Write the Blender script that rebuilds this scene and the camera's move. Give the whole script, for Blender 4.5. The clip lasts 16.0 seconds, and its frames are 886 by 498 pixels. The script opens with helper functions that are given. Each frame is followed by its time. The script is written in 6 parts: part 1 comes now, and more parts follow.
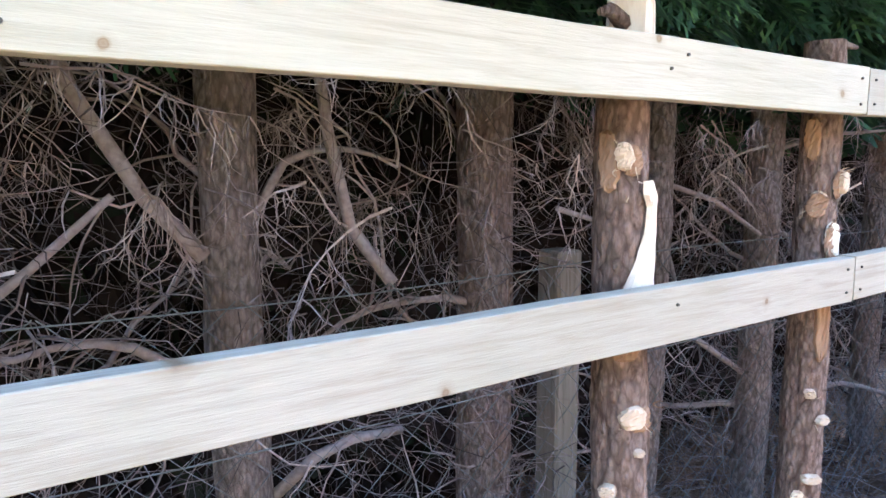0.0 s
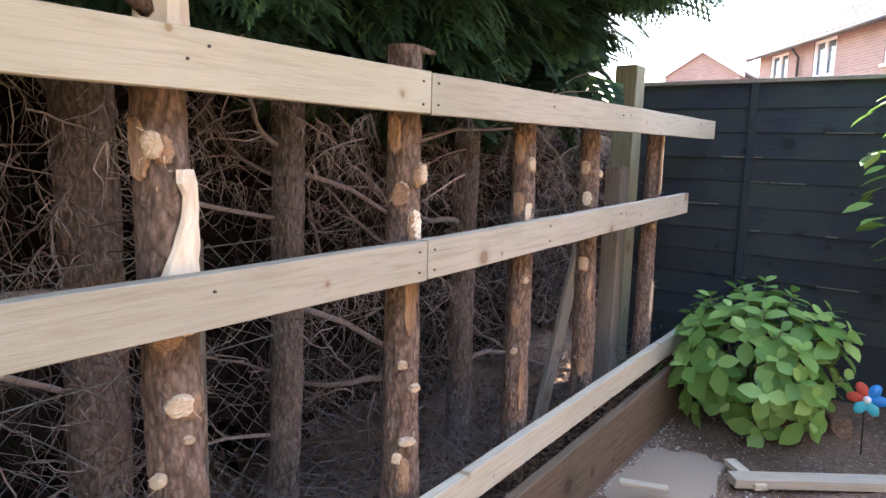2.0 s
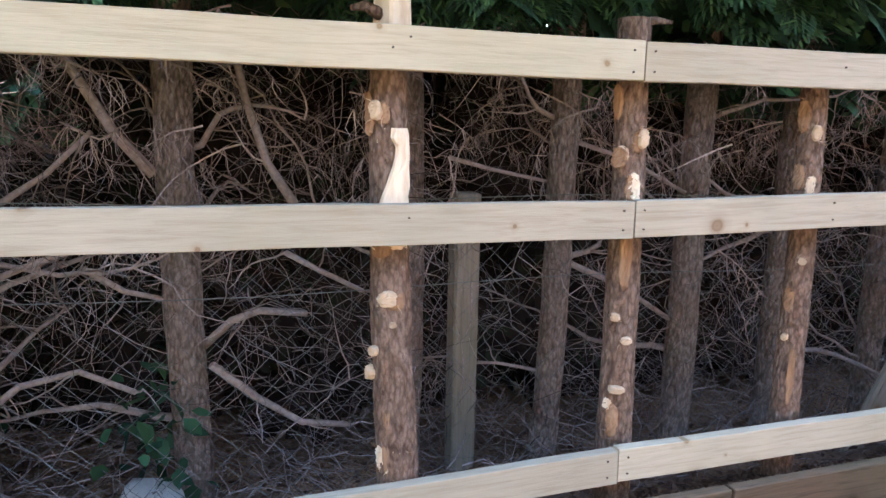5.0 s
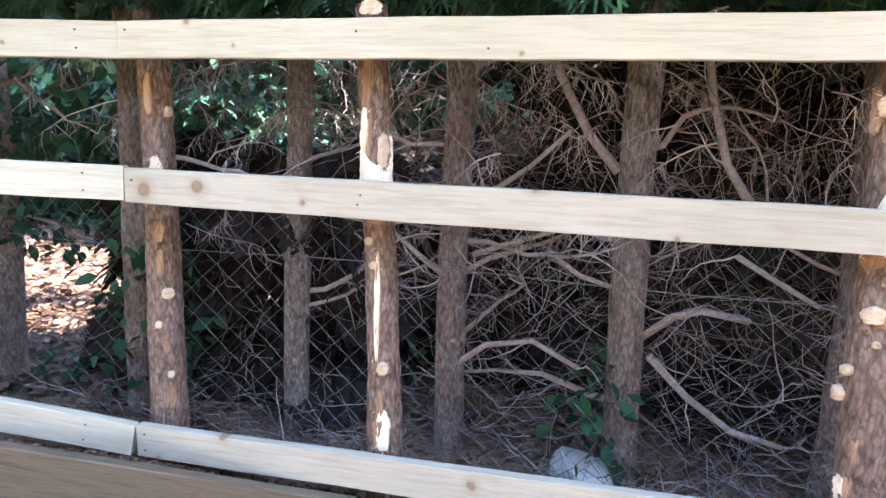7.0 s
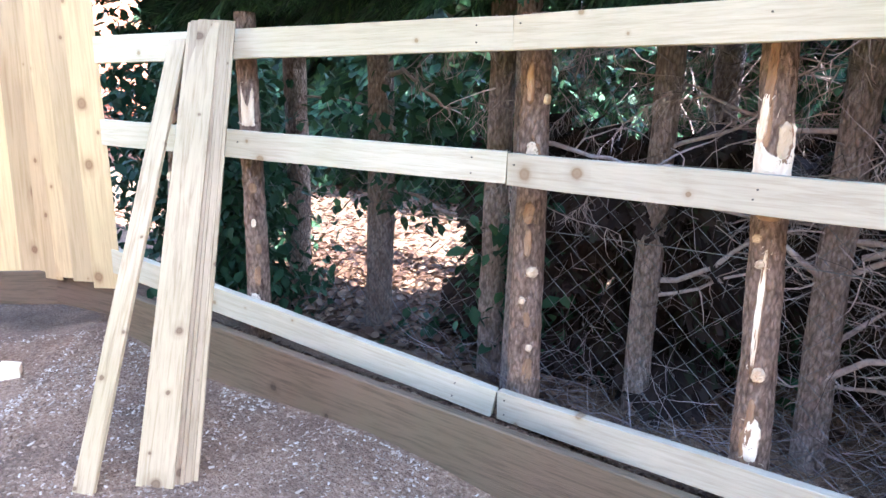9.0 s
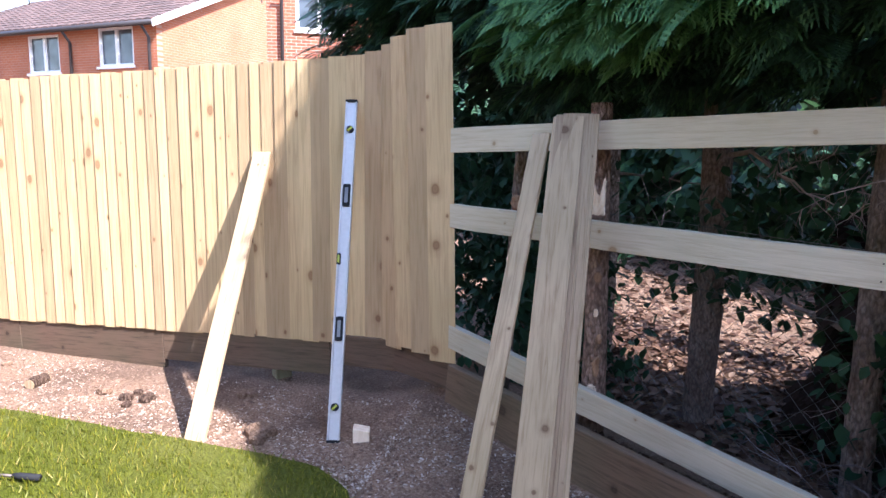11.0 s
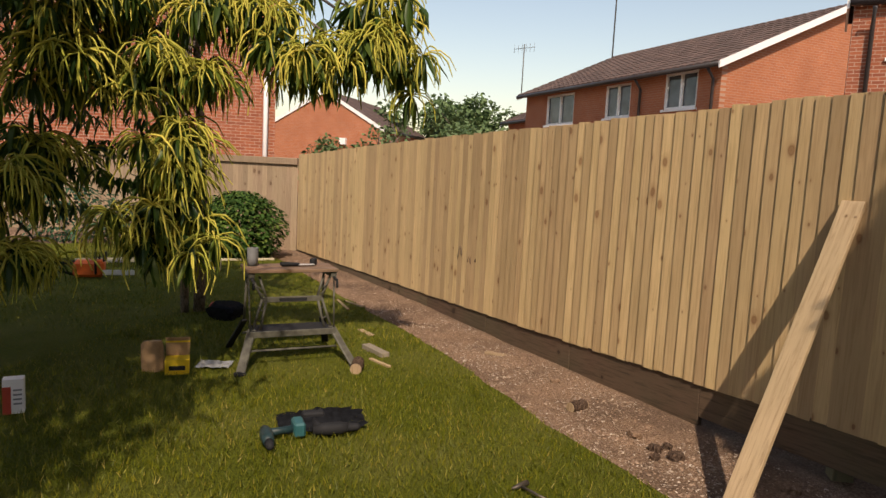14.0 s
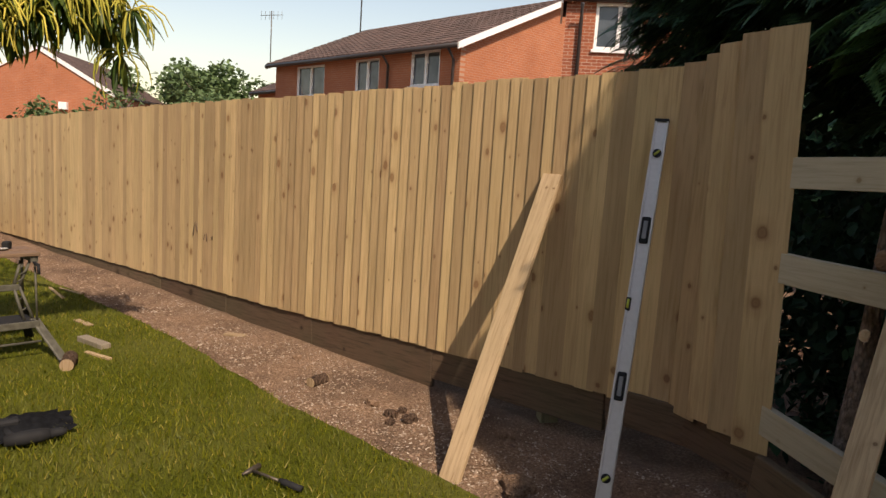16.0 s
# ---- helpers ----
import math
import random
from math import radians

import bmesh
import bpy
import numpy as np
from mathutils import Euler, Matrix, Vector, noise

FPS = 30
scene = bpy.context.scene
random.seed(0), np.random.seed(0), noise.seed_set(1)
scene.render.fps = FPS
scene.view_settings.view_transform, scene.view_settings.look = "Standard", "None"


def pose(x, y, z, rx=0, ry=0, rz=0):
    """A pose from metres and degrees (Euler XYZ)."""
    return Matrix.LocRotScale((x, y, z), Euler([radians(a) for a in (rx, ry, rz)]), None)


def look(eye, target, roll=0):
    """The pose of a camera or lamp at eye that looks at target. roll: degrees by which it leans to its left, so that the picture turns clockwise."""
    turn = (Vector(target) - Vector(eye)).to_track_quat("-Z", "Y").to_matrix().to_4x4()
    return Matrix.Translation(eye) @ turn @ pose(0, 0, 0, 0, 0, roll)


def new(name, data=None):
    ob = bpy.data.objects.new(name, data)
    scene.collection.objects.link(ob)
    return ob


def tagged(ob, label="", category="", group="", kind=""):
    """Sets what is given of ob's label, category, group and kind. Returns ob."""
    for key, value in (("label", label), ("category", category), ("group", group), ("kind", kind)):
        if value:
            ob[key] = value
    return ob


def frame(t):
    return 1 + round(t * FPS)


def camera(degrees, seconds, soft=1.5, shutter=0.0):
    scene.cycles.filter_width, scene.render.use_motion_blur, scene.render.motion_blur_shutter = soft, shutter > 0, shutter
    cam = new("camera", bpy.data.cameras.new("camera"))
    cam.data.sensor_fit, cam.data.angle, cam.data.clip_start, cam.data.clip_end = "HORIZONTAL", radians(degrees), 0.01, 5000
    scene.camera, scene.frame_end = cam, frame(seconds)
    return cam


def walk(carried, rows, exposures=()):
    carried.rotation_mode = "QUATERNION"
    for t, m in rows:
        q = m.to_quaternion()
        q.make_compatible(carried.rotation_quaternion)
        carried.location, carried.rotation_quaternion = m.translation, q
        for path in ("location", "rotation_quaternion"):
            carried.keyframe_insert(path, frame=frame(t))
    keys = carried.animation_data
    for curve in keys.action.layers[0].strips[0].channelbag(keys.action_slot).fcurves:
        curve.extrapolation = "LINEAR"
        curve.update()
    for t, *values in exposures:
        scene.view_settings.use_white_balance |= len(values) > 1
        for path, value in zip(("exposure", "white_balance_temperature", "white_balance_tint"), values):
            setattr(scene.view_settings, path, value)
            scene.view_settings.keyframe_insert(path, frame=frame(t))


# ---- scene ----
cam = camera(67.0, 16.0)
PATH = [
    (0, (0.053, 0.034, 1.351), (1.153, 1.684, 1.092), -0.2),
    (0.5, (0.172, -0.043, 1.366), (1.525, 1.406, 1.105), -1.4),
    (1, (0.212, -0.117, 1.36), (1.753, 1.135, 1.12), 0.3),
    (1.5, (0.277, -0.156, 1.365), (1.916, 0.95, 1.065), 0.6),
    (2, (0.365, -0.304, 1.365), (1.971, 0.851, 1.073), 1.6),
    (2.5, (0.495, -0.561, 1.337), (2.014, 0.708, 1.047), 1.3),
    (3, (0.534, -0.658, 1.391), (1.995, 0.67, 1.073), 1.9),
    (3.2, (0.56, -0.682, 1.403), (2.027, 0.629, 1.046), 2.7),
    (5.3, (0.754, -0.98, 1.297), (1.13, 0.95, 0.933), 1.5),
    (5.5, (0.744, -0.943, 1.294), (1.012, 1.001, 0.911), 1.9),
    (6, (0.707, -0.954, 1.266), (0.726, 1.014, 0.907), 1.4),
    (6.5, (0.586, -1.012, 1.258), (0.337, 0.933, 0.865), 2.0),
    (7, (0.478, -1.065, 1.249), (-0.031, 0.84, 0.913), 1.9),
    (7.5, (0.405, -1.098, 1.236), (-0.285, 0.743, 0.871), 1.8),
    (8, (0.343, -1.139, 1.233), (-0.505, 0.624, 0.815), 1.5),
    (8.5, (0.328, -1.165, 1.213), (-0.789, 0.438, 0.784), 1.8),
    (8.7, (0.281, -1.177, 1.236), (-0.89, 0.386, 0.805), 1.5),
    (10.8, (-0.178, -1.466, 1.423), (-1.804, -0.343, 1.114), 2.0),
    (11, (-0.229, -1.502, 1.426), (-1.922, -0.479, 1.135), 0.8),
    (11.5, (-0.418, -1.494, 1.453), (-2.281, -0.831, 1.153), 0.6),
    (12, (-0.56, -1.463, 1.446), (-2.529, -1.165, 1.271), 3.0),
    (12.5, (-0.579, -1.496, 1.443), (-2.566, -1.484, 1.218), 2.7),
    (13, (-0.592, -1.532, 1.439), (-2.569, -1.721, 1.204), 2.7),
    (13.5, (-0.602, -1.557, 1.437), (-2.559, -1.903, 1.212), 3.0),
    (14, (-0.607, -1.565, 1.436), (-2.546, -1.999, 1.209), 3.0),
    (14.5, (-0.609, -1.548, 1.435), (-2.555, -1.949, 1.213), 2.5),
    (15, (-0.608, -1.523, 1.44), (-2.571, -1.84, 1.222), 2.1),
    (15.5, (-0.621, -1.473, 1.44), (-2.605, -1.601, 1.226), 2.1),
    (16, (-0.675, -1.422, 1.439), (-2.638, -1.146, 1.176), 3.7),
]
walk(cam, [(t, look(eye, target, roll)) for t, eye, target, roll in PATH],
     exposures=[(0.0, 3.9, 5450, 14), (0.5, 3.8, 5950, 17), (1.5, 3.4, 6500, 20), (3.2, 3.05, 6700, 19), (5.3, 3.45, 6050, 15), (7.0, 3.85, 5850, 17), (8.7, 3.85, 5750, 16), (10.8, 2.3, 5650, 23), (11.5, 1.35, 5750, 20), (12.0, 0.35, 6100, 16), (12.6, 0.22, 6850, 18), (13.5, 0.05, 7750, 19), (16.0, 0.15, 7950, 20)])

# ---- world and sun ----
SUN_ELEV, SUN_AZ = 46.0, 18.0   # azimuth counted from +x towards +y
world = bpy.data.worlds.new("world")
scene.world = world
world.use_nodes = True
wn = world.node_tree.nodes
wn.clear()
sky = wn.new("ShaderNodeTexSky")
sky.sky_type = "NISHITA"
sky.sun_disc = False
sky.sun_elevation = radians(SUN_ELEV)
sky.sun_rotation = radians(90.0 - SUN_AZ)
sky.air_density, sky.dust_density, sky.ozone_density = 1.4, 1.0, 2.0
bg = wn.new("ShaderNodeBackground")
bg.inputs["Strength"].default_value = 0.15
wo = wn.new("ShaderNodeOutputWorld")
world.node_tree.links.new(sky.outputs[0], bg.inputs["Color"])
world.node_tree.links.new(bg.outputs[0], wo.inputs["Surface"])

sun_data = bpy.data.lights.new("sun", "SUN")
sun_data.energy, sun_data.angle, sun_data.color = 4.5, radians(0.6), (1.0, 0.93, 0.82)
sun = new("sun", sun_data)
sun_dir = Vector((math.cos(radians(SUN_ELEV)) * math.cos(radians(SUN_AZ)), math.cos(radians(SUN_ELEV)) * math.sin(radians(SUN_AZ)), math.sin(radians(SUN_ELEV))))
sun.matrix_world = look(sun_dir * 30, (0, 0, 0))


# ---- materials ----
class Nodes:
    """A short way to wire a node material."""

    def __init__(self, name, rough=0.8, spec=0.3, metal=0.0):
        self.mat = bpy.data.materials.new(name)
        self.mat.use_nodes = True
        self.n, self.l = self.mat.node_tree.nodes, self.mat.node_tree.links
        self.b = self.n["Principled BSDF"]
        self.b.inputs["Roughness"].default_value = rough
        self.b.inputs["Specular IOR Level"].default_value = spec
        self.b.inputs["Metallic"].default_value = metal

    def put(self, socket, value):
        if isinstance(value, bpy.types.NodeSocket):
            self.l.new(value, socket)
        elif hasattr(socket, "default_value"):
            if isinstance(value, tuple) and len(value) == 3 and socket.type == "RGBA":
                value = (*value, 1.0)
            socket.default_value = value

    def coords(self, scale=(1, 1, 1), rand=0.0, which="Object"):
        tc = self.n.new("ShaderNodeTexCoord").outputs[which]
        mp = self.n.new("ShaderNodeMapping")
        mp.inputs["Scale"].default_value = scale
        if rand:
            oi = self.n.new("ShaderNodeObjectInfo").outputs["Random"]
            off = self.n.new("ShaderNodeVectorMath")
            off.operation = "ADD"
            mul = self.math("MULTIPLY", oi, rand)
            self.l.new(tc, off.inputs[0])
            self.l.new(mul, off.inputs[1])
            tc = off.outputs[0]
        self.l.new(tc, mp.inputs["Vector"])
        return mp.outputs[0]

    def world(self, scale=(1, 1, 1)):
        g = self.n.new("ShaderNodeNewGeometry").outputs["Position"]
        mp = self.n.new("ShaderNodeMapping")
        mp.inputs["Scale"].default_value = scale
        self.l.new(g, mp.inputs["Vector"])
        return mp.outputs[0]

    def random(self):
        return self.n.new("ShaderNodeObjectInfo").outputs["Random"]

    def island(self):
        return self.n.new("ShaderNodeNewGeometry").outputs["Random Per Island"]

    def noise(self, vec, scale, detail=4.0, rough=0.55, dist=0.0):
        t = self.n.new("ShaderNodeTexNoise")
        self.l.new(vec, t.inputs["Vector"])
        t.inputs["Scale"].default_value, t.inputs["Detail"].default_value = scale, detail
        t.inputs["Roughness"].default_value, t.inputs["Distortion"].default_value = rough, dist
        return t.outputs["Fac"]

    def voronoi(self, vec, scale, rand=1.0):
        t = self.n.new("ShaderNodeTexVoronoi")
        self.l.new(vec, t.inputs["Vector"])
        t.inputs["Scale"].default_value, t.inputs["Randomness"].default_value = scale, rand
        return t.outputs["Distance"]

    def knots(self, vec, a, b, scale):
        """Distance to scattered knots over the board's face, axes a and b."""
        sep, com = self.n.new("ShaderNodeSeparateXYZ"), self.n.new("ShaderNodeCombineXYZ")
        self.l.new(vec, sep.inputs[0])
        self.l.new(sep.outputs[a], com.inputs[0])
        self.l.new(sep.outputs[b], com.inputs[1])
        t = self.n.new("ShaderNodeTexVoronoi")
        t.voronoi_dimensions = "2D"
        self.l.new(com.outputs[0], t.inputs["Vector"])
        t.inputs["Scale"].default_value = scale
        pick = self.n.new("ShaderNodeSeparateColor")
        self.l.new(t.outputs["Color"], pick.inputs[0])
        return t.outputs["Distance"], pick.outputs[0]

    def math(self, op, a, b=0.0):
        m = self.n.new("ShaderNodeMath")
        m.operation = op
        self.put(m.inputs[0], a)
        self.put(m.inputs[1], b)
        return m.outputs[0]

    def ramp(self, fac, stops):
        r = self.n.new("ShaderNodeValToRGB")
        e = r.color_ramp.elements
        while len(e) < len(stops):
            e.new(0.5)
        for el, (p, c) in zip(e, stops):
            el.position = p
            el.color = (*c, 1.0) if isinstance(c, tuple) else (c, c, c, 1.0)
        self.l.new(fac, r.inputs[0])
        return r.outputs[0]

    def mix(self, fac, a, b, mode="MIX"):
        m = self.n.new("ShaderNodeMix")
        m.data_type, m.blend_type = "RGBA", mode
        self.put(m.inputs[0], fac)
        self.put(m.inputs[6], a)
        self.put(m.inputs[7], b)
        return m.outputs[2]

    def hsv(self, col, value=1.0, sat=1.0, hue=0.5):
        h = self.n.new("ShaderNodeHueSaturation")
        self.put(h.inputs["Color"], col)
        self.put(h.inputs["Value"], value)
        self.put(h.inputs["Saturation"], sat)
        self.put(h.inputs["Hue"], hue)
        return h.outputs[0]

    def done(self, col, bump=None, strength=0.3, dist=0.01, rough=None):
        self.put(self.b.inputs["Base Color"], col)
        if rough is not None:
            self.put(self.b.inputs["Roughness"], rough)
        if bump is not None:
            bp = self.n.new("ShaderNodeBump")
            bp.inputs["Strength"].default_value, bp.inputs["Distance"].default_value = strength, dist
            self.l.new(bump, bp.inputs["Height"])
            self.l.new(bp.outputs[0], self.b.inputs["Normal"])
        return self.mat


def timber(name, light, dark, axis, knot=(0.16, 0.09, 0.04), var=0.25, knots=1.0, grain=1.0, thick=1, along=1.0):
    """Sawn softwood with grain along one axis, knots and a value of its own for each board."""
    k = Nodes(name, 0.72, 0.25)
    st = [9.0, 9.0, 9.0]
    st[axis] = 0.55
    c = k.coords((1, 1, 1), 37.0)
    g = k.coords(tuple(st), 37.0)
    warp = k.noise(c, 2.2, 2.0)
    gr = k.noise(g, 9.0 * grain, 6.0, 0.62, 0.6)
    fine = k.noise(g, 34.0 * grain, 3.0, 0.6)
    sk = [1.0, 1.0, 1.0]
    sk[axis] = along
    # scattered knots: about half the cells hold one, each of its own size, with an uneven rim
    dist, pick = k.knots(k.coords(tuple(sk), 11.3), axis, 3 - axis - thick, 2.9 * knots)
    size = k.ramp(pick, [(0.0, 0.02), (0.40, 0.02), (0.45, 0.02), (0.78, 0.042), (1.0, 0.095)])
    rag = k.noise(c, 24.0, 3.0)
    kv = k.math("DIVIDE", k.math("ADD", dist, k.math("MULTIPLY", k.math("SUBTRACT", rag, 0.5), 0.085)), size)
    there = k.ramp(pick, [(0.40, 0.0), (0.45, 1.0)])
    ring = k.math("MULTIPLY", k.ramp(k.math("MULTIPLY", kv, 0.25), [(0.0, 0.75), (0.12, 0.6), (0.22, 0.8), (0.29, 0.3), (0.40, 0.0)]), there)
    halo = k.math("MULTIPLY", k.ramp(k.math("MULTIPLY", kv, 0.25), [(0.24, 0.55), (0.42, 0.28), (0.85, 0.0)]), there)
    col = k.ramp(gr, [(0.28, dark), (0.52, light), (0.75, tuple(min(1, v * 1.12) for v in light))])
    col = k.mix(k.math("MULTIPLY", fine, 0.2), col, dark)
    stain = k.ramp(k.noise(c, 1.7, 4.0), [(0.35, 0.0), (0.65, 1.0)])
    col = k.mix(k.math("MULTIPLY", stain, 0.42), col, tuple(a * 0.75 + b * 0.1 for a, b in zip(dark, (0.4, 0.6, 0.3))))
    col = k.mix(halo, col, tuple(a * 0.45 + b * 0.6 for a, b in zip(dark, knot)))
    col = k.mix(ring, col, knot)
    val = k.math("ADD", k.math("MULTIPLY", k.random(), var), 1.0 - var * 0.55)
    col = k.hsv(col, val, 1.0, k.math("ADD", k.math("MULTIPLY", k.random(), 0.010), 0.496))
    h = k.math("ADD", k.math("MULTIPLY", gr, 0.5), k.math("ADD", fine, k.math("MULTIPLY", warp, 0.2)))
    return k.done(col, h, 0.35, 0.004)


M_RAIL = timber("pale_rail_timber", (0.535, 0.468, 0.35), (0.41, 0.34, 0.24), 0, var=0.28, knot=(0.24, 0.15, 0.075), knots=1.5)
M_BOARD = timber("fence_board_timber", (0.60, 0.425, 0.235), (0.42, 0.275, 0.14), 2, knot=(0.21, 0.105, 0.05), var=0.40, knots=2.1, along=1.0)
M_PLANK = timber("stacked_board_timber", (0.45, 0.33, 0.205), (0.25, 0.165, 0.095), 2, knot=(0.11, 0.06, 0.03), var=0.3, knots=1.9)
M_GRAVELB = timber("stained_gravel_board", (0.155, 0.100, 0.066), (0.062, 0.040, 0.027), 0, knot=(0.04, 0.025, 0.015), var=0.3)
M_BACKFENCE = timber("old_tan_fence_timber", (0.34, 0.245, 0.165), (0.22, 0.15, 0.10), 2, knot=(0.12, 0.07, 0.04), var=0.3, knots=1.6)
M_POST = timber("weathered_post_timber", (0.30, 0.27, 0.17), (0.17, 0.15, 0.10), 2, var=0.1)
M_BLACK = timber("black_stained_timber", (0.022, 0.026, 0.035), (0.010, 0.012, 0.017), 1, knot=(0.008, 0.008, 0.009), var=0.3, thick=0)
M_OLD = timber("old_grey_timber", (0.27, 0.225, 0.18), (0.14, 0.115, 0.09), 2, var=0.2)
M_BENCHTOP = timber("bench_top_timber", (0.24, 0.15, 0.10), (0.13, 0.08, 0.055), 0, var=0.15, thick=2)


def bark(name, light, dark, flake):
    k = Nodes(name, 0.95, 0.1)
    c = k.coords((1, 1, 0.45), 23.0)
    a = k.noise(c, 38.0, 7.0, 0.7, 0.8)
    v = k.voronoi(c, 75.0)
    v2 = k.voronoi(k.coords((1, 1, 0.7), 4.0), 22.0)
    big = k.noise(k.coords((1, 1, 0.6), 9.0), 9.0, 4.0)
    col = k.ramp(a, [(0.32, dark), (0.5, light), (0.68, tuple(x * 1.35 for x in light))])
    col = k.mix(k.ramp(big, [(0.5, 0.0), (0.66, 0.55)]), col, flake)
    col = k.mix(k.ramp(v, [(0.0, 0.0), (0.4, 0.0), (0.7, 0.45)]), col, tuple(x * 0.35 for x in dark))
    col = k.mix(k.ramp(v2, [(0.0, 0.8), (0.06, 0.4), (0.10, 0.0)]), col, tuple(x * 0.5 for x in dark))
    h = k.math("ADD", k.math("MULTIPLY", a, 1.4), k.math("ADD", k.math("MULTIPLY", v, -0.7), k.math("MULTIPLY", big, 0.8)))
    return k.done(col, h, 1.0, 0.03)


M_BARK = bark("red_brown_bark", (0.37, 0.25, 0.185), (0.17, 0.106, 0.078), (0.39, 0.245, 0.17))
M_BARKGREY = bark("grey_brown_bark", (0.33, 0.26, 0.22), (0.17, 0.13, 0.11), (0.30, 0.20, 0.155))

M_LOGBARK = bark("dark_log_bark", (0.15, 0.10, 0.072), (0.065, 0.042, 0.032), (0.17, 0.10, 0.066))


def cutwood(name="fresh_cut_wood", dim=1.0):
    k = Nodes(name, 0.75, 0.2)
    c = k.coords((1, 1, 0.25), 5.0)
    a = k.noise(c, 30.0, 5.0, 0.6)
    col = k.ramp(a, [(0.3, (0.70 * dim, 0.49 * dim, 0.30 * dim)), (0.6, (0.88 * dim, 0.73 * dim ** 1.3, 0.54 * dim ** 1.6))])
    return k.done(col, a, 0.4, 0.006)


M_CUT = cutwood()
M_STUB = cutwood("dried_cut_wood", 0.72)


def inner():
    k = Nodes("orange_inner_bark", 0.8, 0.2)
    a = k.noise(k.coords((1, 1, 0.2), 5.0), 26.0, 5.0, 0.6)
    return k.done(k.ramp(a, [(0.3, (0.21, 0.115, 0.065)), (0.65, (0.42, 0.26, 0.155))]), a, 0.4, 0.006)


M_INNER = inner()


def twig_mat(name, light, dark):
    k = Nodes(name, 0.9, 0.15)
    col = k.ramp(k.island(), [(0.0, dark), (0.7, light), (1.0, tuple(v * 1.35 for v in light))])
    col = k.mix(k.ramp(k.noise(k.world(), 55.0, 3.0), [(0.4, 0.0), (0.7, 0.6)]), col, dark)
    return k.done(col)


M_TWIG = twig_mat("dead_twig", (0.29, 0.24, 0.228), (0.07, 0.056, 0.053))
M_LIMB = twig_mat("dead_limb", (0.36, 0.295, 0.268), (0.15, 0.116, 0.104))


def leaf_mat(name, stops, trans=0.25, rough=0.5, spec=0.35):
    k = Nodes(name, rough, spec)
    col = k.ramp(k.island(), stops)
    col = k.mix(k.ramp(k.noise(k.world(), 1.6, 2.0), [(0.35, 0.0), (0.7, 0.45)]), col, stops[0][1])
    k.put(k.b.inputs["Base Color"], col)
    tr = k.n.new("ShaderNodeBsdfTranslucent")
    k.l.new(col, tr.inputs["Color"])
    mx = k.n.new("ShaderNodeMixShader")
    mx.inputs[0].default_value = trans
    k.l.new(k.b.outputs[0], mx.inputs[1])
    k.l.new(tr.outputs[0], mx.inputs[2])
    k.l.new(mx.outputs[0], k.n["Material Output"].inputs["Surface"])
    return k.mat


M_CONIFER = leaf_mat("conifer_foliage", [(0.0, (0.018, 0.047, 0.026)), (0.6, (0.042, 0.105, 0.052)), (0.9, (0.08, 0.18, 0.075)), (1.0, (0.14, 0.27, 0.10))], 0.2, 0.6)
# lighter copy of the conifer green, with the sun on one tuft painted in
M_SUNLITCONIFER = leaf_mat("sunlit_conifer_foliage", [(0.0, (0.07, 0.17, 0.06)), (1.0, (0.19, 0.38, 0.12))], 0.3, 0.6)
M_IVY = leaf_mat("ivy_leaves", [(0.0, (0.014, 0.045, 0.024)), (1.0, (0.045, 0.11, 0.052))], 0.15, 0.6, 0.2)
# dead foliage coloured near-black: the shade deep in the hedge is in the colour
M_SHADEFOL = leaf_mat("shade_dark_dead_foliage", [(0.0, (0.022, 0.016, 0.015)), (0.8, (0.055, 0.041, 0.037)), (1.0, (0.035, 0.05, 0.03))], 0.1, 0.9, 0.05)
M_HYDRANGEA = leaf_mat("hydrangea_leaves", [(0.0, (0.10, 0.21, 0.045)), (0.5, (0.20, 0.36, 0.075)), (1.0, (0.33, 0.49, 0.14))], 0.25, 0.5)
M_CHESTNUT = leaf_mat("chestnut_leaves", [(0.0, (0.018, 0.045, 0.010)), (0.6, (0.06, 0.115, 0.02)), (1.0, (0.17, 0.225, 0.035))], 0.45, 0.42)
M_CATKIN = leaf_mat("chestnut_catkins", [(0.0, (0.34, 0.36, 0.06)), (0.6, (0.58, 0.54, 0.11)), (1.0, (0.85, 0.72, 0.16))], 0.3, 0.8, 0.1)
M_BUSH = leaf_mat("bush_leaves", [(0.0, (0.022, 0.058, 0.012)), (0.7, (0.06, 0.13, 0.025)), (1.0, (0.15, 0.22, 0.045))], 0.25, 0.65, 0.15)
M_FARTREE = leaf_mat("far_tree_leaves", [(0.0, (0.06, 0.11, 0.04)), (1.0, (0.17, 0.25, 0.10))], 0.2, 0.6)
M_GRASS = leaf_mat("grass_blades", [(0.0, (0.060, 0.080, 0.004)), (0.6, (0.15, 0.165, 0.008)), (0.9, (0.25, 0.225, 0.018)), (1.0, (0.40, 0.31, 0.08))], 0.25, 0.55)
M_LITTER = leaf_mat("fallen_leaves", [(0.0, (0.045, 0.020, 0.011)), (0.5, (0.10, 0.052, 0.029)), (0.85, (0.16, 0.092, 0.054)), (1.0, (0.26, 0.18, 0.125))], 0.1, 0.7)


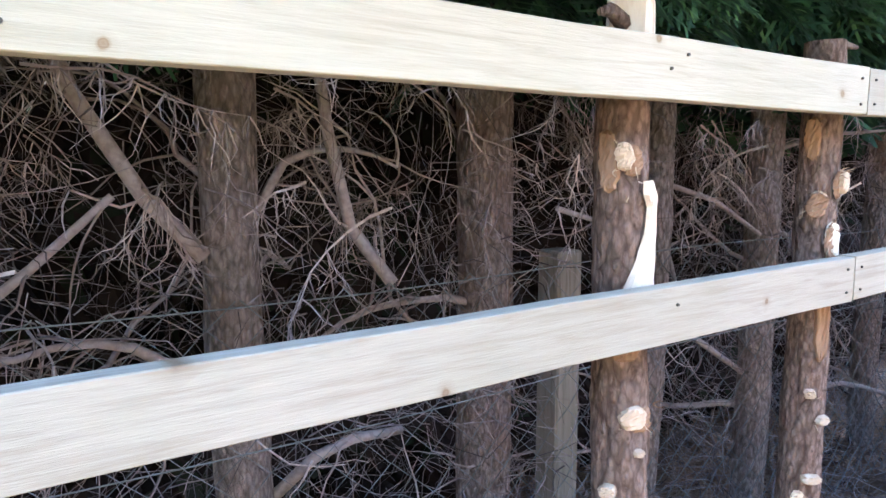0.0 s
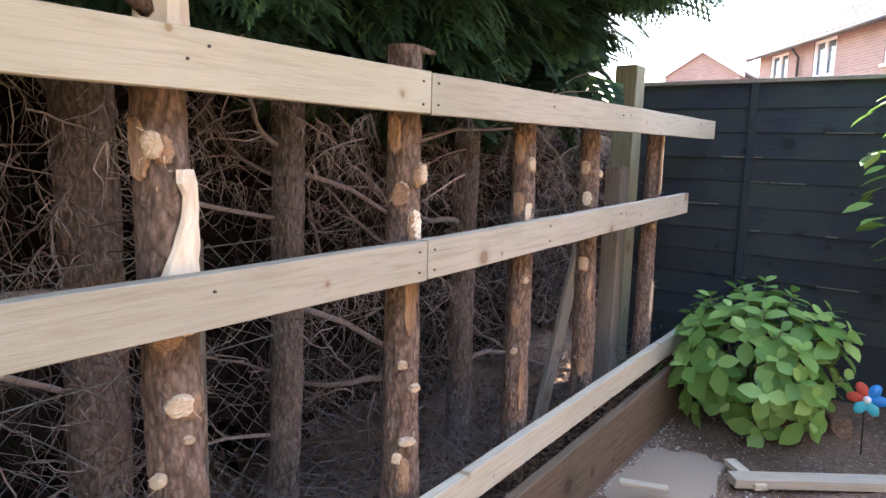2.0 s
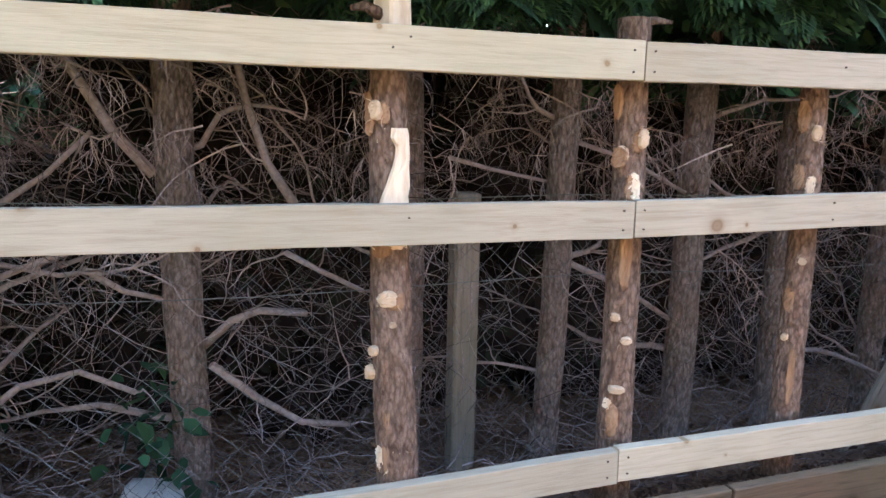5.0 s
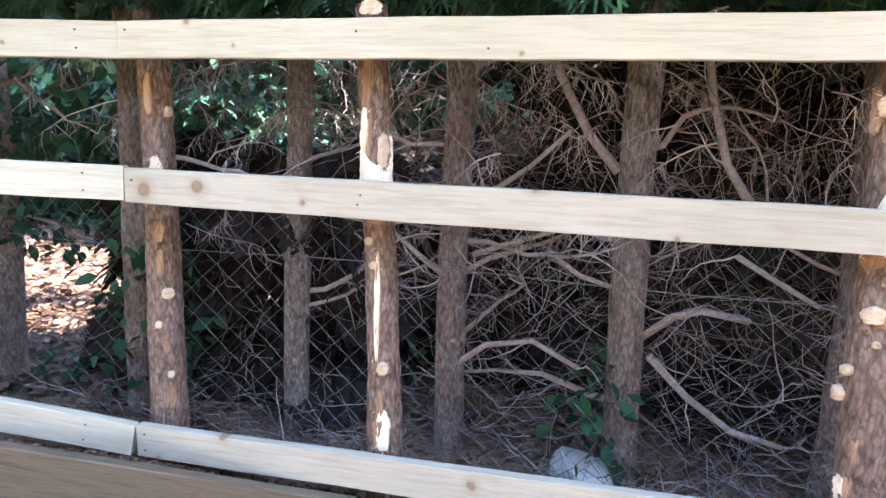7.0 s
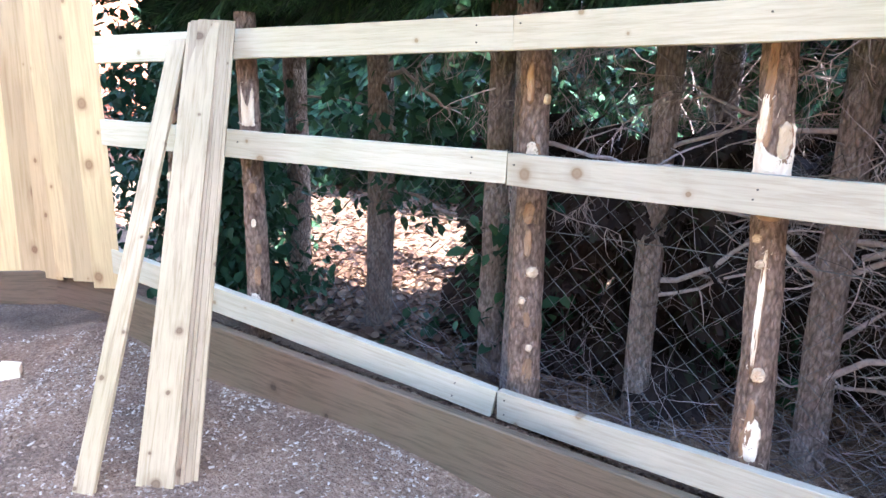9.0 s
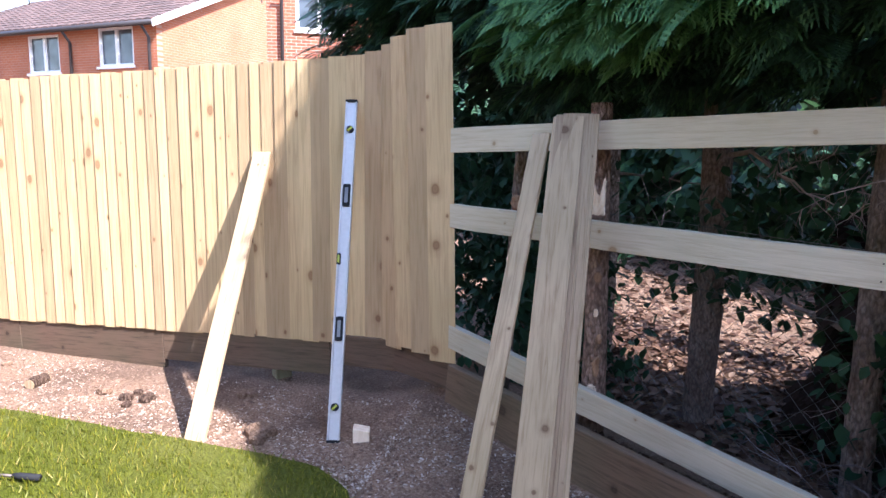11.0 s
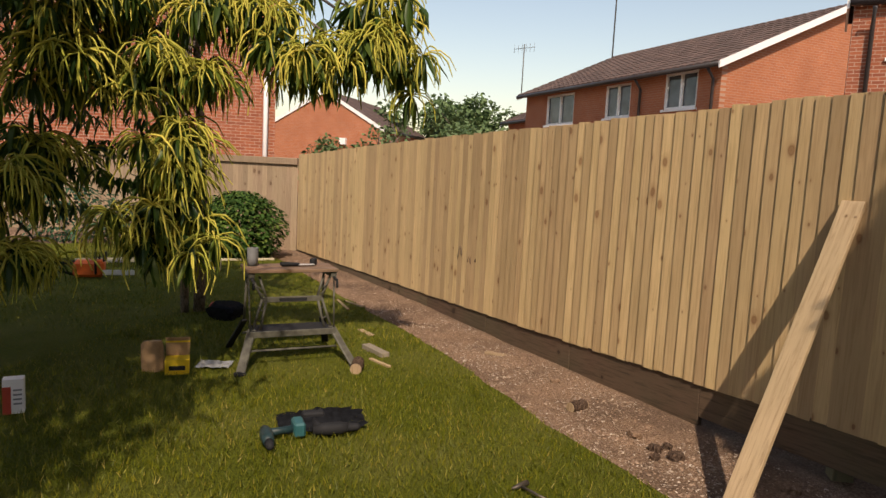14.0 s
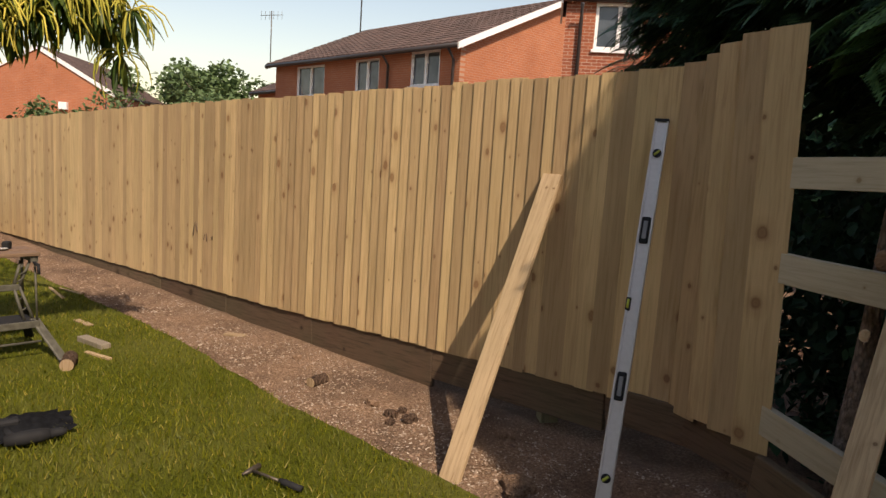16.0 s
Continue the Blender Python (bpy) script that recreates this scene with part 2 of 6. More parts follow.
def ground_mat():
    k = Nodes("soil_and_chippings", 0.95, 0.1)
    w = k.world()
    a = k.noise(w, 2.0, 5.0, 0.6)
    f = k.noise(w, 60.0, 5.0, 0.7)
    v = k.voronoi(w, 95.0)
    col = k.ramp(f, [(0.3, (0.125, 0.077, 0.051)), (0.52, (0.275, 0.178, 0.117)), (0.72, (0.46, 0.34, 0.25))])
    col = k.mix(k.ramp(a, [(0.40, 0.0), (0.66, 0.75)]), col, (0.105, 0.072, 0.052))
    col = k.mix(k.ramp(v, [(0.0, 0.6), (0.12, 0.0)]), col, (0.42, 0.34, 0.27))
    h = k.math("ADD", f, k.math("MULTIPLY", v, -0.6))
    return k.done(col, h, 0.9, 0.02)


def lawn_mat():
    k = Nodes("mown_lawn", 0.9, 0.1)
    w = k.world()
    a = k.noise(w, 1.4, 4.0)
    f = k.noise(w, 75.0, 4.0, 0.7)
    col = k.ramp(f, [(0.3, (0.036, 0.046, 0.006)), (0.6, (0.105, 0.122, 0.012)), (0.8, (0.20, 0.19, 0.03))])
    col = k.mix(k.ramp(a, [(0.4, 0.0), (0.68, 0.55)]), col, (0.16, 0.155, 0.04))
    return k.done(col, f, 0.8, 0.03)


M_SOIL, M_LAWN = ground_mat(), lawn_mat()


def stones_mat(name, stops, rough=0.9):
    k = Nodes(name, rough, 0.2)
    col = k.ramp(k.island(), stops)
    f = k.noise(k.world(), 130.0, 3.0)
    return k.done(k.mix(k.math("MULTIPLY", f, 0.5), col, (0.16, 0.12, 0.1)), f, 0.4, 0.003)


M_CHIPS = stones_mat("wood_chippings", [(0.0, (0.14, 0.085, 0.058)), (0.5, (0.31, 0.195, 0.125)), (0.85, (0.42, 0.30, 0.21)), (1.0, (0.58, 0.47, 0.36))])
M_PALECHIP = stones_mat("pale_chips", [(0.0, (0.30, 0.225, 0.165)), (0.6, (0.48, 0.385, 0.30)), (1.0, (0.70, 0.61, 0.50))])
M_SAWDUST = stones_mat("sawdust", [(0.0, (0.30, 0.225, 0.15)), (1.0, (0.42, 0.33, 0.235))])
M_STONE = stones_mat("pale_stone", [(0.0, (0.58, 0.54, 0.48)), (1.0, (0.78, 0.75, 0.70))])


def plain(name, col, rough=0.6, metal=0.0, vary=0.15, scale=18.0, spec=0.4):
    k = Nodes(name, rough, spec, metal)
    n = k.noise(k.coords((1, 1, 1), 3.0), scale, 5.0, 0.6)
    lo = tuple(v * (1 - vary) for v in col)
    hi = tuple(min(1.0, v * (1 + vary)) for v in col)
    return k.done(k.ramp(n, [(0.3, lo), (0.7, hi)]), n, 0.1, 0.003)


M_ALU = plain("brushed_aluminium", (0.56, 0.56, 0.55), 0.5, 0.25, 0.06, 40)
M_DARK = plain("black_plastic", (0.018, 0.019, 0.021), 0.75, spec=0.2)
M_TEAL = plain("teal_plastic", (0.02, 0.10, 0.11), 0.45)
M_DARKTEAL = plain("dark_teal_plastic", (0.012, 0.034, 0.038), 0.5)
M_CLOTH = plain("black_cloth", (0.010, 0.011, 0.013), 1.0, 0, 0.5, 30, 0.05)
M_GREYP = plain("grey_plastic", (0.22, 0.23, 0.24), 0.5)
M_VIAL = plain("yellow_vial", (0.45, 0.5, 0.08), 0.2)
M_STEEL = plain("painted_steel", (0.085, 0.083, 0.066), 0.6, 0.0, 0.35, 25)
M_WIRE = plain("rusty_wire", (0.17, 0.175, 0.165), 0.7, 0.3, 0.3)
M_NAIL = plain("steel_nail", (0.10, 0.085, 0.07), 0.5, 0.6)
M_ORANGE = plain("orange_plastic", (0.62, 0.11, 0.02), 0.4)
M_YELLOW = plain("yellow_card", (0.66, 0.45, 0.02), 0.6)
M_CARD = plain("brown_card", (0.30, 0.19, 0.10), 0.85)
M_WHITE = plain("white_paint", (0.78, 0.78, 0.77), 0.45, 0, 0.04, 8)
M_REDP = plain("red_print", (0.50, 0.07, 0.04), 0.6)
M_BLUEP = plain("blue_enamel", (0.02, 0.22, 0.55), 0.35)
M_AQUA = plain("aqua_enamel", (0.05, 0.45, 0.50), 0.35)
M_GUTTER = plain("brown_gutter", (0.035, 0.03, 0.03), 0.4)
M_RENDER = plain("concrete_coping", (0.30, 0.26, 0.21), 0.9, 0, 0.25, 9)


def brick_mat(name, a, b, mortar):
    """Brickwork seen from a distance, in courses of 75 mm."""
    k = Nodes(name, 0.9, 0.15)
    t = k.n.new("ShaderNodeTexBrick")
    k.l.new(k.coords((1, 1, 1), which="UV"), t.inputs["Vector"])
    t.inputs["Scale"].default_value = 1.0
    t.inputs["Brick Width"].default_value, t.inputs["Row Height"].default_value = 0.225, 0.075
    t.inputs["Mortar Size"].default_value = 0.006
    k.put(t.inputs["Color1"], a), k.put(t.inputs["Color2"], b), k.put(t.inputs["Mortar"], mortar)
    n = k.noise(k.world(), 1.1, 5.0)
    col = k.mix(k.ramp(n, [(0.35, 0.0), (0.7, 0.35)]), t.outputs["Color"], tuple(v * 0.6 for v in a))
    return k.done(col, t.outputs["Fac"], 0.3, -0.006)


M_BRICK = brick_mat("red_brick", (0.36, 0.115, 0.06), (0.24, 0.075, 0.045), (0.44, 0.34, 0.27))
# red brick paled and greyed, so the glare over these houses is in the colour
M_GLAREBRICK = brick_mat("glare_paled_brick", (0.30, 0.19, 0.155), (0.24, 0.15, 0.125), (0.36, 0.30, 0.26))
M_BRICK2 = brick_mat("orange_brick", (0.42, 0.15, 0.075), (0.36, 0.125, 0.065), (0.40, 0.26, 0.19))


def glass_mat():
    k = Nodes("window_glass", 0.05, 0.6)
    n = k.noise(k.world(), 1.2, 2.0)
    return k.done(k.ramp(n, [(0.3, (0.03, 0.04, 0.05)), (0.7, (0.12, 0.14, 0.16))]))


M_GLASS = glass_mat()


def tile_mat():
    k = Nodes("roof_tile", 0.85, 0.2)
    n = k.noise(k.world(), 2.0, 5.0)
    col = k.ramp(k.island(), [(0.0, (0.085, 0.058, 0.05)), (1.0, (0.15, 0.10, 0.085))])
    return k.done(k.mix(k.ramp(n, [(0.4, 0.0), (0.7, 0.5)]), col, (0.07, 0.06, 0.055)), n, 0.3, 0.01)


M_TILE = tile_mat()


# ---- mesh helpers ----
def mesh_ob(name, verts, faces, mat, parent=None, label="", smooth=False):
    me = bpy.data.meshes.new(name)
    me.from_pydata(verts, [], faces)
    me.materials.append(mat)
    if smooth:
        me.polygons.foreach_set("use_smooth", [True] * len(me.polygons))
    me.update()
    ob = new(name, me)
    if parent is not None:
        ob.parent = parent
    if label:
        tagged(ob, label)
    return ob


def part(name, bm, mat, parent=None, label="", smooth=False):
    me = bpy.data.meshes.new(name)
    bm.to_mesh(me)
    bm.free()
    me.materials.append(mat)
    if smooth:
        me.polygons.foreach_set("use_smooth", [True] * len(me.polygons))
    ob = new(name, me)
    if parent is not None:
        ob.parent = parent
    if label:
        tagged(ob, label)
    return ob


def thing(name, label, category, m=None, group="", kind=""):
    ob = new(name)
    if m is not None:
        ob.matrix_world = m
    return tagged(ob, label, category, group, kind)


def box(bm, lo, hi, bevel=0.0, m=None):
    """A bevelled block between two corners, added to bm."""
    g = bmesh.ops.create_cube(bm, size=1.0)["verts"]
    for v in g:
        v.co = Vector([lo[i] + (v.co[i] + 0.5) * (hi[i] - lo[i]) for i in range(3)])
    if bevel:
        es = list({e for v in g for e in v.link_edges})
        r = bmesh.ops.bevel(bm, geom=es, offset=bevel, segments=1, affect="EDGES")
        g = list({v for f in r["faces"] for v in f.verts} | {v for v in g if v.is_valid})
    if m is not None:
        for v in g:
            v.co = m @ v.co
    return bm


def block(name, lo, hi, mat, parent=None, bevel=0.003, m=None, label=""):
    return part(name, box(bmesh.new(), lo, hi, bevel, m), mat, parent, label)


def tube(verts, faces, pts, radii, sides=6, cap=True):
    """Adds a round, tapering tube along pts to the lists."""
    base = len(verts)
    n = len(pts)
    ref = Vector((0.31, 0.27, 0.91))
    for i, p in enumerate(pts):
        d = (Vector(pts[min(i + 1, n - 1)]) - Vector(pts[max(i - 1, 0)])).normalized()
        if abs(d.dot(ref)) > 0.97:
            ref = Vector((0.9, -0.3, 0.2))
        u = d.cross(ref).normalized()
        w = d.cross(u)
        for s in range(sides):
            a = 2 * math.pi * s / sides
            verts.append(tuple(Vector(p) + (u * math.cos(a) + w * math.sin(a)) * radii[i]))
    for i in range(n - 1):
        for s in range(sides):
            a, b = base + i * sides + s, base + i * sides + (s + 1) % sides
            faces.append((a, b, b + sides, a + sides))
    if cap:
        faces.append(tuple(base + s for s in reversed(range(sides))))
        faces.append(tuple(base + (n - 1) * sides + s for s in range(sides)))


def rod(name, pts, r, mat, parent=None, sides=8, label=""):
    v, f = [], []
    radii = r if isinstance(r, (list, tuple)) else [r] * len(pts)
    tube(v, f, pts, radii, sides)
    return mesh_ob(name, v, f, mat, parent, label, smooth=True)


def lerp_line(keys, x):
    """Straight lines through the (x, value) keys."""
    if x <= keys[0][0]:
        return keys[0][1]
    for (a, va), (b, vb) in zip(keys, keys[1:]):
        if x <= b:
            return va + (vb - va) * (x - a) / (b - a)
    return keys[-1][1]


# ---- ground ----
FENCE = [(-3.05, 0.29), (-3.33, 0.15), (-3.50, 0.12), (-3.72, 0.02), (-4.2, -0.38), (-5.95, -1.94), (-7.5, -3.28), (-10.95, -6.38)]


BOARD_LINE = [(-3.06, 0.245), (-0.29, 0.843), (5.4, 0.845)]   # foot of the gravel boards below the rails
BOARD_TOP = [(-3.06, 0.335), (-0.29, 0.035), (2.4, 0.055), (5.2, 0.10)]


def ground_z(x, y):
    """Height of the soil: level by the lawn, lower under the hedge and in the far corner."""
    z = -0.13 * min(1.0, max(0.0, (x + 1.5) / 3.0)) - 0.06 * min(1.0, max(0.0, (x - 2.5) / 2.0))
    z += 0.14 * math.exp(-((x + 3.1) ** 2 + (y - 0.35) ** 2) / 0.16)
    z -= 0.07 * min(1.0, max(0.0, (y - 0.9) / 0.5))
    # dug lower in front of the gravel boards, which hold back the soil of the hedge
    foot = lerp_line(BOARD_LINE, x)
    if -3.2 < x < 6.0:
        if y <= foot + 0.045:
            near = min(1.0, max(0.0, (y - foot + 1.7) / 1.5))
            z -= lerp_line([(-2.3, 0.0), (-1.6, 0.04), (-1.0, 0.14), (-0.75, 0.155), (-0.3, 0.14), (1.0, 0.12), (3.4, 0.08), (5.0, 0.02)], x) * near * near * (3 - 2 * near)
        else:
            z = max(z, lerp_line(BOARD_TOP, x) - 0.03 - 0.38 * (y - foot))
    if abs(x) < 12 and abs(y) < 12:
        z += 0.018 * (noise.noise(Vector((x * 1.7, y * 1.7, 0))) + 0.5 * noise.noise(Vector((x * 5.1, y * 5.1, 3))))
    return z


def grid_axis(lo, hi, step, far):
    inner_part = [lo + step * i for i in range(int((hi - lo) / step) + 1)]
    return [-far, -far / 3, lo - 12, lo - 3] + inner_part + [hi + 3, hi + 12, far / 3, far]


# lawn: a turf layer with a soft, uneven edge
LAWN_EDGE = [(-1.6, -1.0), (-2.7, -0.50), (-3.44, -0.96), (-4.36, -1.74), (-5.7, -2.72), (-7.55, -4.32), (-9.4, -5.85), (-9.6, -6.4), (-9.8, -9.0), (-7.0, -11.0), (1.5, -11.0), (3.5, -6.0), (1.5, -2.6)]


def smooth_loop(pts, per=10, wob=0.03):
    out = []
    n = len(pts)
    for i in range(n):
        p0, p1, p2, p3 = (Vector(pts[(i + k) % n]) for k in (-1, 0, 1, 2))
        for s in range(per):
            t = s / per
            q = 0.5 * (2 * p1 + (p2 - p0) * t + (2 * p0 - 5 * p1 + 4 * p2 - p3) * t * t + (3 * p1 - p0 - 3 * p2 + p3) * t ** 3)
            w = wob * noise.noise(Vector((q.x * 4, q.y * 4, 1.0)))
            out.append((q.x + w, q.y - w))
    return out


edge = smooth_loop(LAWN_EDGE)


def inside(x, y, poly):
    hit = False
    for (x1, y1), (x2, y2) in zip(poly, poly[1:] + poly[:1]):
        if (y1 > y) != (y2 > y) and x < (x2 - x1) * (y - y1) / (y2 - y1) + x1:
            hit = not hit
    return hit


gx, gy = grid_axis(-12.0, 7.0, 0.16, 600.0), grid_axis(-9.0, 7.0, 0.16, 600.0)
gy = sorted(gy + [0.04 * i for i in range(1, 25) if min(abs(0.04 * i - q) for q in gy) > 0.015])
gv = [(x, y, ground_z(x, y) - (0.07 if -12 < x < 5 and -12 < y < 0 and inside(x, y, edge) else 0.0)) for y in gy for x in gx]
gw = len(gx)
gf = [(j * gw + i, j * gw + i + 1, (j + 1) * gw + i + 1, (j + 1) * gw + i) for j in range(len(gy) - 1) for i in range(gw - 1)]
ground = mesh_ob("ground", gv, gf, M_SOIL, smooth=True)
tagged(ground, "bare brown soil strewn with wood chippings along the fence", "ground", kind="structure")

bm = bmesh.new()
loop = [bm.verts.new((x, y, ground_z(x, y) + 0.035)) for x, y in edge]
bm.faces.new(loop)
bmesh.ops.triangulate(bm, faces=bm.faces[:])
low = [bm.verts.new((x + 0.0, y, -0.12)) for x, y in edge]
for i in range(len(loop)):
    j = (i + 1) % len(loop)
    bm.faces.new((loop[i], low[i], low[j], loop[j]))
lawn = part("lawn", bm, M_LAWN)
tagged(lawn, "mown green lawn with yellowish dry patches beside the fence", "lawn", kind="structure")


# ---- post and rail fence in front of the hedge ----
RAIL_Y = 0.896
rail_fence = thing("rail_fence", "new pale timber rails nailed across cut tree trunks", "fence")


def rail(x0, z0, x1, z1, y0=RAIL_Y, y1=RAIL_Y, height=0.12, thick=0.04, nails=()):
    """A sawn rail; z0 and z1 are its top at the two ends, y0 and y1 its front."""
    a, b = Vector((x0, y0, z0)), Vector((x1, y1, z1))
    d = b - a
    length = d.length
    bm = bmesh.new()
    n = max(2, int(length / 0.25))
    rows = []
    for i in range(n + 1):
        s = length * i / n
        w = 0.0015 * math.sin(s * 9 + z0 * 7)
        rows.append([bm.verts.new((s, yy, zz + w)) for yy, zz in ((0.0, -0.002), (0.002, 0.0), (thick - 0.002, 0.0), (thick, -0.002), (thick, -height + 0.002), (thick - 0.002, -height), (0.002, -height), (0.0, -height + 0.002))])
    for r, q in zip(rows, rows[1:]):
        for i in range(8):
            bm.faces.new((r[i], r[(i + 1) % 8], q[(i + 1) % 8], q[i]))
    bm.faces.new(rows[0][::-1]), bm.faces.new(rows[-1])
    bmesh.ops.recalc_face_normals(bm, faces=bm.faces[:])
    ob = part("rail", bm, M_RAIL, rail_fence)
    ang = math.atan2(d.y, d.x)
    ob.matrix_basis = Matrix.Translation(a) @ Matrix.Rotation(ang, 4, "Z") @ Matrix.Rotation(-math.atan2(d.z, Vector((d.x, d.y)).length), 4, "Y")
    for s, h in nails:
        bn = bmesh.new()
        bmesh.ops.create_cone(bn, cap_ends=True, segments=8, radius1=0.0036, radius2=0.0032, depth=0.006, matrix=pose(s, -0.0015, -h, 90))
        part("nail", bn, M_NAIL, ob)
    return ob


JX0, JX1 = -1.2, 1.955
end_nails = lambda L: ((0.035, 0.03), (0.035, 0.09), (L - 0.035, 0.03), (L - 0.035, 0.09))
rail(JX1 + 0.003, 1.588, 5.11, 1.605, nails=((0.03, 0.03), (0.03, 0.092), (0.78, 0.05), (1.5, 0.045), (2.8, 0.03), (2.8, 0.09)))
rail(JX0, 1.590, JX1 - 0.002, 1.588, nails=((3.115, 0.03), (3.115, 0.095), (2.36, 0.06), (2.41, 0.03), (1.27, 0.09), (0.03, 0.03), (0.86, 0.04)))
rail(JX1 + 0.003, 1.094, 4.62, 1.143, nails=((0.03, 0.03), (0.03, 0.092), (0.8, 0.03), (0.8, 0.09), (1.55, 0.04), (2.4, 0.05)))
rail(JX0, 1.100, JX1 - 0.002, 1.094, nails=((3.115, 0.03), (3.115, 0.092), (2.41, 0.04), (0.88, 0.045), (0.03, 0.04), (0.87, 0.075)))
rail(JX1 + 0.003, 0.240, 4.97, 0.262, nails=end_nails(2.99))
rail(JX0, 0.150, JX1 - 0.002, 0.236, nails=end_nails(3.15))
LX, LY = -3.20, 0.226
rail(LX, 1.533, JX0 - 0.003, 1.590, LY, RAIL_Y, nails=((1.97, 0.03), (1.97, 0.09), (0.9, 0.05)))
rail(LX, 1.165, JX0 - 0.003, 1.105, LY, RAIL_Y, nails=((1.97, 0.03), (1.97, 0.09), (0.9, 0.05)))
rail(LX, 0.56, JX0 - 0.003, 0.150, LY, RAIL_Y, nails=((1.97, 0.03), (1.97, 0.09)))


# ---- gravel boards under the rails ----
gravel_boards = thing("gravel_board_run", "dark stained gravel boards on edge below the lowest rail", "gravel board")


def gravel_board(p, q, ztop0, ztop1, height=0.20, thick=0.045, parent=gravel_boards):
    a, b = Vector((*p, ztop0)), Vector((*q, ztop1))
    d = b - a
    bm = box(bmesh.new(), (0, 0, -height), (d.length, thick, 0), 0.004)
    ob = part("gravel_board", bm, M_GRAVELB, parent)
    ob.matrix_basis = Matrix.Translation(a) @ Matrix.Rotation(math.atan2(d.y, d.x), 4, "Z") @ Matrix.Rotation(-math.atan2(d.z, Vector((d.x, d.y)).length), 4, "Y")
    return ob


gravel_board((-0.30, 0.845), (2.4, 0.845), 0.035, 0.055, 0.42)
gravel_board((2.41, 0.845), (5.2, 0.845), 0.055, 0.10, 0.42)
gravel_board((-3.06, 0.245), (-0.305, 0.843), 0.335, 0.035, 0.42)


# ---- closeboard fence ----
closeboard = thing("closeboard_fence", "new closeboard fence of overlapping upright feather-edge boards", "fence")
seg = [0.0]
for p, q in zip(FENCE, FENCE[1:]):
    seg.append(seg[-1] + (Vector(q) - Vector(p)).length)
F_TOTAL = seg[-1]
F_X = list(zip(seg, [p[0] for p in FENCE]))
F_Y = list(zip(seg, [p[1] for p in FENCE]))
F_BOT = list(zip(seg, [0.325, 0.365, 0.33, 0.30, 0.285, 0.20, 0.135, 0.03]))
F_TOP = list(zip(seg, [2.05, 2.01, 1.95, 1.925, 1.915, 1.835, 1.785, 1.60]))


def fence_at(s):
    return Vector((lerp_line(F_X, s), lerp_line(F_Y, s), 0.0))


bm = bmesh.new()
BW = 0.105
prof = [(0.0, 0.0), (0.0, 0.010), (BW, 0.004), (BW, 0.0)]
for z in (0.0, 1.0):
    for x, y in prof:
        bm.verts.new((x, -y, z))
bm.verts.ensure_lookup_table()
v = bm.verts
for i in range(4):
    j = (i + 1) % 4
    bm.faces.new((v[i], v[j], v[4 + j], v[4 + i]))
bm.faces.new((v[3], v[2], v[1], v[0])), bm.faces.new((v[4], v[5], v[6], v[7]))
bmesh.ops.recalc_face_normals(bm, faces=bm.faces[:])
board_mesh = bpy.data.meshes.new("feather_board")
bm.to_mesh(board_mesh)
bm.free()
board_mesh.materials.append(M_BOARD)

rng = random.Random(4)
s = 0.0
while s < F_TOTAL - 0.05:
    wide = 1.45 if s < 0.85 else 1.0      # broader boards by the corner
    step = wide * 0.084 + rng.uniform(-0.007, 0.007)
    s1 = min(F_TOTAL, s + BW * wide)
    a, b = fence_at(s1), fence_at(s)
    d = b - a
    mid = s + BW * wide / 2
    zb, zt = lerp_line(F_BOT, mid) + rng.uniform(-0.006, 0.006), lerp_line(F_TOP, mid) + rng.uniform(-0.008, 0.008)
    ob = new("feather_board", board_mesh)
    ob.parent = closeboard
    yaw = math.atan2(d.y, d.x)
    lift = Vector((math.sin(yaw), -math.cos(yaw), 0)) * 0.006
    ob.matrix_basis = Matrix.Translation((a.x + lift.x, a.y + lift.y, zb)) @ Matrix.Rotation(yaw, 4, "Z") @ Matrix.Rotation(radians(2.7 + rng.uniform(-0.4, 0.4)), 4, "Z") @ Matrix.Rotation(radians(rng.uniform(-0.25, 0.25) - (1.5 if s < 0.3 else 0.0)), 4, "Y") @ Matrix.Diagonal((wide, 1, zt - zb, 1))
    s += step

# arris rails and posts behind the boards
for hgt in (0.18, 0.85, 1.45):
    for i in range(1, len(FENCE) - 1):
        a, b = Vector((*FENCE[i + 1], F_BOT[i + 1][1] + hgt)), Vector((*FENCE[i], F_BOT[i][1] + hgt))
        d = b - a
        block("arris_rail", (0, 0.012, 0), (d.length, 0.06, 0.07), M_RAIL, closeboard).matrix_basis = Matrix.Translation(a) @ Matrix.Rotation(math.atan2(d.y, d.x), 4, "Z") @ Matrix.Rotation(-math.atan2(d.z, Vector((d.x, d.y)).length), 4, "Y")
for sp in (1.3, 3.1, 4.9, 6.7, 8.5, 10.3):
    p = fence_at(sp)
    block("post", (-0.05, -0.05, -0.3), (0.05, 0.05, lerp_line(F_TOP, sp) - 0.12), M_POST, closeboard, m=Matrix.Translation((p.x - 0.08, p.y + 0.09, 0)))
for sp in np.arange(0.9, F_TOTAL - 0.2, 1.2):
    s2 = min(F_TOTAL, sp + 1.198)
    a, b = fence_at(s2), fence_at(sp)
    gravel_board((a.x, a.y), (b.x, b.y), lerp_line(F_BOT, s2) + 0.02, lerp_line(F_BOT, sp) + 0.02, 0.22 if sp < 2.0 else 0.30, 0.04, closeboard)
a, b = fence_at(0.42), fence_at(0.02)
gravel_board((a.x, a.y), (b.x, b.y), 0.39, 0.36, 0.18, 0.04, closeboard)
a, b = fence_at(0.898), fence_at(0.422)
gravel_board((a.x, a.y), (b.x, b.y), 0.345, 0.385, 0.18, 0.04, closeboard)


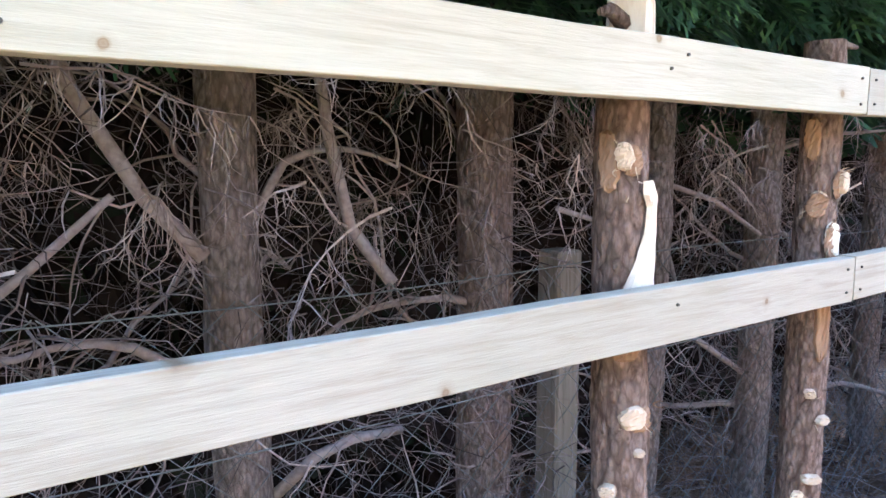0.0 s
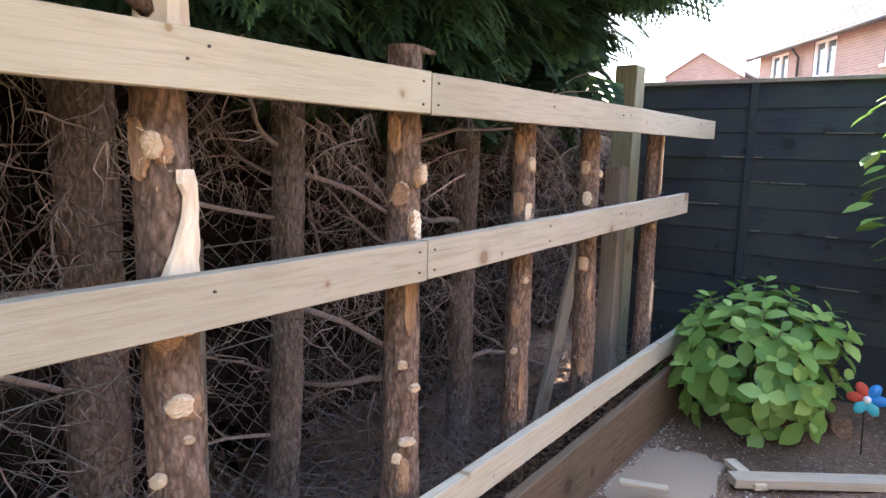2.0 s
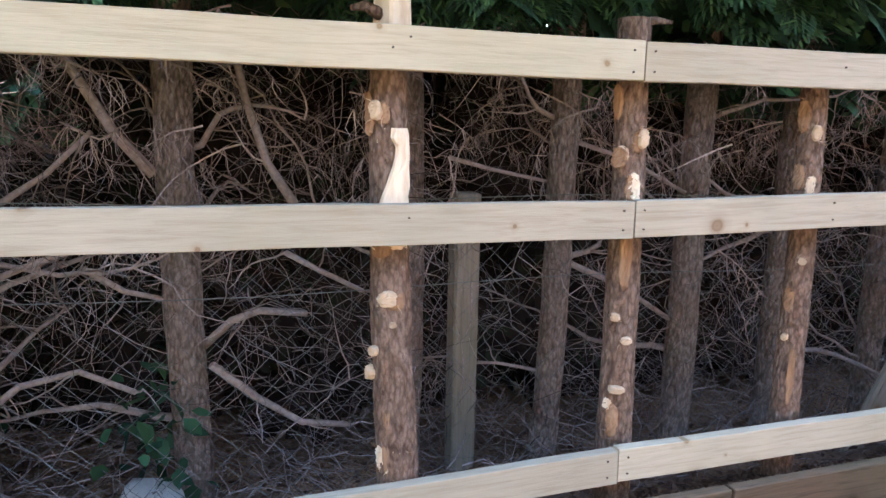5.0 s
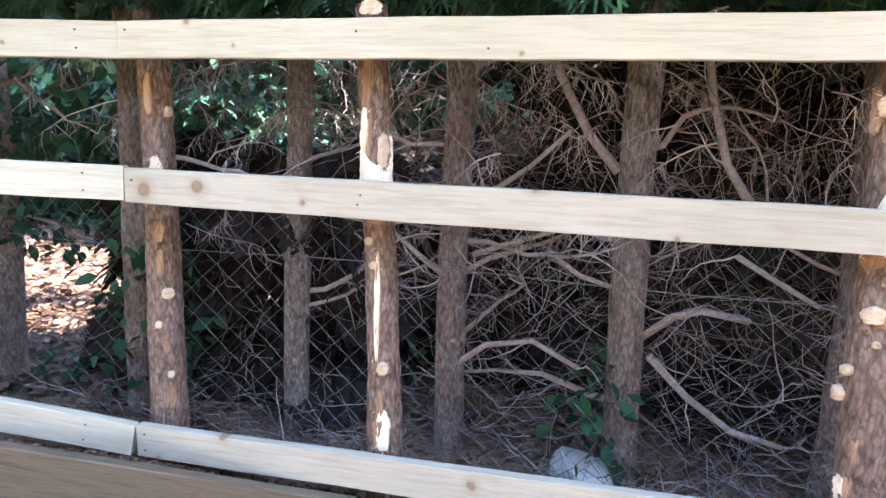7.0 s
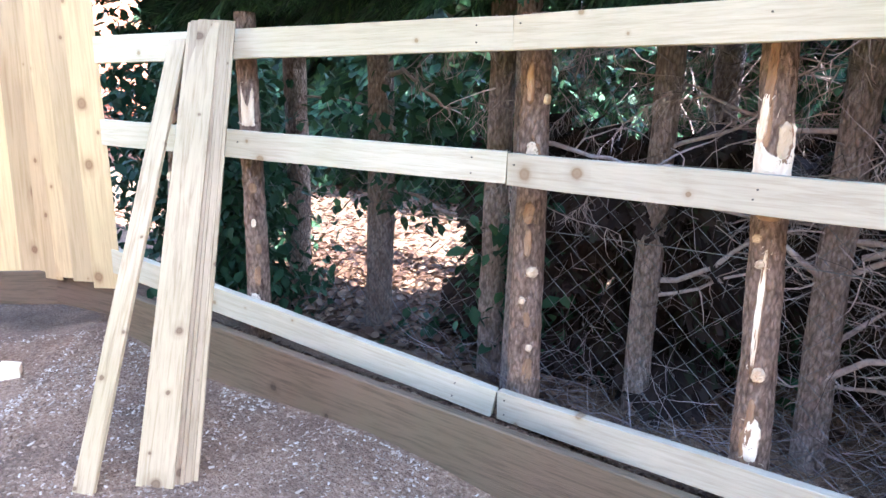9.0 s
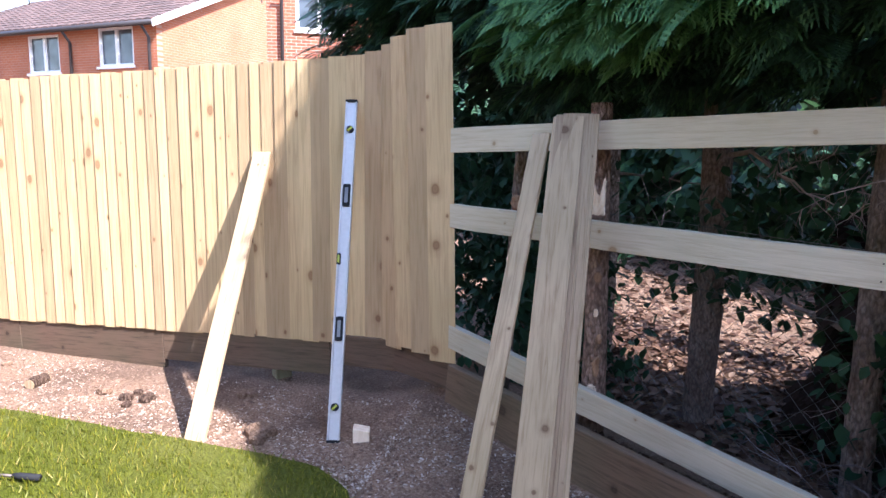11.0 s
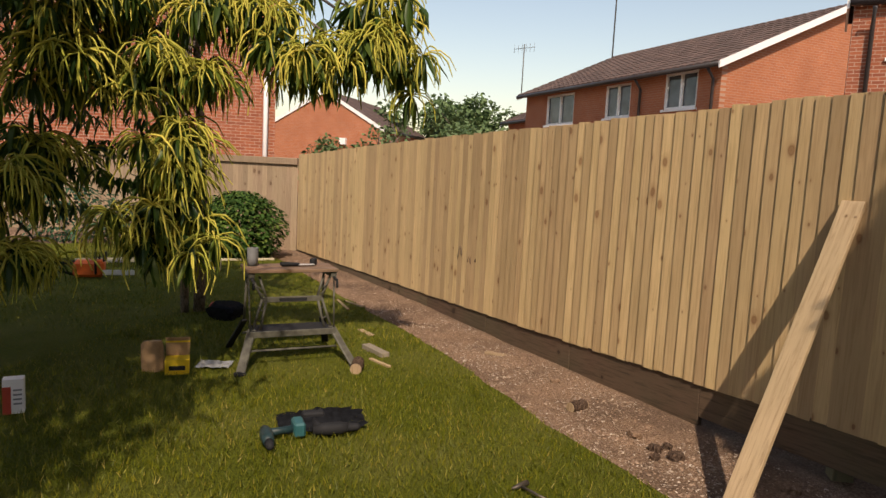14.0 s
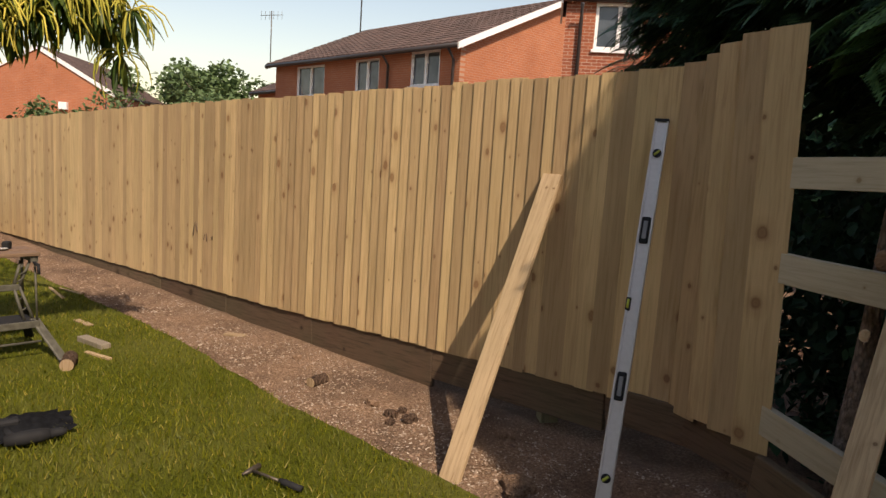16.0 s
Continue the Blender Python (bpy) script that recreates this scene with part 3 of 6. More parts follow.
# ---- dark lapped fence panel at the far side ----
black_fence = thing("lap_fence", "black-stained fence of horizontal lapped boards", "fence")
BX = 5.36
rng = random.Random(8)
for p0, p1 in ((-0.32, 1.70), (-2.2, -0.40), (-4.1, -2.28)):
    n = 13
    for i in range(n):
        z0 = -0.30 + i * 0.167
        tilt = radians(4.0 + rng.uniform(-0.8, 0.8))
        ob = block("lap_board", (-0.008, 0, 0), (0.008, p1 - p0, 0.188), M_BLACK, black_fence, 0.002)
        ob.matrix_basis = Matrix.Translation((BX, p0, z0)) @ Matrix.Rotation(tilt, 4, "Y") @ Matrix.Rotation(radians(rng.uniform(-0.25, 0.25)), 4, "X")
    # pale slivers stand in for sky light through gaps between the boards
    for i in range(9):
        yy, L = rng.uniform(p0 + 0.1, p1 - 0.4), rng.uniform(0.05, 0.30)
        block("worn_edge", (BX - 0.022, yy, 0), (BX - 0.016, yy + L, 0.005), M_OLD, black_fence, 0.001).location.z = -0.297 + rng.randrange(4, 12) * 0.167
    for y in (p0 + 0.02, (p0 + p1) / 2, p1 - 0.06):
        block("batten", (BX - 0.045, y, -0.35), (BX - 0.02, y + 0.045, 1.87), M_BLACK, black_fence)
    block("capping", (BX - 0.035, p0, 1.872), (BX + 0.035, p1, 1.90), M_OLD, black_fence)
    block("post", (BX - 0.05, p0 - 0.085, -0.3), (BX + 0.05, p0 - 0.005, 1.93), M_BLACK, black_fence)

corner_post = thing("fence_post", "square weathered timber gate post behind the rails", "fence post")
bmp = box(bmesh.new(), (4.74, 1.32, -0.35), (4.90, 1.47, 1.955), 0.006)
part("shaft", bmp, M_POST, corner_post)


# ---- scattering ----
def scatter(name, tv, tf, mats, mat, parent=None, label=""):
    """One mesh of many small pieces: the template tv, tf at every 4 x 4 matrix of mats."""
    tv = np.array(tv, dtype=np.float64)
    mats = np.array(mats, dtype=np.float64)
    n, k = len(mats), len(tv)
    vs = np.einsum("nij,kj->nki", mats[:, :3, :3], tv) + mats[:, None, :3, 3]
    width = len(tf[0])
    fs = (np.array(tf)[None] + (np.arange(n) * k)[:, None, None]).reshape(-1, width)
    me = bpy.data.meshes.new(name)
    me.vertices.add(n * k)
    me.vertices.foreach_set("co", vs.reshape(-1))
    me.loops.add(fs.size)
    me.loops.foreach_set("vertex_index", fs.reshape(-1).astype(np.int32))
    me.polygons.add(len(fs))
    me.polygons.foreach_set("loop_start", np.arange(0, fs.size, width, dtype=np.int32))
    me.update(calc_edges=True)
    me.validate()
    me.materials.append(mat)
    ob = new(name, me)
    if parent is not None:
        ob.parent = parent
    if label:
        tagged(ob, label)
    return ob


def turn(loc, rx, ry, rz, s=1.0):
    return np.array(Matrix.LocRotScale(loc, Euler((rx, ry, rz)), (s, s, s)))


def spray_template(n=7, length=0.30, spread=0.15, droop=0.10, wide=0.020):
    """A flat, drooping conifer spray with branchlets on both sides, along +x."""
    v, f = [], []

    def blade(p, q, w):
        p, q = Vector(p), Vector(q)
        side = (q - p).cross(Vector((0, 0, 1))).normalized() * w
        b = len(v)
        v.extend([tuple(p - side * 0.5), tuple(p + side * 0.5), tuple(q + side * 0.28), tuple(q - side * 0.28)])
        f.append((b, b + 1, b + 2, b + 3))
    axis = lambda t: (length * t, 0.0, -droop * t * t)
    for i in range(4):
        blade(axis(i / 4), axis((i + 1) / 4), wide)
    for i in range(n):
        t = 0.1 + 0.85 * i / n
        a = axis(t)
        reach = spread * (1.0 - 0.65 * t)
        for sgn in (-1, 1):
            q = (a[0] + reach * 0.85, a[1] + sgn * reach, a[2] - reach * 0.35)
            blade(a, q, wide)
            for part_way in (0.35, 0.7):
                m = tuple(x + (y - x) * part_way for x, y in zip(a, q))
                blade(m, (m[0] + reach * 0.5, m[1] + sgn * reach * 0.10, m[2] - 0.02), wide * 0.85)
    return v, f


def twig_run(v, f, p, d, length, r, rng, curl=0.5, sides=3, n=6, drop=0.0):
    pts, d, p = [tuple(p)], Vector(d).normalized(), Vector(p)
    for i in range(n):
        d = (d + Vector((rng.gauss(0, curl), rng.gauss(0, curl), rng.gauss(0, curl) - drop)) * 0.5).normalized()
        p = p + d * length / n
        pts.append(tuple(p))
    tube(v, f, pts, [r * (1 - 0.75 * i / n) for i in range(n + 1)], sides, cap=False)
    return pts


# ---- trunks ----
def trunk_mesh(x, y, r, top, lean, seed, base):
    rng = random.Random(seed)
    v, f = [], []
    n, sides = 64, 26
    for i in range(n + 1):
        t = i / n
        z = base + (top - base) * t
        rr = r * (1.12 - 0.24 * min(1.0, t * 2.2 / max(1.0, top))) * (1 + 0.05 * noise.noise(Vector((seed, z * 3.0, 0))))
        cx = x + lean[0] * (z - 0.9) + 0.010 * math.sin(z * 2.3 + seed)
        cy = y + lean[1] * (z - 0.9) + 0.008 * math.cos(z * 1.9 + seed)
        for s in range(sides):
            a = 2 * math.pi * s / sides
            q = rr * (1 + 0.07 * noise.noise(Vector((math.cos(a) * 2.5 + seed, math.sin(a) * 2.5, z * 6.0))) + 0.07 * noise.noise(Vector((math.cos(a) * 7 + seed, math.sin(a) * 7, z * 16.0))) + 0.025 * rng.uniform(-1, 1))
            v.append((cx + q * math.cos(a), cy + q * math.sin(a), z))
    for i in range(n):
        for s in range(sides):
            a, b = i * sides + s, i * sides + (s + 1) % sides
            f.append((a, b, b + sides, a + sides))
    f.append(tuple(n * sides + s for s in range(sides)))
    return v, f


def scar(tree, x, y, r, z, ang, w, h, mat, seed, lean, name="cut_scar", stub=0.0, proud=1.06, shape=""):
    """A ragged patch where bark or a branch has been cut away, wrapped on the trunk; stub: how far it stands out."""
    rng = random.Random(seed)
    v, f = [], []
    rows, cols = 13, 9
    cx, cy = x + lean[0] * (z - 0.9) + 0.010 * math.sin(z * 2.3 + seed // 31), y + lean[1] * (z - 0.9)
    shift = 0.0
    for i in range(rows + 1):
        tz = i / rows * 2 - 1
        shift += rng.uniform(-0.07, 0.07)
        lo = max(0.08, math.sqrt(max(0.0, 1 - tz * tz)) ** 0.8 + rng.uniform(-0.14, 0.12))
        hi = max(0.08, math.sqrt(max(0.0, 1 - tz * tz)) ** 0.8 + rng.uniform(-0.14, 0.12))
        for j in range(cols + 1):
            q = j / cols * 2 - 1
            tx = q * (hi if q > 0 else lo) + shift
            zz = tz
            if shape == "wedge":      # straight on one side, narrowing upwards on the other
                reach = min(1.0, 0.38 + 0.72 * max(0.0, 0.40 - 0.75 * tz) + (0.12 if tz > 0.72 else 0.0))
                tx = 0.9 - (1 - q) * reach * 0.95 + shift * 0.5
            elif shape == "torn":     # full width with a flat foot and a ragged upper rim
                tx = q * (0.95 + rng.uniform(-0.04, 0.04))
                rim = (1.0, 0.95, 0.45, 0.15, 0.0, -0.05, 0.2, 0.55, 0.75, 0.5)[j]
                zz = -1 + (tz + 1) * (rim + 1) / 2
            a = radians(ang) + tx * w / (2 * r)
            edge_in = j in (0, cols) or i in (0, rows)
            rise = (1 - q * q) * (1 - tz * tz)
            out = (r * (0.92 if edge_in else proud)) + stub * (0.0 if edge_in else min(1.0, 2.2 * rise)) + rng.uniform(-1, 1) * 0.0022
            v.append((cx + out * math.cos(a), cy + out * math.sin(a), z + zz * h / 2 + (0 if edge_in else rng.uniform(-1, 1) * h * 0.015)))
    w1 = cols + 1
    for i in range(rows):
        for j in range(cols):
            f.append((i * w1 + j, i * w1 + j + 1, (i + 1) * w1 + j + 1, (i + 1) * w1 + j))
    # torn fibres along the rim
    for i in range(5 if h > 0.05 else 2):
        a = radians(ang) + rng.uniform(-0.6, 0.6) * w / r
        p = Vector((cx + r * 1.02 * math.cos(a), cy + r * 1.02 * math.sin(a), z + rng.choice((-1, 1)) * h * rng.uniform(0.3, 0.5)))
        twig_run(v, f, p, (math.cos(a) + rng.uniform(-0.6, 0.6), math.sin(a) + rng.uniform(-0.6, 0.6), rng.uniform(-0.9, 0.9)), rng.uniform(0.012, 0.035), 0.0018, rng, 0.6, 3, 3)
    return mesh_ob(name, v, f, mat, tree, "pale fresh-cut wood" if mat in (M_CUT, M_STUB) else "orange stripped inner bark")


def conifer(x, y, r, top, lean=(0.0, 0.0), seed=1, mat=None, label="", scars=(), limbs=0, base=None, face=0.0):
    tree = thing("conifer_tree", label, "tree", group="conifers of the hedge")
    base = ground_z(x, y) - 0.15 if base is None else base
    v, f = trunk_mesh(x, y, r, top, lean, seed, base)
    mesh_ob("trunk", v, f, mat or M_BARK, tree, smooth=True)
    for i, (z, ang, w, h, m, stub) in enumerate(scars):
        scar(tree, x, y, r, z, ang + face, w, h, M_STUB if m is M_CUT and stub > 0.007 else m, seed * 31 + i, lean, "branch_stub" if stub > 0 else "cut_scar", stub * 0.6, shape={(3, 2): "wedge", (13, 3): "torn", (19, 0): "torn"}.get((seed, i), ""))
        if m is M_CUT and h > 0.05 and (seed, i) not in ((3, 2), (13, 3), (19, 0)):
            scar(tree, x, y, r, z - 0.008, ang + face + 6, w * 1.14, h * 1.10, M_INNER, seed * 57 + i, lean, "torn_rim", 0.0, 1.035)
    rng = random.Random(seed + 100)
    for i in range(limbs):
        z = rng.uniform(0.1, 1.55)
        a = rng.uniform(0.1, 2.9) if rng.random() < 0.75 else rng.uniform(-0.4, 3.5)
        v, f = [], []
        d = Vector((math.cos(a), 0.55 * math.sin(a), rng.uniform(-0.15, 0.75)))
        pts = twig_run(v, f, (x + r * 0.6 * math.cos(a), y + r * 0.5 * math.sin(a), z), d, rng.uniform(0.5, 1.05), rng.uniform(0.009, 0.019), rng, 0.45, 6, 8, -0.06)
        for p in pts[2::2]:
            for _ in range(2):
                dd = d + Vector((rng.uniform(-0.9, 0.9), rng.uniform(-0.5, 0.7), rng.uniform(-0.7, 0.5)))
                twig_run(v, f, p, dd, rng.uniform(0.2, 0.5), 0.0045, rng, 0.6, 4, 6, 0.1)
        mesh_ob("dead_branch", v, f, M_LIMB, tree, smooth=True)
    return tree


C, I = M_CUT, M_INNER
FRONT = "limbed red-brown conifer trunk with pale cut scars behind the rails"
front_a = conifer(1.19, 1.02, 0.066, 1.585, (-0.03, 0.0), 3, M_BARK, FRONT, (
    (1.36, 262, 0.045, 0.06, C, 0.012), (1.35, 232, 0.05, 0.13, I, 0), (1.13, 302, 0.15, 0.36, C, 0), (0.80, 285, 0.07, 0.055, C, 0.014),
    (0.95, 270, 0.07, 0.05, I, 0), (0.63, 240, 0.04, 0.035, C, 0.02), (0.55, 215, 0.05, 0.05, C, 0.03), (0.42, 275, 0.035, 0.42, I, 0), (0.27, 265, 0.10, 0.10, C, 0.004), (0.72, 300, 0.025, 0.02, C, 0.012)), face=-38)
bm = box(bmesh.new(), (-0.045, -0.045, 0.0), (0.045, 0.045, 0.16), 0.008, Matrix.Translation((1.185, 1.02, 1.54)) @ Matrix.Rotation(0.5, 4, "Z"))
for q in bm.verts:
    if q.co.z > 1.68:
        q.co.x, q.co.z = 1.185 + (q.co.x - 1.185) * 0.9, q.co.z + 0.25 * (1.185 - q.co.x)
part("stripped_top", bm, M_CUT, front_a, "squared pale stripped top of the trunk")
rod("branch_stub", [(1.15, 1.01, 1.63), (1.10, 1.00, 1.65), (1.06, 0.99, 1.64)], [0.02, 0.015, 0.008], M_BARK, front_a, 7)
front_b = conifer(2.01, 1.035, 0.060, 1.675, (-0.03, 0.0), 5, M_BARK, FRONT, (
    (1.41, 235, 0.045, 0.12, I, 0), (1.29, 320, 0.04, 0.07, C, 0.022), (1.235, 250, 0.055, 0.065, C, 0.008), (1.13, 305, 0.05, 0.10, C, 0.006), (1.0, 270, 0.06, 0.05, C, 0), (0.68, 262, 0.035, 0.03, C, 0.012), (0.60, 300, 0.04, 0.03, C, 0.015),
    (0.42, 280, 0.06, 0.03, C, 0.018), (0.30, 265, 0.05, 0.13, I, 0), (0.36, 250, 0.04, 0.04, C, 0), (0.9, 285, 0.05, 0.25, I, 0)), face=-45)
rod("branch_stub", [(1.99, 1.03, 1.655), (2.06, 1.02, 1.672), (2.12, 1.01, 1.668)], [0.022, 0.013, 0.006], M_BARK, front_b, 7)
conifer(2.76, 1.03, 0.052, 1.585, (-0.01, 0.0), 7, M_BARK, FRONT, (
    (1.38, 255, 0.05, 0.12, I, 0), (1.32, 310, 0.035, 0.06, C, 0.02), (1.16, 255, 0.05, 0.10, I, 0), (1.13, 300, 0.04, 0.08, C, 0), (0.85, 300, 0.03, 0.03, C, 0.014), (0.7, 260, 0.05, 0.1, I, 0), (0.55, 255, 0.03, 0.03, C, 0.01), (0.4, 295, 0.03, 0.25, I, 0)), face=-60)
conifer(3.50, 1.06, 0.055, 1.62, (-0.02, 0.0), 9, M_BARK, FRONT, (
    (1.30, 240, 0.05, 0.07, C, 0.008), (1.27, 320, 0.03, 0.04, C, 0.02), (1.15, 262, 0.05, 0.07, C, 0), (0.83, 255, 0.06, 0.07, C, 0.01), (0.7, 300, 0.03, 0.22, I, 0), (0.3, 270, 0.04, 0.10, C, 0)), face=-65)
conifer(4.34, 1.03, 0.05, 1.58, (-0.02, 0.0), 11, M_BARK, FRONT, (
    (1.35, 320, 0.02, 0.45, C, 0), (0.5, 310, 0.02, 0.25, C, 0), (0.95, 280, 0.03, 0.03, C, 0.01)), face=-60)
conifer(-0.32, 1.065, 0.058, 1.655, (-0.035, 0.0), 13, M_BARK, FRONT, (
    (1.40, 252, 0.035, 0.24, I, 0), (1.26, 235, 0.03, 0.16, C, 0.006), (1.19, 298, 0.04, 0.12, C, 0.012), (1.155, 270, 0.165, 0.24, C, 0.003), (0.97, 270, 0.09, 0.05, I, 0.004), (0.89, 240, 0.03, 0.03, C, 0.012), (0.81, 250, 0.03, 0.03, C, 0.012),
    (0.66, 262, 0.022, 0.42, C, 0), (0.45, 275, 0.045, 0.05, C, 0.016), (0.28, 262, 0.03, 0.18, I, 0), (0.22, 272, 0.06, 0.16, C, 0), (1.64, 270, 0.09, 0.05, C, 0)), face=12)
conifer(-1.37, 1.27, 0.050, 4.2, (0.0, 0.0), 18, M_BARKGREY, "dark conifer trunk close behind a limbed trunk", (), 1)
conifer(-1.22, 1.10, 0.066, 1.62, (-0.03, 0.0), 17, M_BARK, FRONT, (
    (1.36, 250, 0.035, 0.16, I, 0), (1.10, 262, 0.05, 0.08, C, 0.004), (1.30, 310, 0.03, 0.04, C, 0.01), (0.86, 258, 0.05, 0.09, I, 0.004), (0.74, 262, 0.035, 0.12, I, 0), (0.62, 285, 0.05, 0.045, C, 0.014), (0.5, 250, 0.03, 0.03, C, 0.012), (0.42, 270, 0.03, 0.07, I, 0), (0.30, 280, 0.03, 0.03, C, 0.012), (0.2, 272, 0.05, 0.12, I, 0)), face=38)
conifer(-2.41, 0.625, 0.052, 1.64, (0.0, 0.0), 19, M_BARK, FRONT, (
    (1.25, 250, 0.07, 0.20, C, 0), (0.88, 262, 0.04, 0.05, I, 0), (0.72, 255, 0.025, 0.04, C, 0.006), (0.60, 280, 0.03, 0.05, I, 0.006), (0.47, 265, 0.035, 0.10, I, 0.002), (0.33, 262, 0.06, 0.12, C, 0)), face=58)
conifer(-2.86, 0.49, 0.036, 1.46, (0.0, 0.05), 23, M_BARKGREY, "thin cut conifer stem behind the fence corner", ((1.18, 275, 0.05, 0.08, I, 0.02), (0.9, 265, 0.04, 0.05, C, 0.006)), face=40)
BACK = "grey-brown conifer trunk with dead lower branches in the hedge"
for i, (x, y, r, lx, nl) in enumerate(((0.53, 1.67, 0.064, 0.0, 6), (-0.20, 1.68, 0.058, 0.0, 6), (-0.90, 1.60, 0.052, 0.0, 4), (-2.56, 1.60, 0.072, 0.0, 2), (1.40, 1.81, 0.085, 0.0, 4), (2.07, 1.66, 0.056, 0.03, 4), (2.72, 1.62, 0.062, 0.02, 4),
                                       (3.32, 1.68, 0.06, 0.02, 4), (-1.64, 1.47, 0.056, -0.01, 2), (4.05, 1.75, 0.06, 0.0, 3), (-3.5, 1.75, 0.07, 0.0, 1), (0.1, 2.9, 0.08, 0.0, 3), (1.7, 2.8, 0.08, 0.0, 3), (2.9, 2.7, 0.08, 0.0, 2), (-1.0, 2.7, 0.07, 0.0, 2))):
    tree = conifer(x, y, r, 4.4, (lx, 0.0), 40 + i, M_BARKGREY, BACK, (), nl)
    if i == 0:
        rng = random.Random(5)
        for pts, lr in ((((0.45, 1.13), (0.33, 1.27), (0.20, 1.50), (0.12, 1.75)), 0.021), (((0.94, 1.02), (0.845, 1.175), (0.77, 1.42), (0.72, 1.7)), 0.019), (((-0.12, 0.75), (0.05, 0.82), (0.22, 0.88)), 0.013), (((-0.24, 0.66), (-0.34, 0.74), (-0.48, 0.83)), 0.013),
                        (((-0.05, 1.02), (0.1, 1.13), (0.26, 1.28)), 0.012), (((0.57, 0.45), (0.70, 0.58), (0.80, 0.62), (0.98, 0.58)), 0.017), (((0.62, 0.42), (0.78, 0.24), (0.95, 0.14), (1.15, 0.08)), 0.016), (((0.90, 0.84), (1.02, 0.77), (1.2, 0.67)), 0.012), (((0.20, 0.80), (0.33, 0.71), (0.48, 0.66)), 0.012),
                        (((1.55, 1.20), (1.75, 1.15), (2.0, 1.10)), 0.010), (((2.1, 1.28), (2.35, 1.20), (2.65, 1.05)), 0.011), (((2.1, 0.75), (2.4, 0.62), (2.7, 0.42)), 0.015), (((-0.2, 0.25), (-0.05, 0.36), (0.15, 0.40), (0.35, 0.33)), 0.014), (((-0.15, 0.95), (-0.5, 0.86), (-0.8, 0.9)), 0.010)):
            v, f = [], []
            path = [(a, 1.62 + rng.uniform(-0.04, 0.06), b) for a, b in pts]
            tube(v, f, path, [lr * (1 - 0.35 * j / len(path)) for j in range(len(path))], 8)
            for q in path:
                twig_run(v, f, q, (rng.uniform(-1, 1), -0.3, rng.uniform(-1, 0.6)), rng.uniform(0.15, 0.35), 0.0045, rng, 0.6, 4, 6)
            mesh_ob("dead_branch", v, f, M_LIMB, tree, smooth=True)

# mossy dead creeper on one trunk
creeper = thing("dead_creeper", "dry pale creeper stems tangled round a trunk", "creeper", kind="stuff")
rng = random.Random(77)
v, f = [], []
for i in range(150):
    a = rng.uniform(math.pi, 2 * math.pi)
    p = Vector((1.40 + 0.09 * math.cos(a), 1.81 + 0.09 * math.sin(a), rng.uniform(0.0, 1.75)))
    twig_run(v, f, p, (rng.uniform(-1, 1), -0.35, rng.uniform(-1, 1)), rng.uniform(0.10, 0.28), 0.0032, rng, 0.9, 3, 6)
mesh_ob("stems", v, f, M_LIMB, creeper)

# old square posts of the wire fence
for x, y, top in ((1.655, 1.71, 1.05), (4.30, 1.24, 1.30)):
    post = thing("wire_fence_post", "old mossy square timber post of the wire fence", "post", group="wire fence posts")
    bm = box(bmesh.new(), (x - 0.055, y - 0.055, -0.4), (x + 0.055, y + 0.055, top), 0.008)
    part("shaft", bm, M_OLD, post)
lean_old = thing("leaning_board", "old dark board leaning among the trunks", "board")
bm = box(bmesh.new(), (-0.06, -0.012, 0), (0.06, 0.012, 1.30), 0.003)
part("plank", bm, M_OLD, lean_old)
lean_old.matrix_world = Matrix.Translation((3.34, 1.24, -0.25)) @ Matrix.Rotation(radians(32), 4, "Y") @ Matrix.Rotation(radians(-4), 4, "X")

# ---- chain link behind the trunks ----
link = thing("chain_link_fence", "rusty chain link wire fence behind the trunks", "wire fence")
v, f = [], []
pitch, x0, x1, z0, z1, wy = 0.062, -3.6, 4.6, -0.2, 1.06, 1.45
n = int((x1 - x0) / pitch)
rows = int((z1 - z0) / (pitch * 0.9))
for i in range(n):
    pts = []
    for j in range(rows + 1):
        off = pitch * 0.5 if (i + j) % 2 else -pitch * 0.5
        x = x0 + i * pitch + off * 0.98 + 0.012 * noise.noise(Vector((i * 0.3, j * 0.25, 0)))
        z = z0 + j * (z1 - z0) / rows + 0.02 * noise.noise(Vector((i * 0.11, 0, 5)))
        pts.append((x, wy + (0.003 if j % 2 else -0.003) + 0.03 * noise.noise(Vector((x * 0.8, z, 9))), z))
    tube(v, f, pts, [0.0018] * len(pts), 3, cap=False)
mesh_ob("mesh_wire", v, f, M_WIRE, link)
for z in (1.05, 0.72):
    rod("line_wire", [(x0 + 0.4 * i, wy - 0.006, z + 0.012 * math.sin(i)) for i in range(21)], 0.002, M_WIRE, link, 5)

# ---- dead twigs ----
dead = thing("dead_twig_thicket", "tangle of bare grey-brown dead twigs inside the hedge", "twigs", kind="stuff")
rng = random.Random(21)
v, f = [], []
for i in range(8500):
    x = rng.uniform(-1.9, 6.2)
    y = 1.58 + 1.5 * rng.random() ** 1.1
    z = rng.uniform(-0.1, 1.85)
    if (x < -1.3 and rng.random() < 0.6) or noise.noise(Vector((x * 1.7, y * 0.8, z * 1.9 + 3.0))) < -0.33:
        continue
    d = (rng.uniform(-1, 1), rng.uniform(-0.5, 0.3), rng.uniform(-0.75, 0.6))
    twig_run(v, f, (x, y, z), d, rng.uniform(0.18, 0.7), rng.uniform(0.0012, 0.0032), rng, 0.75, 3, 6, 0.15)
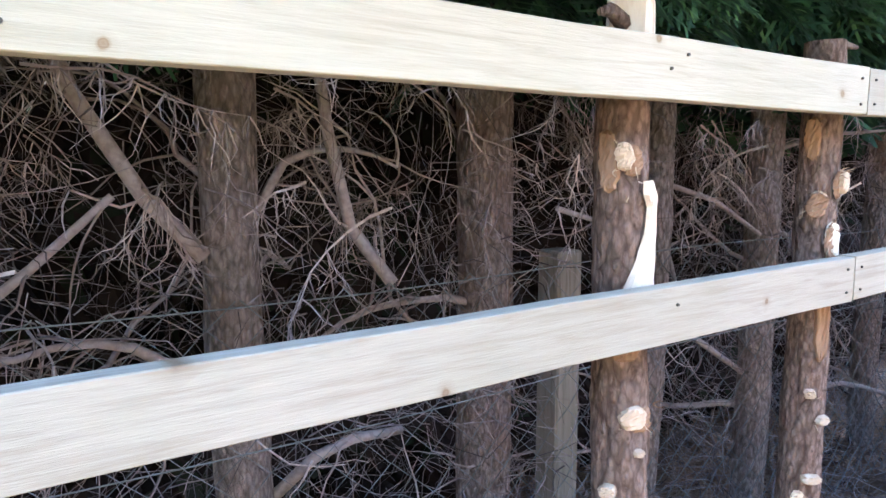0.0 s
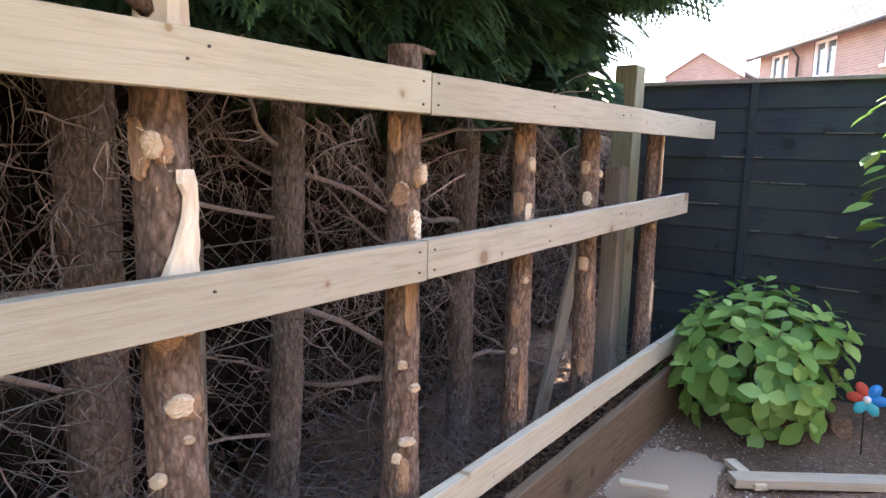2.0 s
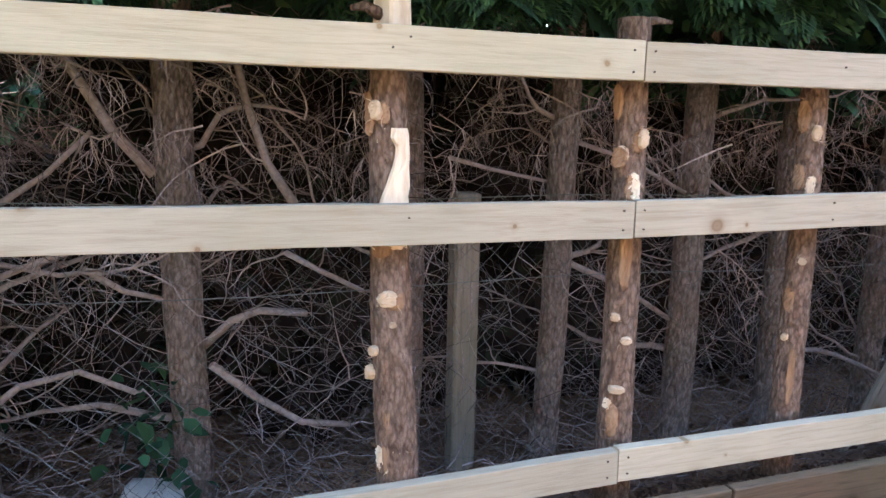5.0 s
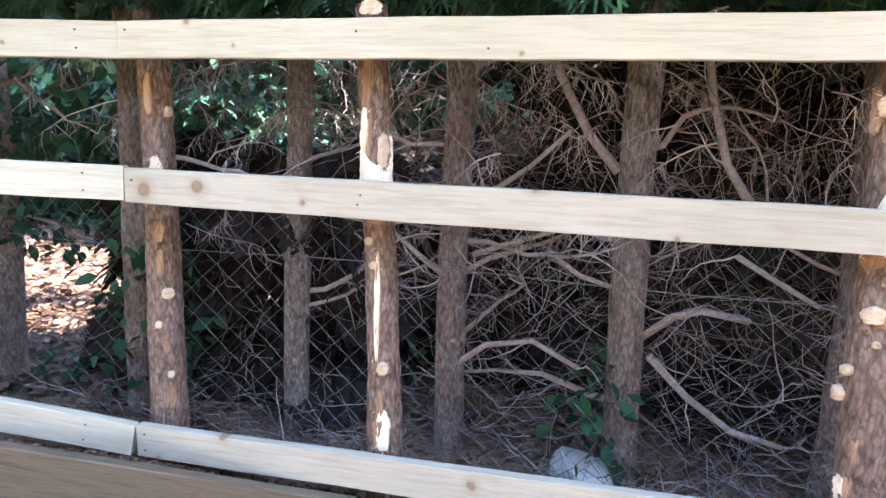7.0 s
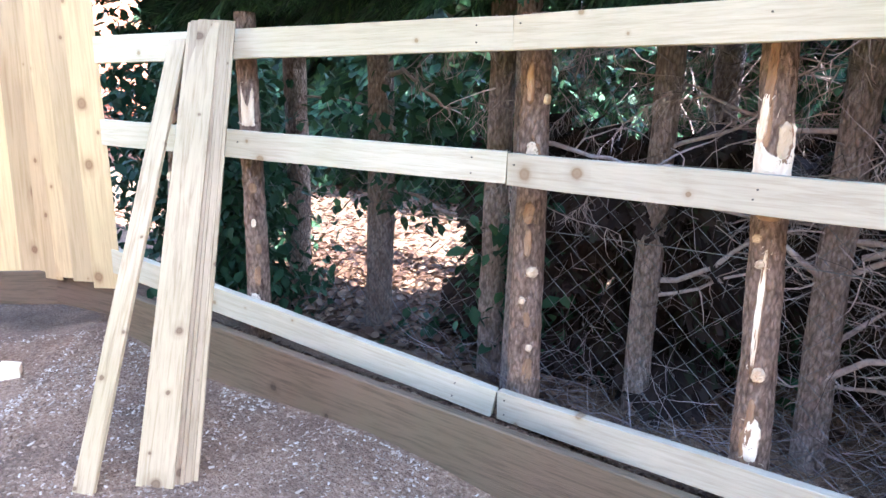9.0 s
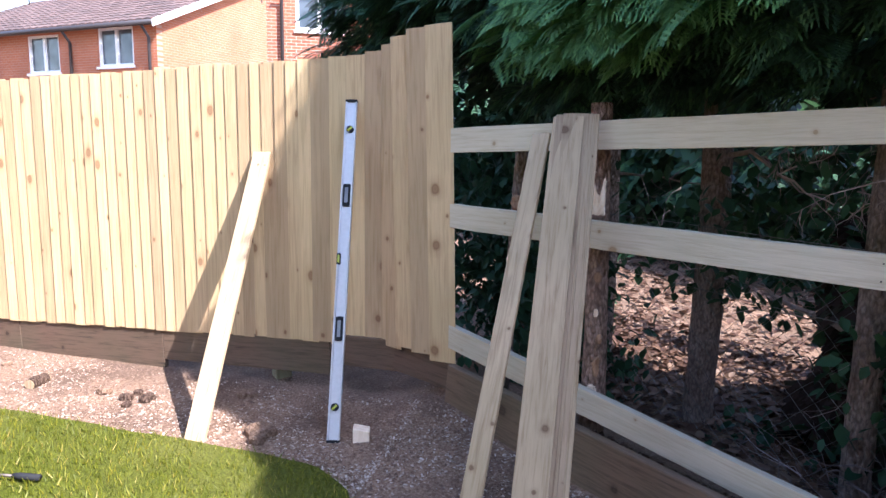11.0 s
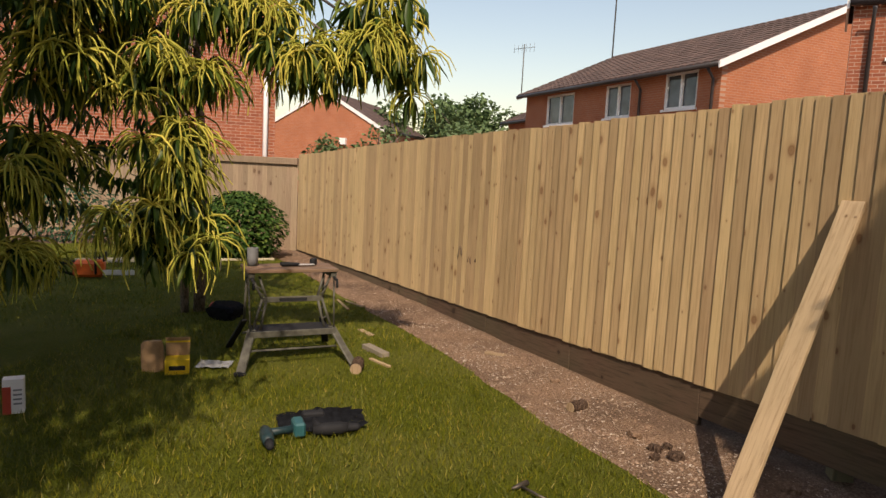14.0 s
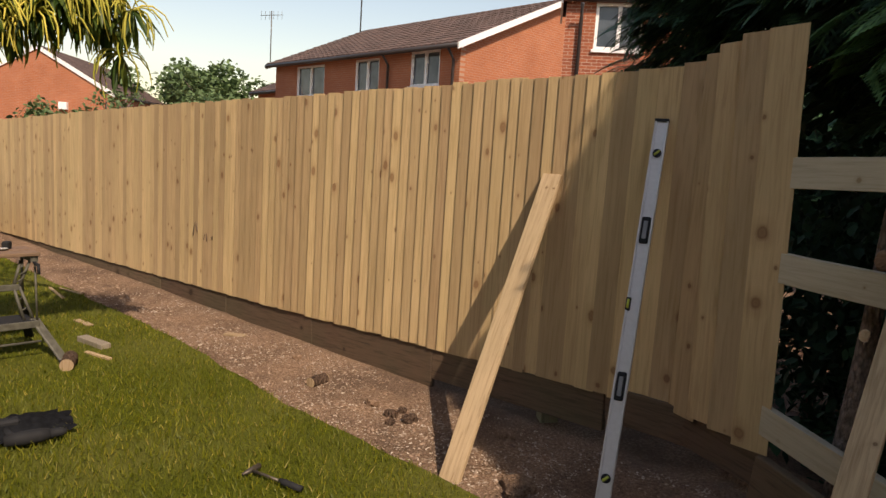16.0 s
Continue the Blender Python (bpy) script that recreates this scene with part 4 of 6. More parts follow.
for i in range(2400):
    x, y = rng.uniform(-1.8, 5.5), rng.uniform(1.05, 2.6)
    twig_run(v, f, (x, y, ground_z(x, y) + rng.uniform(0.0, 0.25) * rng.random()), (rng.uniform(-1, 1), rng.uniform(-0.5, 0.5), rng.uniform(-0.1, 0.25)), rng.uniform(0.12, 0.4), rng.uniform(0.0014, 0.0036), rng, 0.5, 3, 5, 0.0)
mesh_ob("twigs", v, f, M_TWIG, dead)
tufts = thing("drooping_dead_foliage", "drooping tufts of dry dead conifer foliage under the canopy", "foliage", kind="stuff")
v, f = [], []
for i in range(210):
    x, y, z = rng.uniform(-1.9, 4.2), rng.uniform(1.15, 2.4), rng.uniform(1.25, 1.72)
    if rng.random() < 0.25:
        z = rng.uniform(0.8, 1.3)
    a = rng.uniform(0, 6.28)
    pts = twig_run(v, f, (x, y, z), (math.cos(a), math.sin(a) * 0.5, -0.15), rng.uniform(0.2, 0.4), 0.004, rng, 0.3, 3, 6, 0.2)
    for p in pts[1:]:
        for _ in range(3):
            twig_run(v, f, p, (rng.uniform(-0.6, 0.6), rng.uniform(-0.4, 0.4), -1.0), rng.uniform(0.06, 0.17), 0.0020, rng, 0.75, 3, 5, 0.25)
mesh_ob("strands", v, f, M_LIMB, tufts)

# ---- green crown of the hedge ----
crown = thing("conifer_canopy", "dense dark green conifer foliage hanging over the rails", "foliage", kind="stuff")
rng = random.Random(31)
tv, tf = spray_template(10, 0.32, 0.15, 0.10, 0.0125)
mats = []


def crown_front(x, z):
    y = lerp_line([(1.6, 1.25), (1.95, 0.85), (2.5, 0.62), (3.6, 0.60), (4.6, 0.92), (5.8, 1.30), (6.4, 1.8)], z)
    return y + 0.22 * noise.noise(Vector((x * 1.3, z * 1.5, 2.0))) + (0.12 * max(0.0, x - 2.0))


for i in range(9500):
    x = rng.uniform(-5.5, 4.1)
    z = rng.uniform(1.75, 6.4) if rng.random() < 0.70 else rng.uniform(1.75, 3.0)
    if x > 3.0 and z > 3.6 - (x - 3.0):
        continue
    floor = 1.80 + 0.16 * noise.noise(Vector((x * 2.0, 0, 4))) + (0.35 * max(0.0, x - 1.5) * 0.3)
    if z < floor or (x < -3.4 and z < 2.0 + 0.12 * max(0.0, -4.0 - x)):
        continue
    deep = rng.random() ** 1.7 * 0.9
    y = crown_front(x, z) + deep
    if x > -1.7 and z < 2.3:
        y = max(y, 1.22 + 0.4 * rng.random())
    mats.append(turn((x, y, z), rng.uniform(-0.5, 0.5), rng.uniform(0.0, 0.6), -math.pi / 2 + rng.uniform(-0.9, 0.9), rng.uniform(0.65, 1.25)))
scatter("sprays", tv, tf, mats, M_CONIFER, crown)
inner_v, inner_f = spray_template(5, 0.55, 0.34, 0.16, 0.075)
mats = []
for i in range(3800):
    x, y, z = rng.uniform(-4.2, 3.9), rng.uniform(1.45, 3.4), rng.uniform(2.1, 6.2)
    if (x > 3.0 and z > 3.6 - (x - 3.0)) or (x < 2.6 and y > 2.6) or (-2.4 < x < -1.0 and y > 2.05):
        continue
    mats.append(turn((x, y, z), rng.uniform(-0.6, 0.6), rng.uniform(0, 0.8), rng.uniform(0, 6.28), rng.uniform(0.8, 1.3)))
for i in range(420):
    mats.append(turn((rng.uniform(2.6, 4.55), rng.uniform(1.5, 2.3), rng.uniform(1.72, 2.45)), rng.uniform(-0.6, 0.6), rng.uniform(0, 0.8), rng.uniform(0, 6.28), rng.uniform(0.5, 0.9)))
scatter("inner_sprays", inner_v, inner_f, mats, M_CONIFER, crown)
# dark sprays behind the twigs stand in for the unlit inside of the hedge
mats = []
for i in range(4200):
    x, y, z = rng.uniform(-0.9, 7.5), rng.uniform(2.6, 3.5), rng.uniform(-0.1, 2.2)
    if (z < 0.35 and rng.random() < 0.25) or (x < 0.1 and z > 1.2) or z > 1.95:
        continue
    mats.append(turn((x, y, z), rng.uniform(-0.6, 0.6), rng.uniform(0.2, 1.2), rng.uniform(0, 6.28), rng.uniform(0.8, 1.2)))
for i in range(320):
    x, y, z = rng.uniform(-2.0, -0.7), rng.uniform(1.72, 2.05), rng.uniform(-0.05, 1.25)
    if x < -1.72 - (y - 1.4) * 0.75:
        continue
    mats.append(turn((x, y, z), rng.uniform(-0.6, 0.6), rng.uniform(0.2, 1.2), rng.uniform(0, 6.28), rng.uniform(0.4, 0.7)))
scatter("dark_back_sprays", inner_v, inner_f, mats, M_SHADEFOL, crown, "dead brown inner foliage, coloured dark for the shade inside the hedge")
# tuft in the lighter copy, standing in for sunlit sprays
mats = []
for i in range(190):
    mats.append(turn((rng.gauss(-2.45, 0.34), 0.64 + rng.uniform(-0.1, 0.15), 2.10 + max(-0.15, rng.gauss(0, 0.11))), rng.uniform(-0.5, 0.5), rng.uniform(0.1, 0.6), -math.pi / 2 + rng.uniform(-0.8, 0.8), rng.uniform(0.6, 1.0)))
scatter("sunlit_sprays", tv, tf, mats, M_SUNLITCONIFER, crown, "conifer sprays coloured brighter green as a sunlit tuft")
# sprays added out of view above the lapped fence, to block sun patches below
mats = []
for i in range(900):
    x = rng.uniform(4.6, 8.0)
    mats.append(turn((x, rng.uniform(1.15, 2.7) + 0.12 * (x - 4.6), 3.15 + 0.12 * (x - 4.6) + 1.9 * rng.random()), rng.uniform(-0.6, 0.6), rng.uniform(0, 0.8), rng.uniform(0, 6.28), rng.uniform(0.6, 1.0)))
scatter("sun_block_sprays", inner_v, inner_f, mats, M_CONIFER, crown)
# one branch reaches out over the lapped fence
mats = []
for i in range(330):
    t = rng.random()
    c = Vector((3.3 + 2.3 * t, 1.35 + 0.25 * t, 2.45 + 0.25 * t))
    mats.append(turn(tuple(c + Vector((rng.gauss(0, 0.14), rng.gauss(0, 0.2), rng.gauss(0, 0.10 * (1.2 - t))))), rng.uniform(-0.5, 0.5), rng.uniform(0, 0.5), rng.uniform(-0.7, 0.7), rng.uniform(0.6, 1.0)))
scatter("branch_sprays", tv, tf, mats, M_CONIFER, crown)
rod("branch", [(2.6, 1.6, 2.3), (3.6, 1.4, 2.5), (4.6, 1.45, 2.6), (5.5, 1.6, 2.65)], [0.03, 0.02, 0.012, 0.004], M_BARKGREY, crown, 6)

# ---- ivy, litter and stone under the hedge ----
leaf_v = [(0, 0, 0), (0.35, 0.3, 0.05), (0.7, 0.22, 0.04), (1.0, 0, -0.05), (0.7, -0.22, 0.04), (0.35, -0.3, 0.05)]
leaf_f = [(0, 1, 2, 3), (0, 3, 4, 5)]
ivy = thing("ivy_undergrowth", "dark green ivy and laurel leaves between the trunks", "ivy", kind="stuff")
mats = []
for cx, cy, cz, rx, rz, n in ((-4.15, 1.95, 0.7, 0.42, 0.60, 900), (-1.78, 1.85, 0.68, 0.20, 0.42, 420), (-1.6, 1.9, 0.25, 0.3, 0.25, 200), (0.43, 1.66, 0.24, 0.14, 0.34, 90), (-3.3, 1.4, 0.25, 0.4, 0.2, 200), (-2.2, 3.2, 1.2, 0.9, 0.35, 500), (-0.9, 2.1, 0.2, 0.5, 0.18, 160), (-4.6, 2.2, 0.9, 0.5, 0.9, 900), (-2.1, 1.95, 1.35, 0.5, 0.25, 260), (-1.9, 3.4, 0.5, 0.35, 0.6, 300), (-2.25, 1.65, 0.05, 0.15, 0.1, 60), (-3.6, 1.25, 0.75, 0.42, 0.85, 1500), (-3.15, 1.0, 0.55, 0.22, 0.7, 700), (-1.62, 2.6, 0.9, 0.25, 0.7, 500), (-2.35, 1.65, 1.10, 0.6, 0.38, 700), (-1.62, 1.62, 0.5, 0.22, 0.55, 420), (-3.8, 1.05, 0.75, 0.7, 0.9, 1500), (-4.35, 1.15, 1.3, 0.7, 0.7, 1300)):
    for i in range(n):
        u = Vector((rng.gauss(0, 0.55), rng.gauss(0, 0.4), rng.gauss(0, 0.55)))
        mats.append(turn((cx + u.x * rx, cy + u.y * 0.35, max(0.0, cz + u.z * rz) - 0.08), rng.uniform(-0.8, 0.8), rng.uniform(0.1, 1.3), rng.uniform(0, 6.28), rng.uniform(0.055, 0.11)))
scatter("leaves", leaf_v, leaf_f, mats, M_IVY, ivy)

litter = thing("leaf_litter", "dry brown fallen leaves covering the ground behind the hedge", "leaves", kind="stuff")
mats = []
for i in range(12000):
    x, y = rng.uniform(-8.5, 0.5), rng.uniform(1.75, 8.0)
    if x > -1.5 and rng.random() < 0.5:
        continue
    mats.append(turn((x, y, ground_z(x, y) + rng.uniform(0.0, 0.03)), rng.uniform(-0.5, 0.5), rng.uniform(-0.5, 0.5), rng.uniform(0, 6.28), rng.uniform(0.05, 0.11)))
for i in range(4200):
    x, y = rng.uniform(-4.6, -1.2), rng.uniform(1.35, 3.2)
    mats.append(turn((x, y, ground_z(x, y) + rng.uniform(0.0, 0.03)), rng.uniform(-0.5, 0.5), rng.uniform(-0.5, 0.5), rng.uniform(0, 6.28), rng.uniform(0.05, 0.10)))
for i in range(2600):
    x, y = rng.uniform(-3.0, 5.0), rng.uniform(0.95, 1.9)
    mats.append(turn((x, y, ground_z(x, y) + rng.uniform(0.0, 0.02)), rng.uniform(-0.4, 0.4), rng.uniform(-0.4, 0.4), rng.uniform(0, 6.28), rng.uniform(0.02, 0.05)))
scatter("fallen_leaves", leaf_v, leaf_f, mats, M_LITTER, litter)

# shrubs beyond the litter
shrubs = thing("boundary_shrubs", "dark evergreen shrubs beyond the leaf litter", "shrub", kind="stuff")
mats = []
for i in range(3000):
    x = rng.uniform(-13, 2)
    mats.append(turn((x, 6.6 + 0.8 * rng.random() + 0.05 * x, 0.1 + 3.3 * rng.random() ** 1.2), rng.uniform(-0.6, 0.6), rng.uniform(0.0, 1.0), rng.uniform(0, 6.28), rng.uniform(1.0, 1.9)))
scatter("sprays", inner_v, inner_f, mats, M_CONIFER, shrubs)


def rock(name, label, x, y, z, sx, sy, sz, seed, mat=None, category="stone", group=""):
    bm = bmesh.new()
    bmesh.ops.create_icosphere(bm, subdivisions=3, radius=1.0)
    for q in bm.verts:
        c = q.co.copy()
        k = 1 + 0.28 * noise.noise(c * 1.4 + Vector((seed, 0, 0))) + 0.08 * noise.noise(c * 4 + Vector((0, seed, 0)))
        q.co = Vector((max(-0.8, min(0.8, c.x * k)) * sx, max(-0.8, min(0.8, c.y * k)) * sy, max(-0.75, min(0.7, c.z * k)) * sz))
    ob = part(name, bm, mat or M_STONE)
    ob.location = (x, y, z)
    ob.rotation_euler = (0.1, 0.05, seed)
    return tagged(ob, label, category, group)


rock("stone_block", "pale rough stone block at the foot of a trunk", 0.40, 1.56, -0.16, 0.22, 0.12, 0.15, 2.2)


# ---- things that lean on the fences ----
def upright(foot, top):
    """A pose at foot whose z runs to top and whose x is level."""
    f, t = Vector(foot), Vector(top)
    z = (t - f).normalized()
    x = Vector((z.y, -z.x, 0)).normalized()
    y = z.cross(x)
    m = Matrix((x, y, z)).transposed().to_4x4()
    m.translation = f
    return m, (t - f).length


def leaning_board(name, label, foot, top, width, thick, mat, spin=0.0, category="board", group="", chamfer=0.0, seed=1):
    m, length = upright(foot, top)
    ob = thing(name, label, category, m @ Matrix.Rotation(radians(spin), 4, "Z"), group)
    bm = bmesh.new()
    rng = random.Random(seed)
    n = 10
    rows = []
    for i in range(n + 1):
        z = length * i / n
        w = width / 2
        b = 0.004 * math.sin(2.2 * i / n + seed) + rng.uniform(-0.0006, 0.0006)
        c = min(0.002, thick / 4)
        rows.append([bm.verts.new((x, y + b, z)) for x, y in ((-w + c, -thick / 2), (w - c, -thick / 2), (w, -thick / 2 + c), (w, thick / 2), (-w, thick / 2), (-w, -thick / 2 + c))])
    for r, q in zip(rows, rows[1:]):
        for i in range(6):
            bm.faces.new((r[i], r[(i + 1) % 6], q[(i + 1) % 6], q[i]))
    bm.faces.new(rows[0][::-1]), bm.faces.new(rows[-1])
    bmesh.ops.recalc_face_normals(bm, faces=bm.faces[:])
    part("plank", bm, mat, ob)
    return ob


leaning_board("brace_board", "pale rough-sawn timber board leaning on the closeboard fence", (-3.50, -0.935, -0.01), (-4.165, -0.365, 1.395), 0.105, 0.024, M_PLANK, seed=2)
leaning_board("feather_edge_board", "narrow spare board leaning apart from the stack", (-1.95, -0.41, -0.06), (-2.475, 0.335, 1.50), 0.08, 0.016, M_PLANK, -8, group="spare boards on the rails", seed=4)
for i in range(6):
    side, rear = Vector((0.77, 0.64, 0)) * (0.013 * i + (0.006 if i == 3 else 0.0)), Vector((-0.64, 0.77, 0)) * (0.010 * i)
    foot = Vector((-1.815, -0.235, -0.08)) + side + rear
    top = Vector((-2.372, 0.392, 1.572)) + side * 0.9 + rear * 0.4 + Vector((0, 0, (0.0, 0.007, 0.002, 0.009, 0.004, 0.008)[i]))
    leaning_board("feather_edge_board", "spare feather-edge board leaning in a stack on the rails", tuple(foot), tuple(top), 0.128, 0.011, M_PLANK, (-2, 1, -1, 2, 0, 1)[i], group="spare boards on the rails", seed=5 + i)


def spirit_level(foot, top):
    m, length = upright(foot, top)
    lv = thing("spirit_level", "long silver aluminium spirit level leaning on the fence", "spirit level", m)
    w, th = 0.062, 0.026
    # box-section beam with recessed web
    block("web", (-w / 2 + 0.008, -0.004, 0.012), (w / 2 - 0.008, 0.004, length - 0.012), M_ALU, lv, 0.001)
    for x in (-w / 2, w / 2 - 0.009):
        block("flange", (x, -th / 2, 0.012), (x + 0.009, th / 2, length - 0.012), M_ALU, lv, 0.0015)
    for z in (0.0, length - 0.014):
        block("end_cap", (-w / 2 - 0.001, -th / 2 - 0.001, z), (w / 2 + 0.001, th / 2 + 0.001, z + 0.014), M_DARK, lv, 0.002)
    for t, kind_ in ((0.095, "ring"), (0.31, "slot"), (0.51, "edge"), (0.70, "slot"), (0.905, "ring")):
        z = length * t
        if kind_ == "ring":
            bm = bmesh.new()
            bmesh.ops.create_cone(bm, cap_ends=True, segments=20, radius1=0.021, radius2=0.019, depth=th + 0.004, matrix=pose(0, 0, z, 90))
            housing = part("vial_housing", bm, M_DARK, lv)
            rod("vial", [(-0.011, -th / 2 - 0.003, z - 0.011), (0.011, -th / 2 - 0.003, z + 0.011)], 0.006, M_VIAL, housing, 8)
        elif kind_ == "slot":
            housing = block("vial_housing", (-0.019, -th / 2 - 0.002, z - 0.062), (0.019, th / 2 + 0.002, z + 0.062), M_DARK, lv, 0.005)
            block("grip", (-0.009, -th / 2 - 0.004, z - 0.042), (0.009, -th / 2 - 0.001, z + 0.042), M_GREYP, housing, 0.003)
        else:
            housing = block("vial_housing", (-w / 2 - 0.001, -th / 2 - 0.002, z - 0.03), (-w / 2 + 0.02, th / 2 + 0.002, z + 0.03), M_DARK, lv, 0.003)
            rod("vial", [(-w / 2 + 0.009, -th / 2 - 0.003, z - 0.02), (-w / 2 + 0.009, -th / 2 - 0.003, z + 0.02)], 0.006, M_VIAL, housing, 8)
    return lv


spirit_level((-3.16, -0.345, 0.0), (-3.68, -0.01, 1.690))


# ---- folding workbench ----
def workbench(m):
    wb = thing("folding_workbench", "worn folding workbench with brown top and grey steel frame", "workbench", m)
    for y, w in ((-0.155, 0.145), (0.02, 0.15)):
        block("jaw", (-0.345, y, 0.745), (0.345, y + w, 0.772), M_BENCHTOP, wb, 0.004)
    for x in (-0.33, 0.29):
        block("jaw_bracket", (x, -0.14, 0.70), (x + 0.045, 0.16, 0.745), M_STEEL, wb, 0.003)
        v, f = [], []
        tube(v, f, [(x + 0.02, -0.15, 0.70), (x + 0.02, -0.20, 0.695), (x + 0.02, -0.24, 0.695)], [0.012, 0.012, 0.010], 8)
        mesh_ob("vice_screw", v, f, M_DARK, wb)
        rod("crank_handle", [(x + 0.02, -0.235, 0.695), (x + 0.02, -0.245, 0.63)], 0.010, M_DARK, wb)
    for sx in (-1, 1):
        for o in (0.0, 0.055):
            rod("upper_leg", [(sx * (0.30 - o), -0.09, 0.71), (sx * (0.225 - o * 0.6), -0.12, 0.53)], 0.010, M_STEEL, wb)
            rod("lower_strut", [(sx * (0.225 - o * 0.6), -0.12, 0.53), (sx * (0.30 - o), -0.16, 0.27)], 0.010, M_STEEL, wb)
        rod("back_leg", [(sx * 0.30, 0.11, 0.71), (sx * 0.31, 0.16, 0.30)], 0.010, M_STEEL, wb)
        rod("front_stay", [(sx * 0.325, -0.10, 0.71), (sx * 0.315, -0.17, 0.28)], 0.007, M_STEEL, wb)
        for z0, z1 in ((0.64, 0.61), (0.585, 0.555), (0.45, 0.42), (0.37, 0.34)):
            t0 = 0.30 - (0.71 - z0) / 0.18 * 0.075 if z0 > 0.53 else 0.225 + (0.53 - z0) / 0.26 * 0.075
            rod("web_bar", [(sx * t0, -0.12, z0), (sx * (t0 - 0.045), -0.125, z1)], 0.005, M_STEEL, wb, 6)
        # folding feet
        fm, fl = upright((sx * 0.42, -0.40, 0.005), (sx * 0.30, -0.15, 0.29))
        block("foot_frame", (-0.032, -0.011, 0), (0.032, 0.011, fl), M_STEEL, wb, 0.006).matrix_basis = fm
        fm, fl = upright((sx * 0.40, 0.36, 0.005), (sx * 0.31, 0.14, 0.30))
        block("rear_foot", (-0.028, -0.011, 0), (0.028, 0.011, fl), M_DARK, wb, 0.006).matrix_basis = fm
        block("rubber_foot", (sx * 0.42 - 0.04, -0.43, 0.0), (sx * 0.42 + 0.04, -0.375, 0.028), M_DARK, wb, 0.006)
    block("name_bar", (-0.225, -0.132, 0.50), (0.225, -0.112, 0.545), M_STEEL, wb, 0.004)
    mesh_ob("maker_mark", [(-0.10, -0.1335, 0.508), (0.11, -0.1335, 0.508), (0.11, -0.1335, 0.535), (-0.10, -0.1335, 0.535), (-0.10, -0.1322, 0.508), (0.11, -0.1322, 0.508), (0.11, -0.1322, 0.535), (-0.10, -0.1322, 0.535)],
                  [(0, 1, 2, 3), (7, 6, 5, 4), (0, 4, 5, 1), (3, 2, 6, 7), (0, 3, 7, 4), (1, 5, 6, 2)], M_DARK, wb, "dark blurred maker mark")
    block("step_board", (-0.30, -0.20, 0.265), (0.30, 0.02, 0.285), M_DARK, wb, 0.004)
    block("step_rail", (-0.32, -0.215, 0.235), (0.32, -0.20, 0.285), M_STEEL, wb, 0.003)
    rod("cross_bar", [(-0.32, -0.24, 0.14), (0.32, -0.24, 0.14)], 0.009, M_STEEL, wb)
    rod("cross_bar", [(-0.31, 0.22, 0.17), (0.31, 0.22, 0.17)], 0.009, M_STEEL, wb)
    return wb


BENCH = Matrix.Translation((-5.05, -3.69, 0.03)) @ Matrix.Rotation(math.atan2(0.56, -0.44), 4, "Z") @ Matrix.Diagonal((0.94, 0.94, 0.87, 1.0))
workbench(BENCH)


def at_bench(x, y, z):
    return BENCH @ Vector((x, y, z))


p = at_bench(-0.27, 0.06, 0.772)
jug = thing("measuring_jug", "clear grey plastic beaker standing on the workbench", "jug", Matrix.Translation(p))
v, f = [], []
tube(v, f, [(0, 0, 0), (0, 0, 0.06), (0, 0, 0.13)], [0.036, 0.038, 0.041], 16, cap=False)
f.append(tuple(range(15, -1, -1)))
mesh_ob("beaker", v, f, M_GREYP, jug, smooth=True)
p = at_bench(-0.06, 0.0, 0.774)
snips = thing("hand_saw", "small hand tool with black grips lying on the workbench", "hand tool", Matrix.Translation(p) @ Matrix.Rotation(2.3, 4, "Z"))
rod("grip", [(0, 0, 0.012), (0.06, 0.01, 0.014), (0.13, 0.0, 0.012)], [0.012, 0.014, 0.010], M_DARK, snips)
rod("grip", [(0, 0.05, 0.012), (0.06, 0.03, 0.014), (0.13, 0.01, 0.012)], [0.012, 0.014, 0.010], M_DARK, snips)
block("blade", (0.12, -0.012, 0.008), (0.24, 0.016, 0.013), M_ALU, snips, 0.001)
p = at_bench(0.20, 0.06, 0.774)
clamp = thing("tape_measure", "small dark tape measure lying on the workbench", "tape measure", Matrix.Translation(p))
block("case", (-0.03, -0.02, 0), (0.03, 0.02, 0.05), M_DARK, clamp, 0.008)
block("hook", (0.03, -0.008, 0.002), (0.04, 0.008, 0.012), M_ALU, clamp, 0.001)


# ---- tools and clutter on the lawn ----
G = 0.036


def drill(m, label, body, accent):
    d = thing("cordless_drill", label, "drill", m, "cordless drills on the lawn")
    rod("motor_housing", [(-0.08, 0, 0.035), (-0.02, 0, 0.036), (0.06, 0, 0.036), (0.10, 0, 0.036)], [0.022, 0.033, 0.033, 0.026], body, d, 12)
    rod("chuck", [(0.10, 0, 0.036), (0.15, 0, 0.036), (0.17, 0, 0.036)], [0.022, 0.020, 0.010], M_DARK, d, 12)
    rod("handle", [(-0.03, 0.01, 0.033), (-0.05, 0.08, 0.03), (-0.06, 0.15, 0.03)], [0.022, 0.019, 0.022], body, d, 10)
    block("battery", (-0.12, 0.14, 0.0), (0.0, 0.20, 0.075), accent, d, 0.01)
    block("badge", (-0.085, 0.2005, 0.02), (-0.03, 0.203, 0.055), M_GREYP, d, 0.0008)
    return d


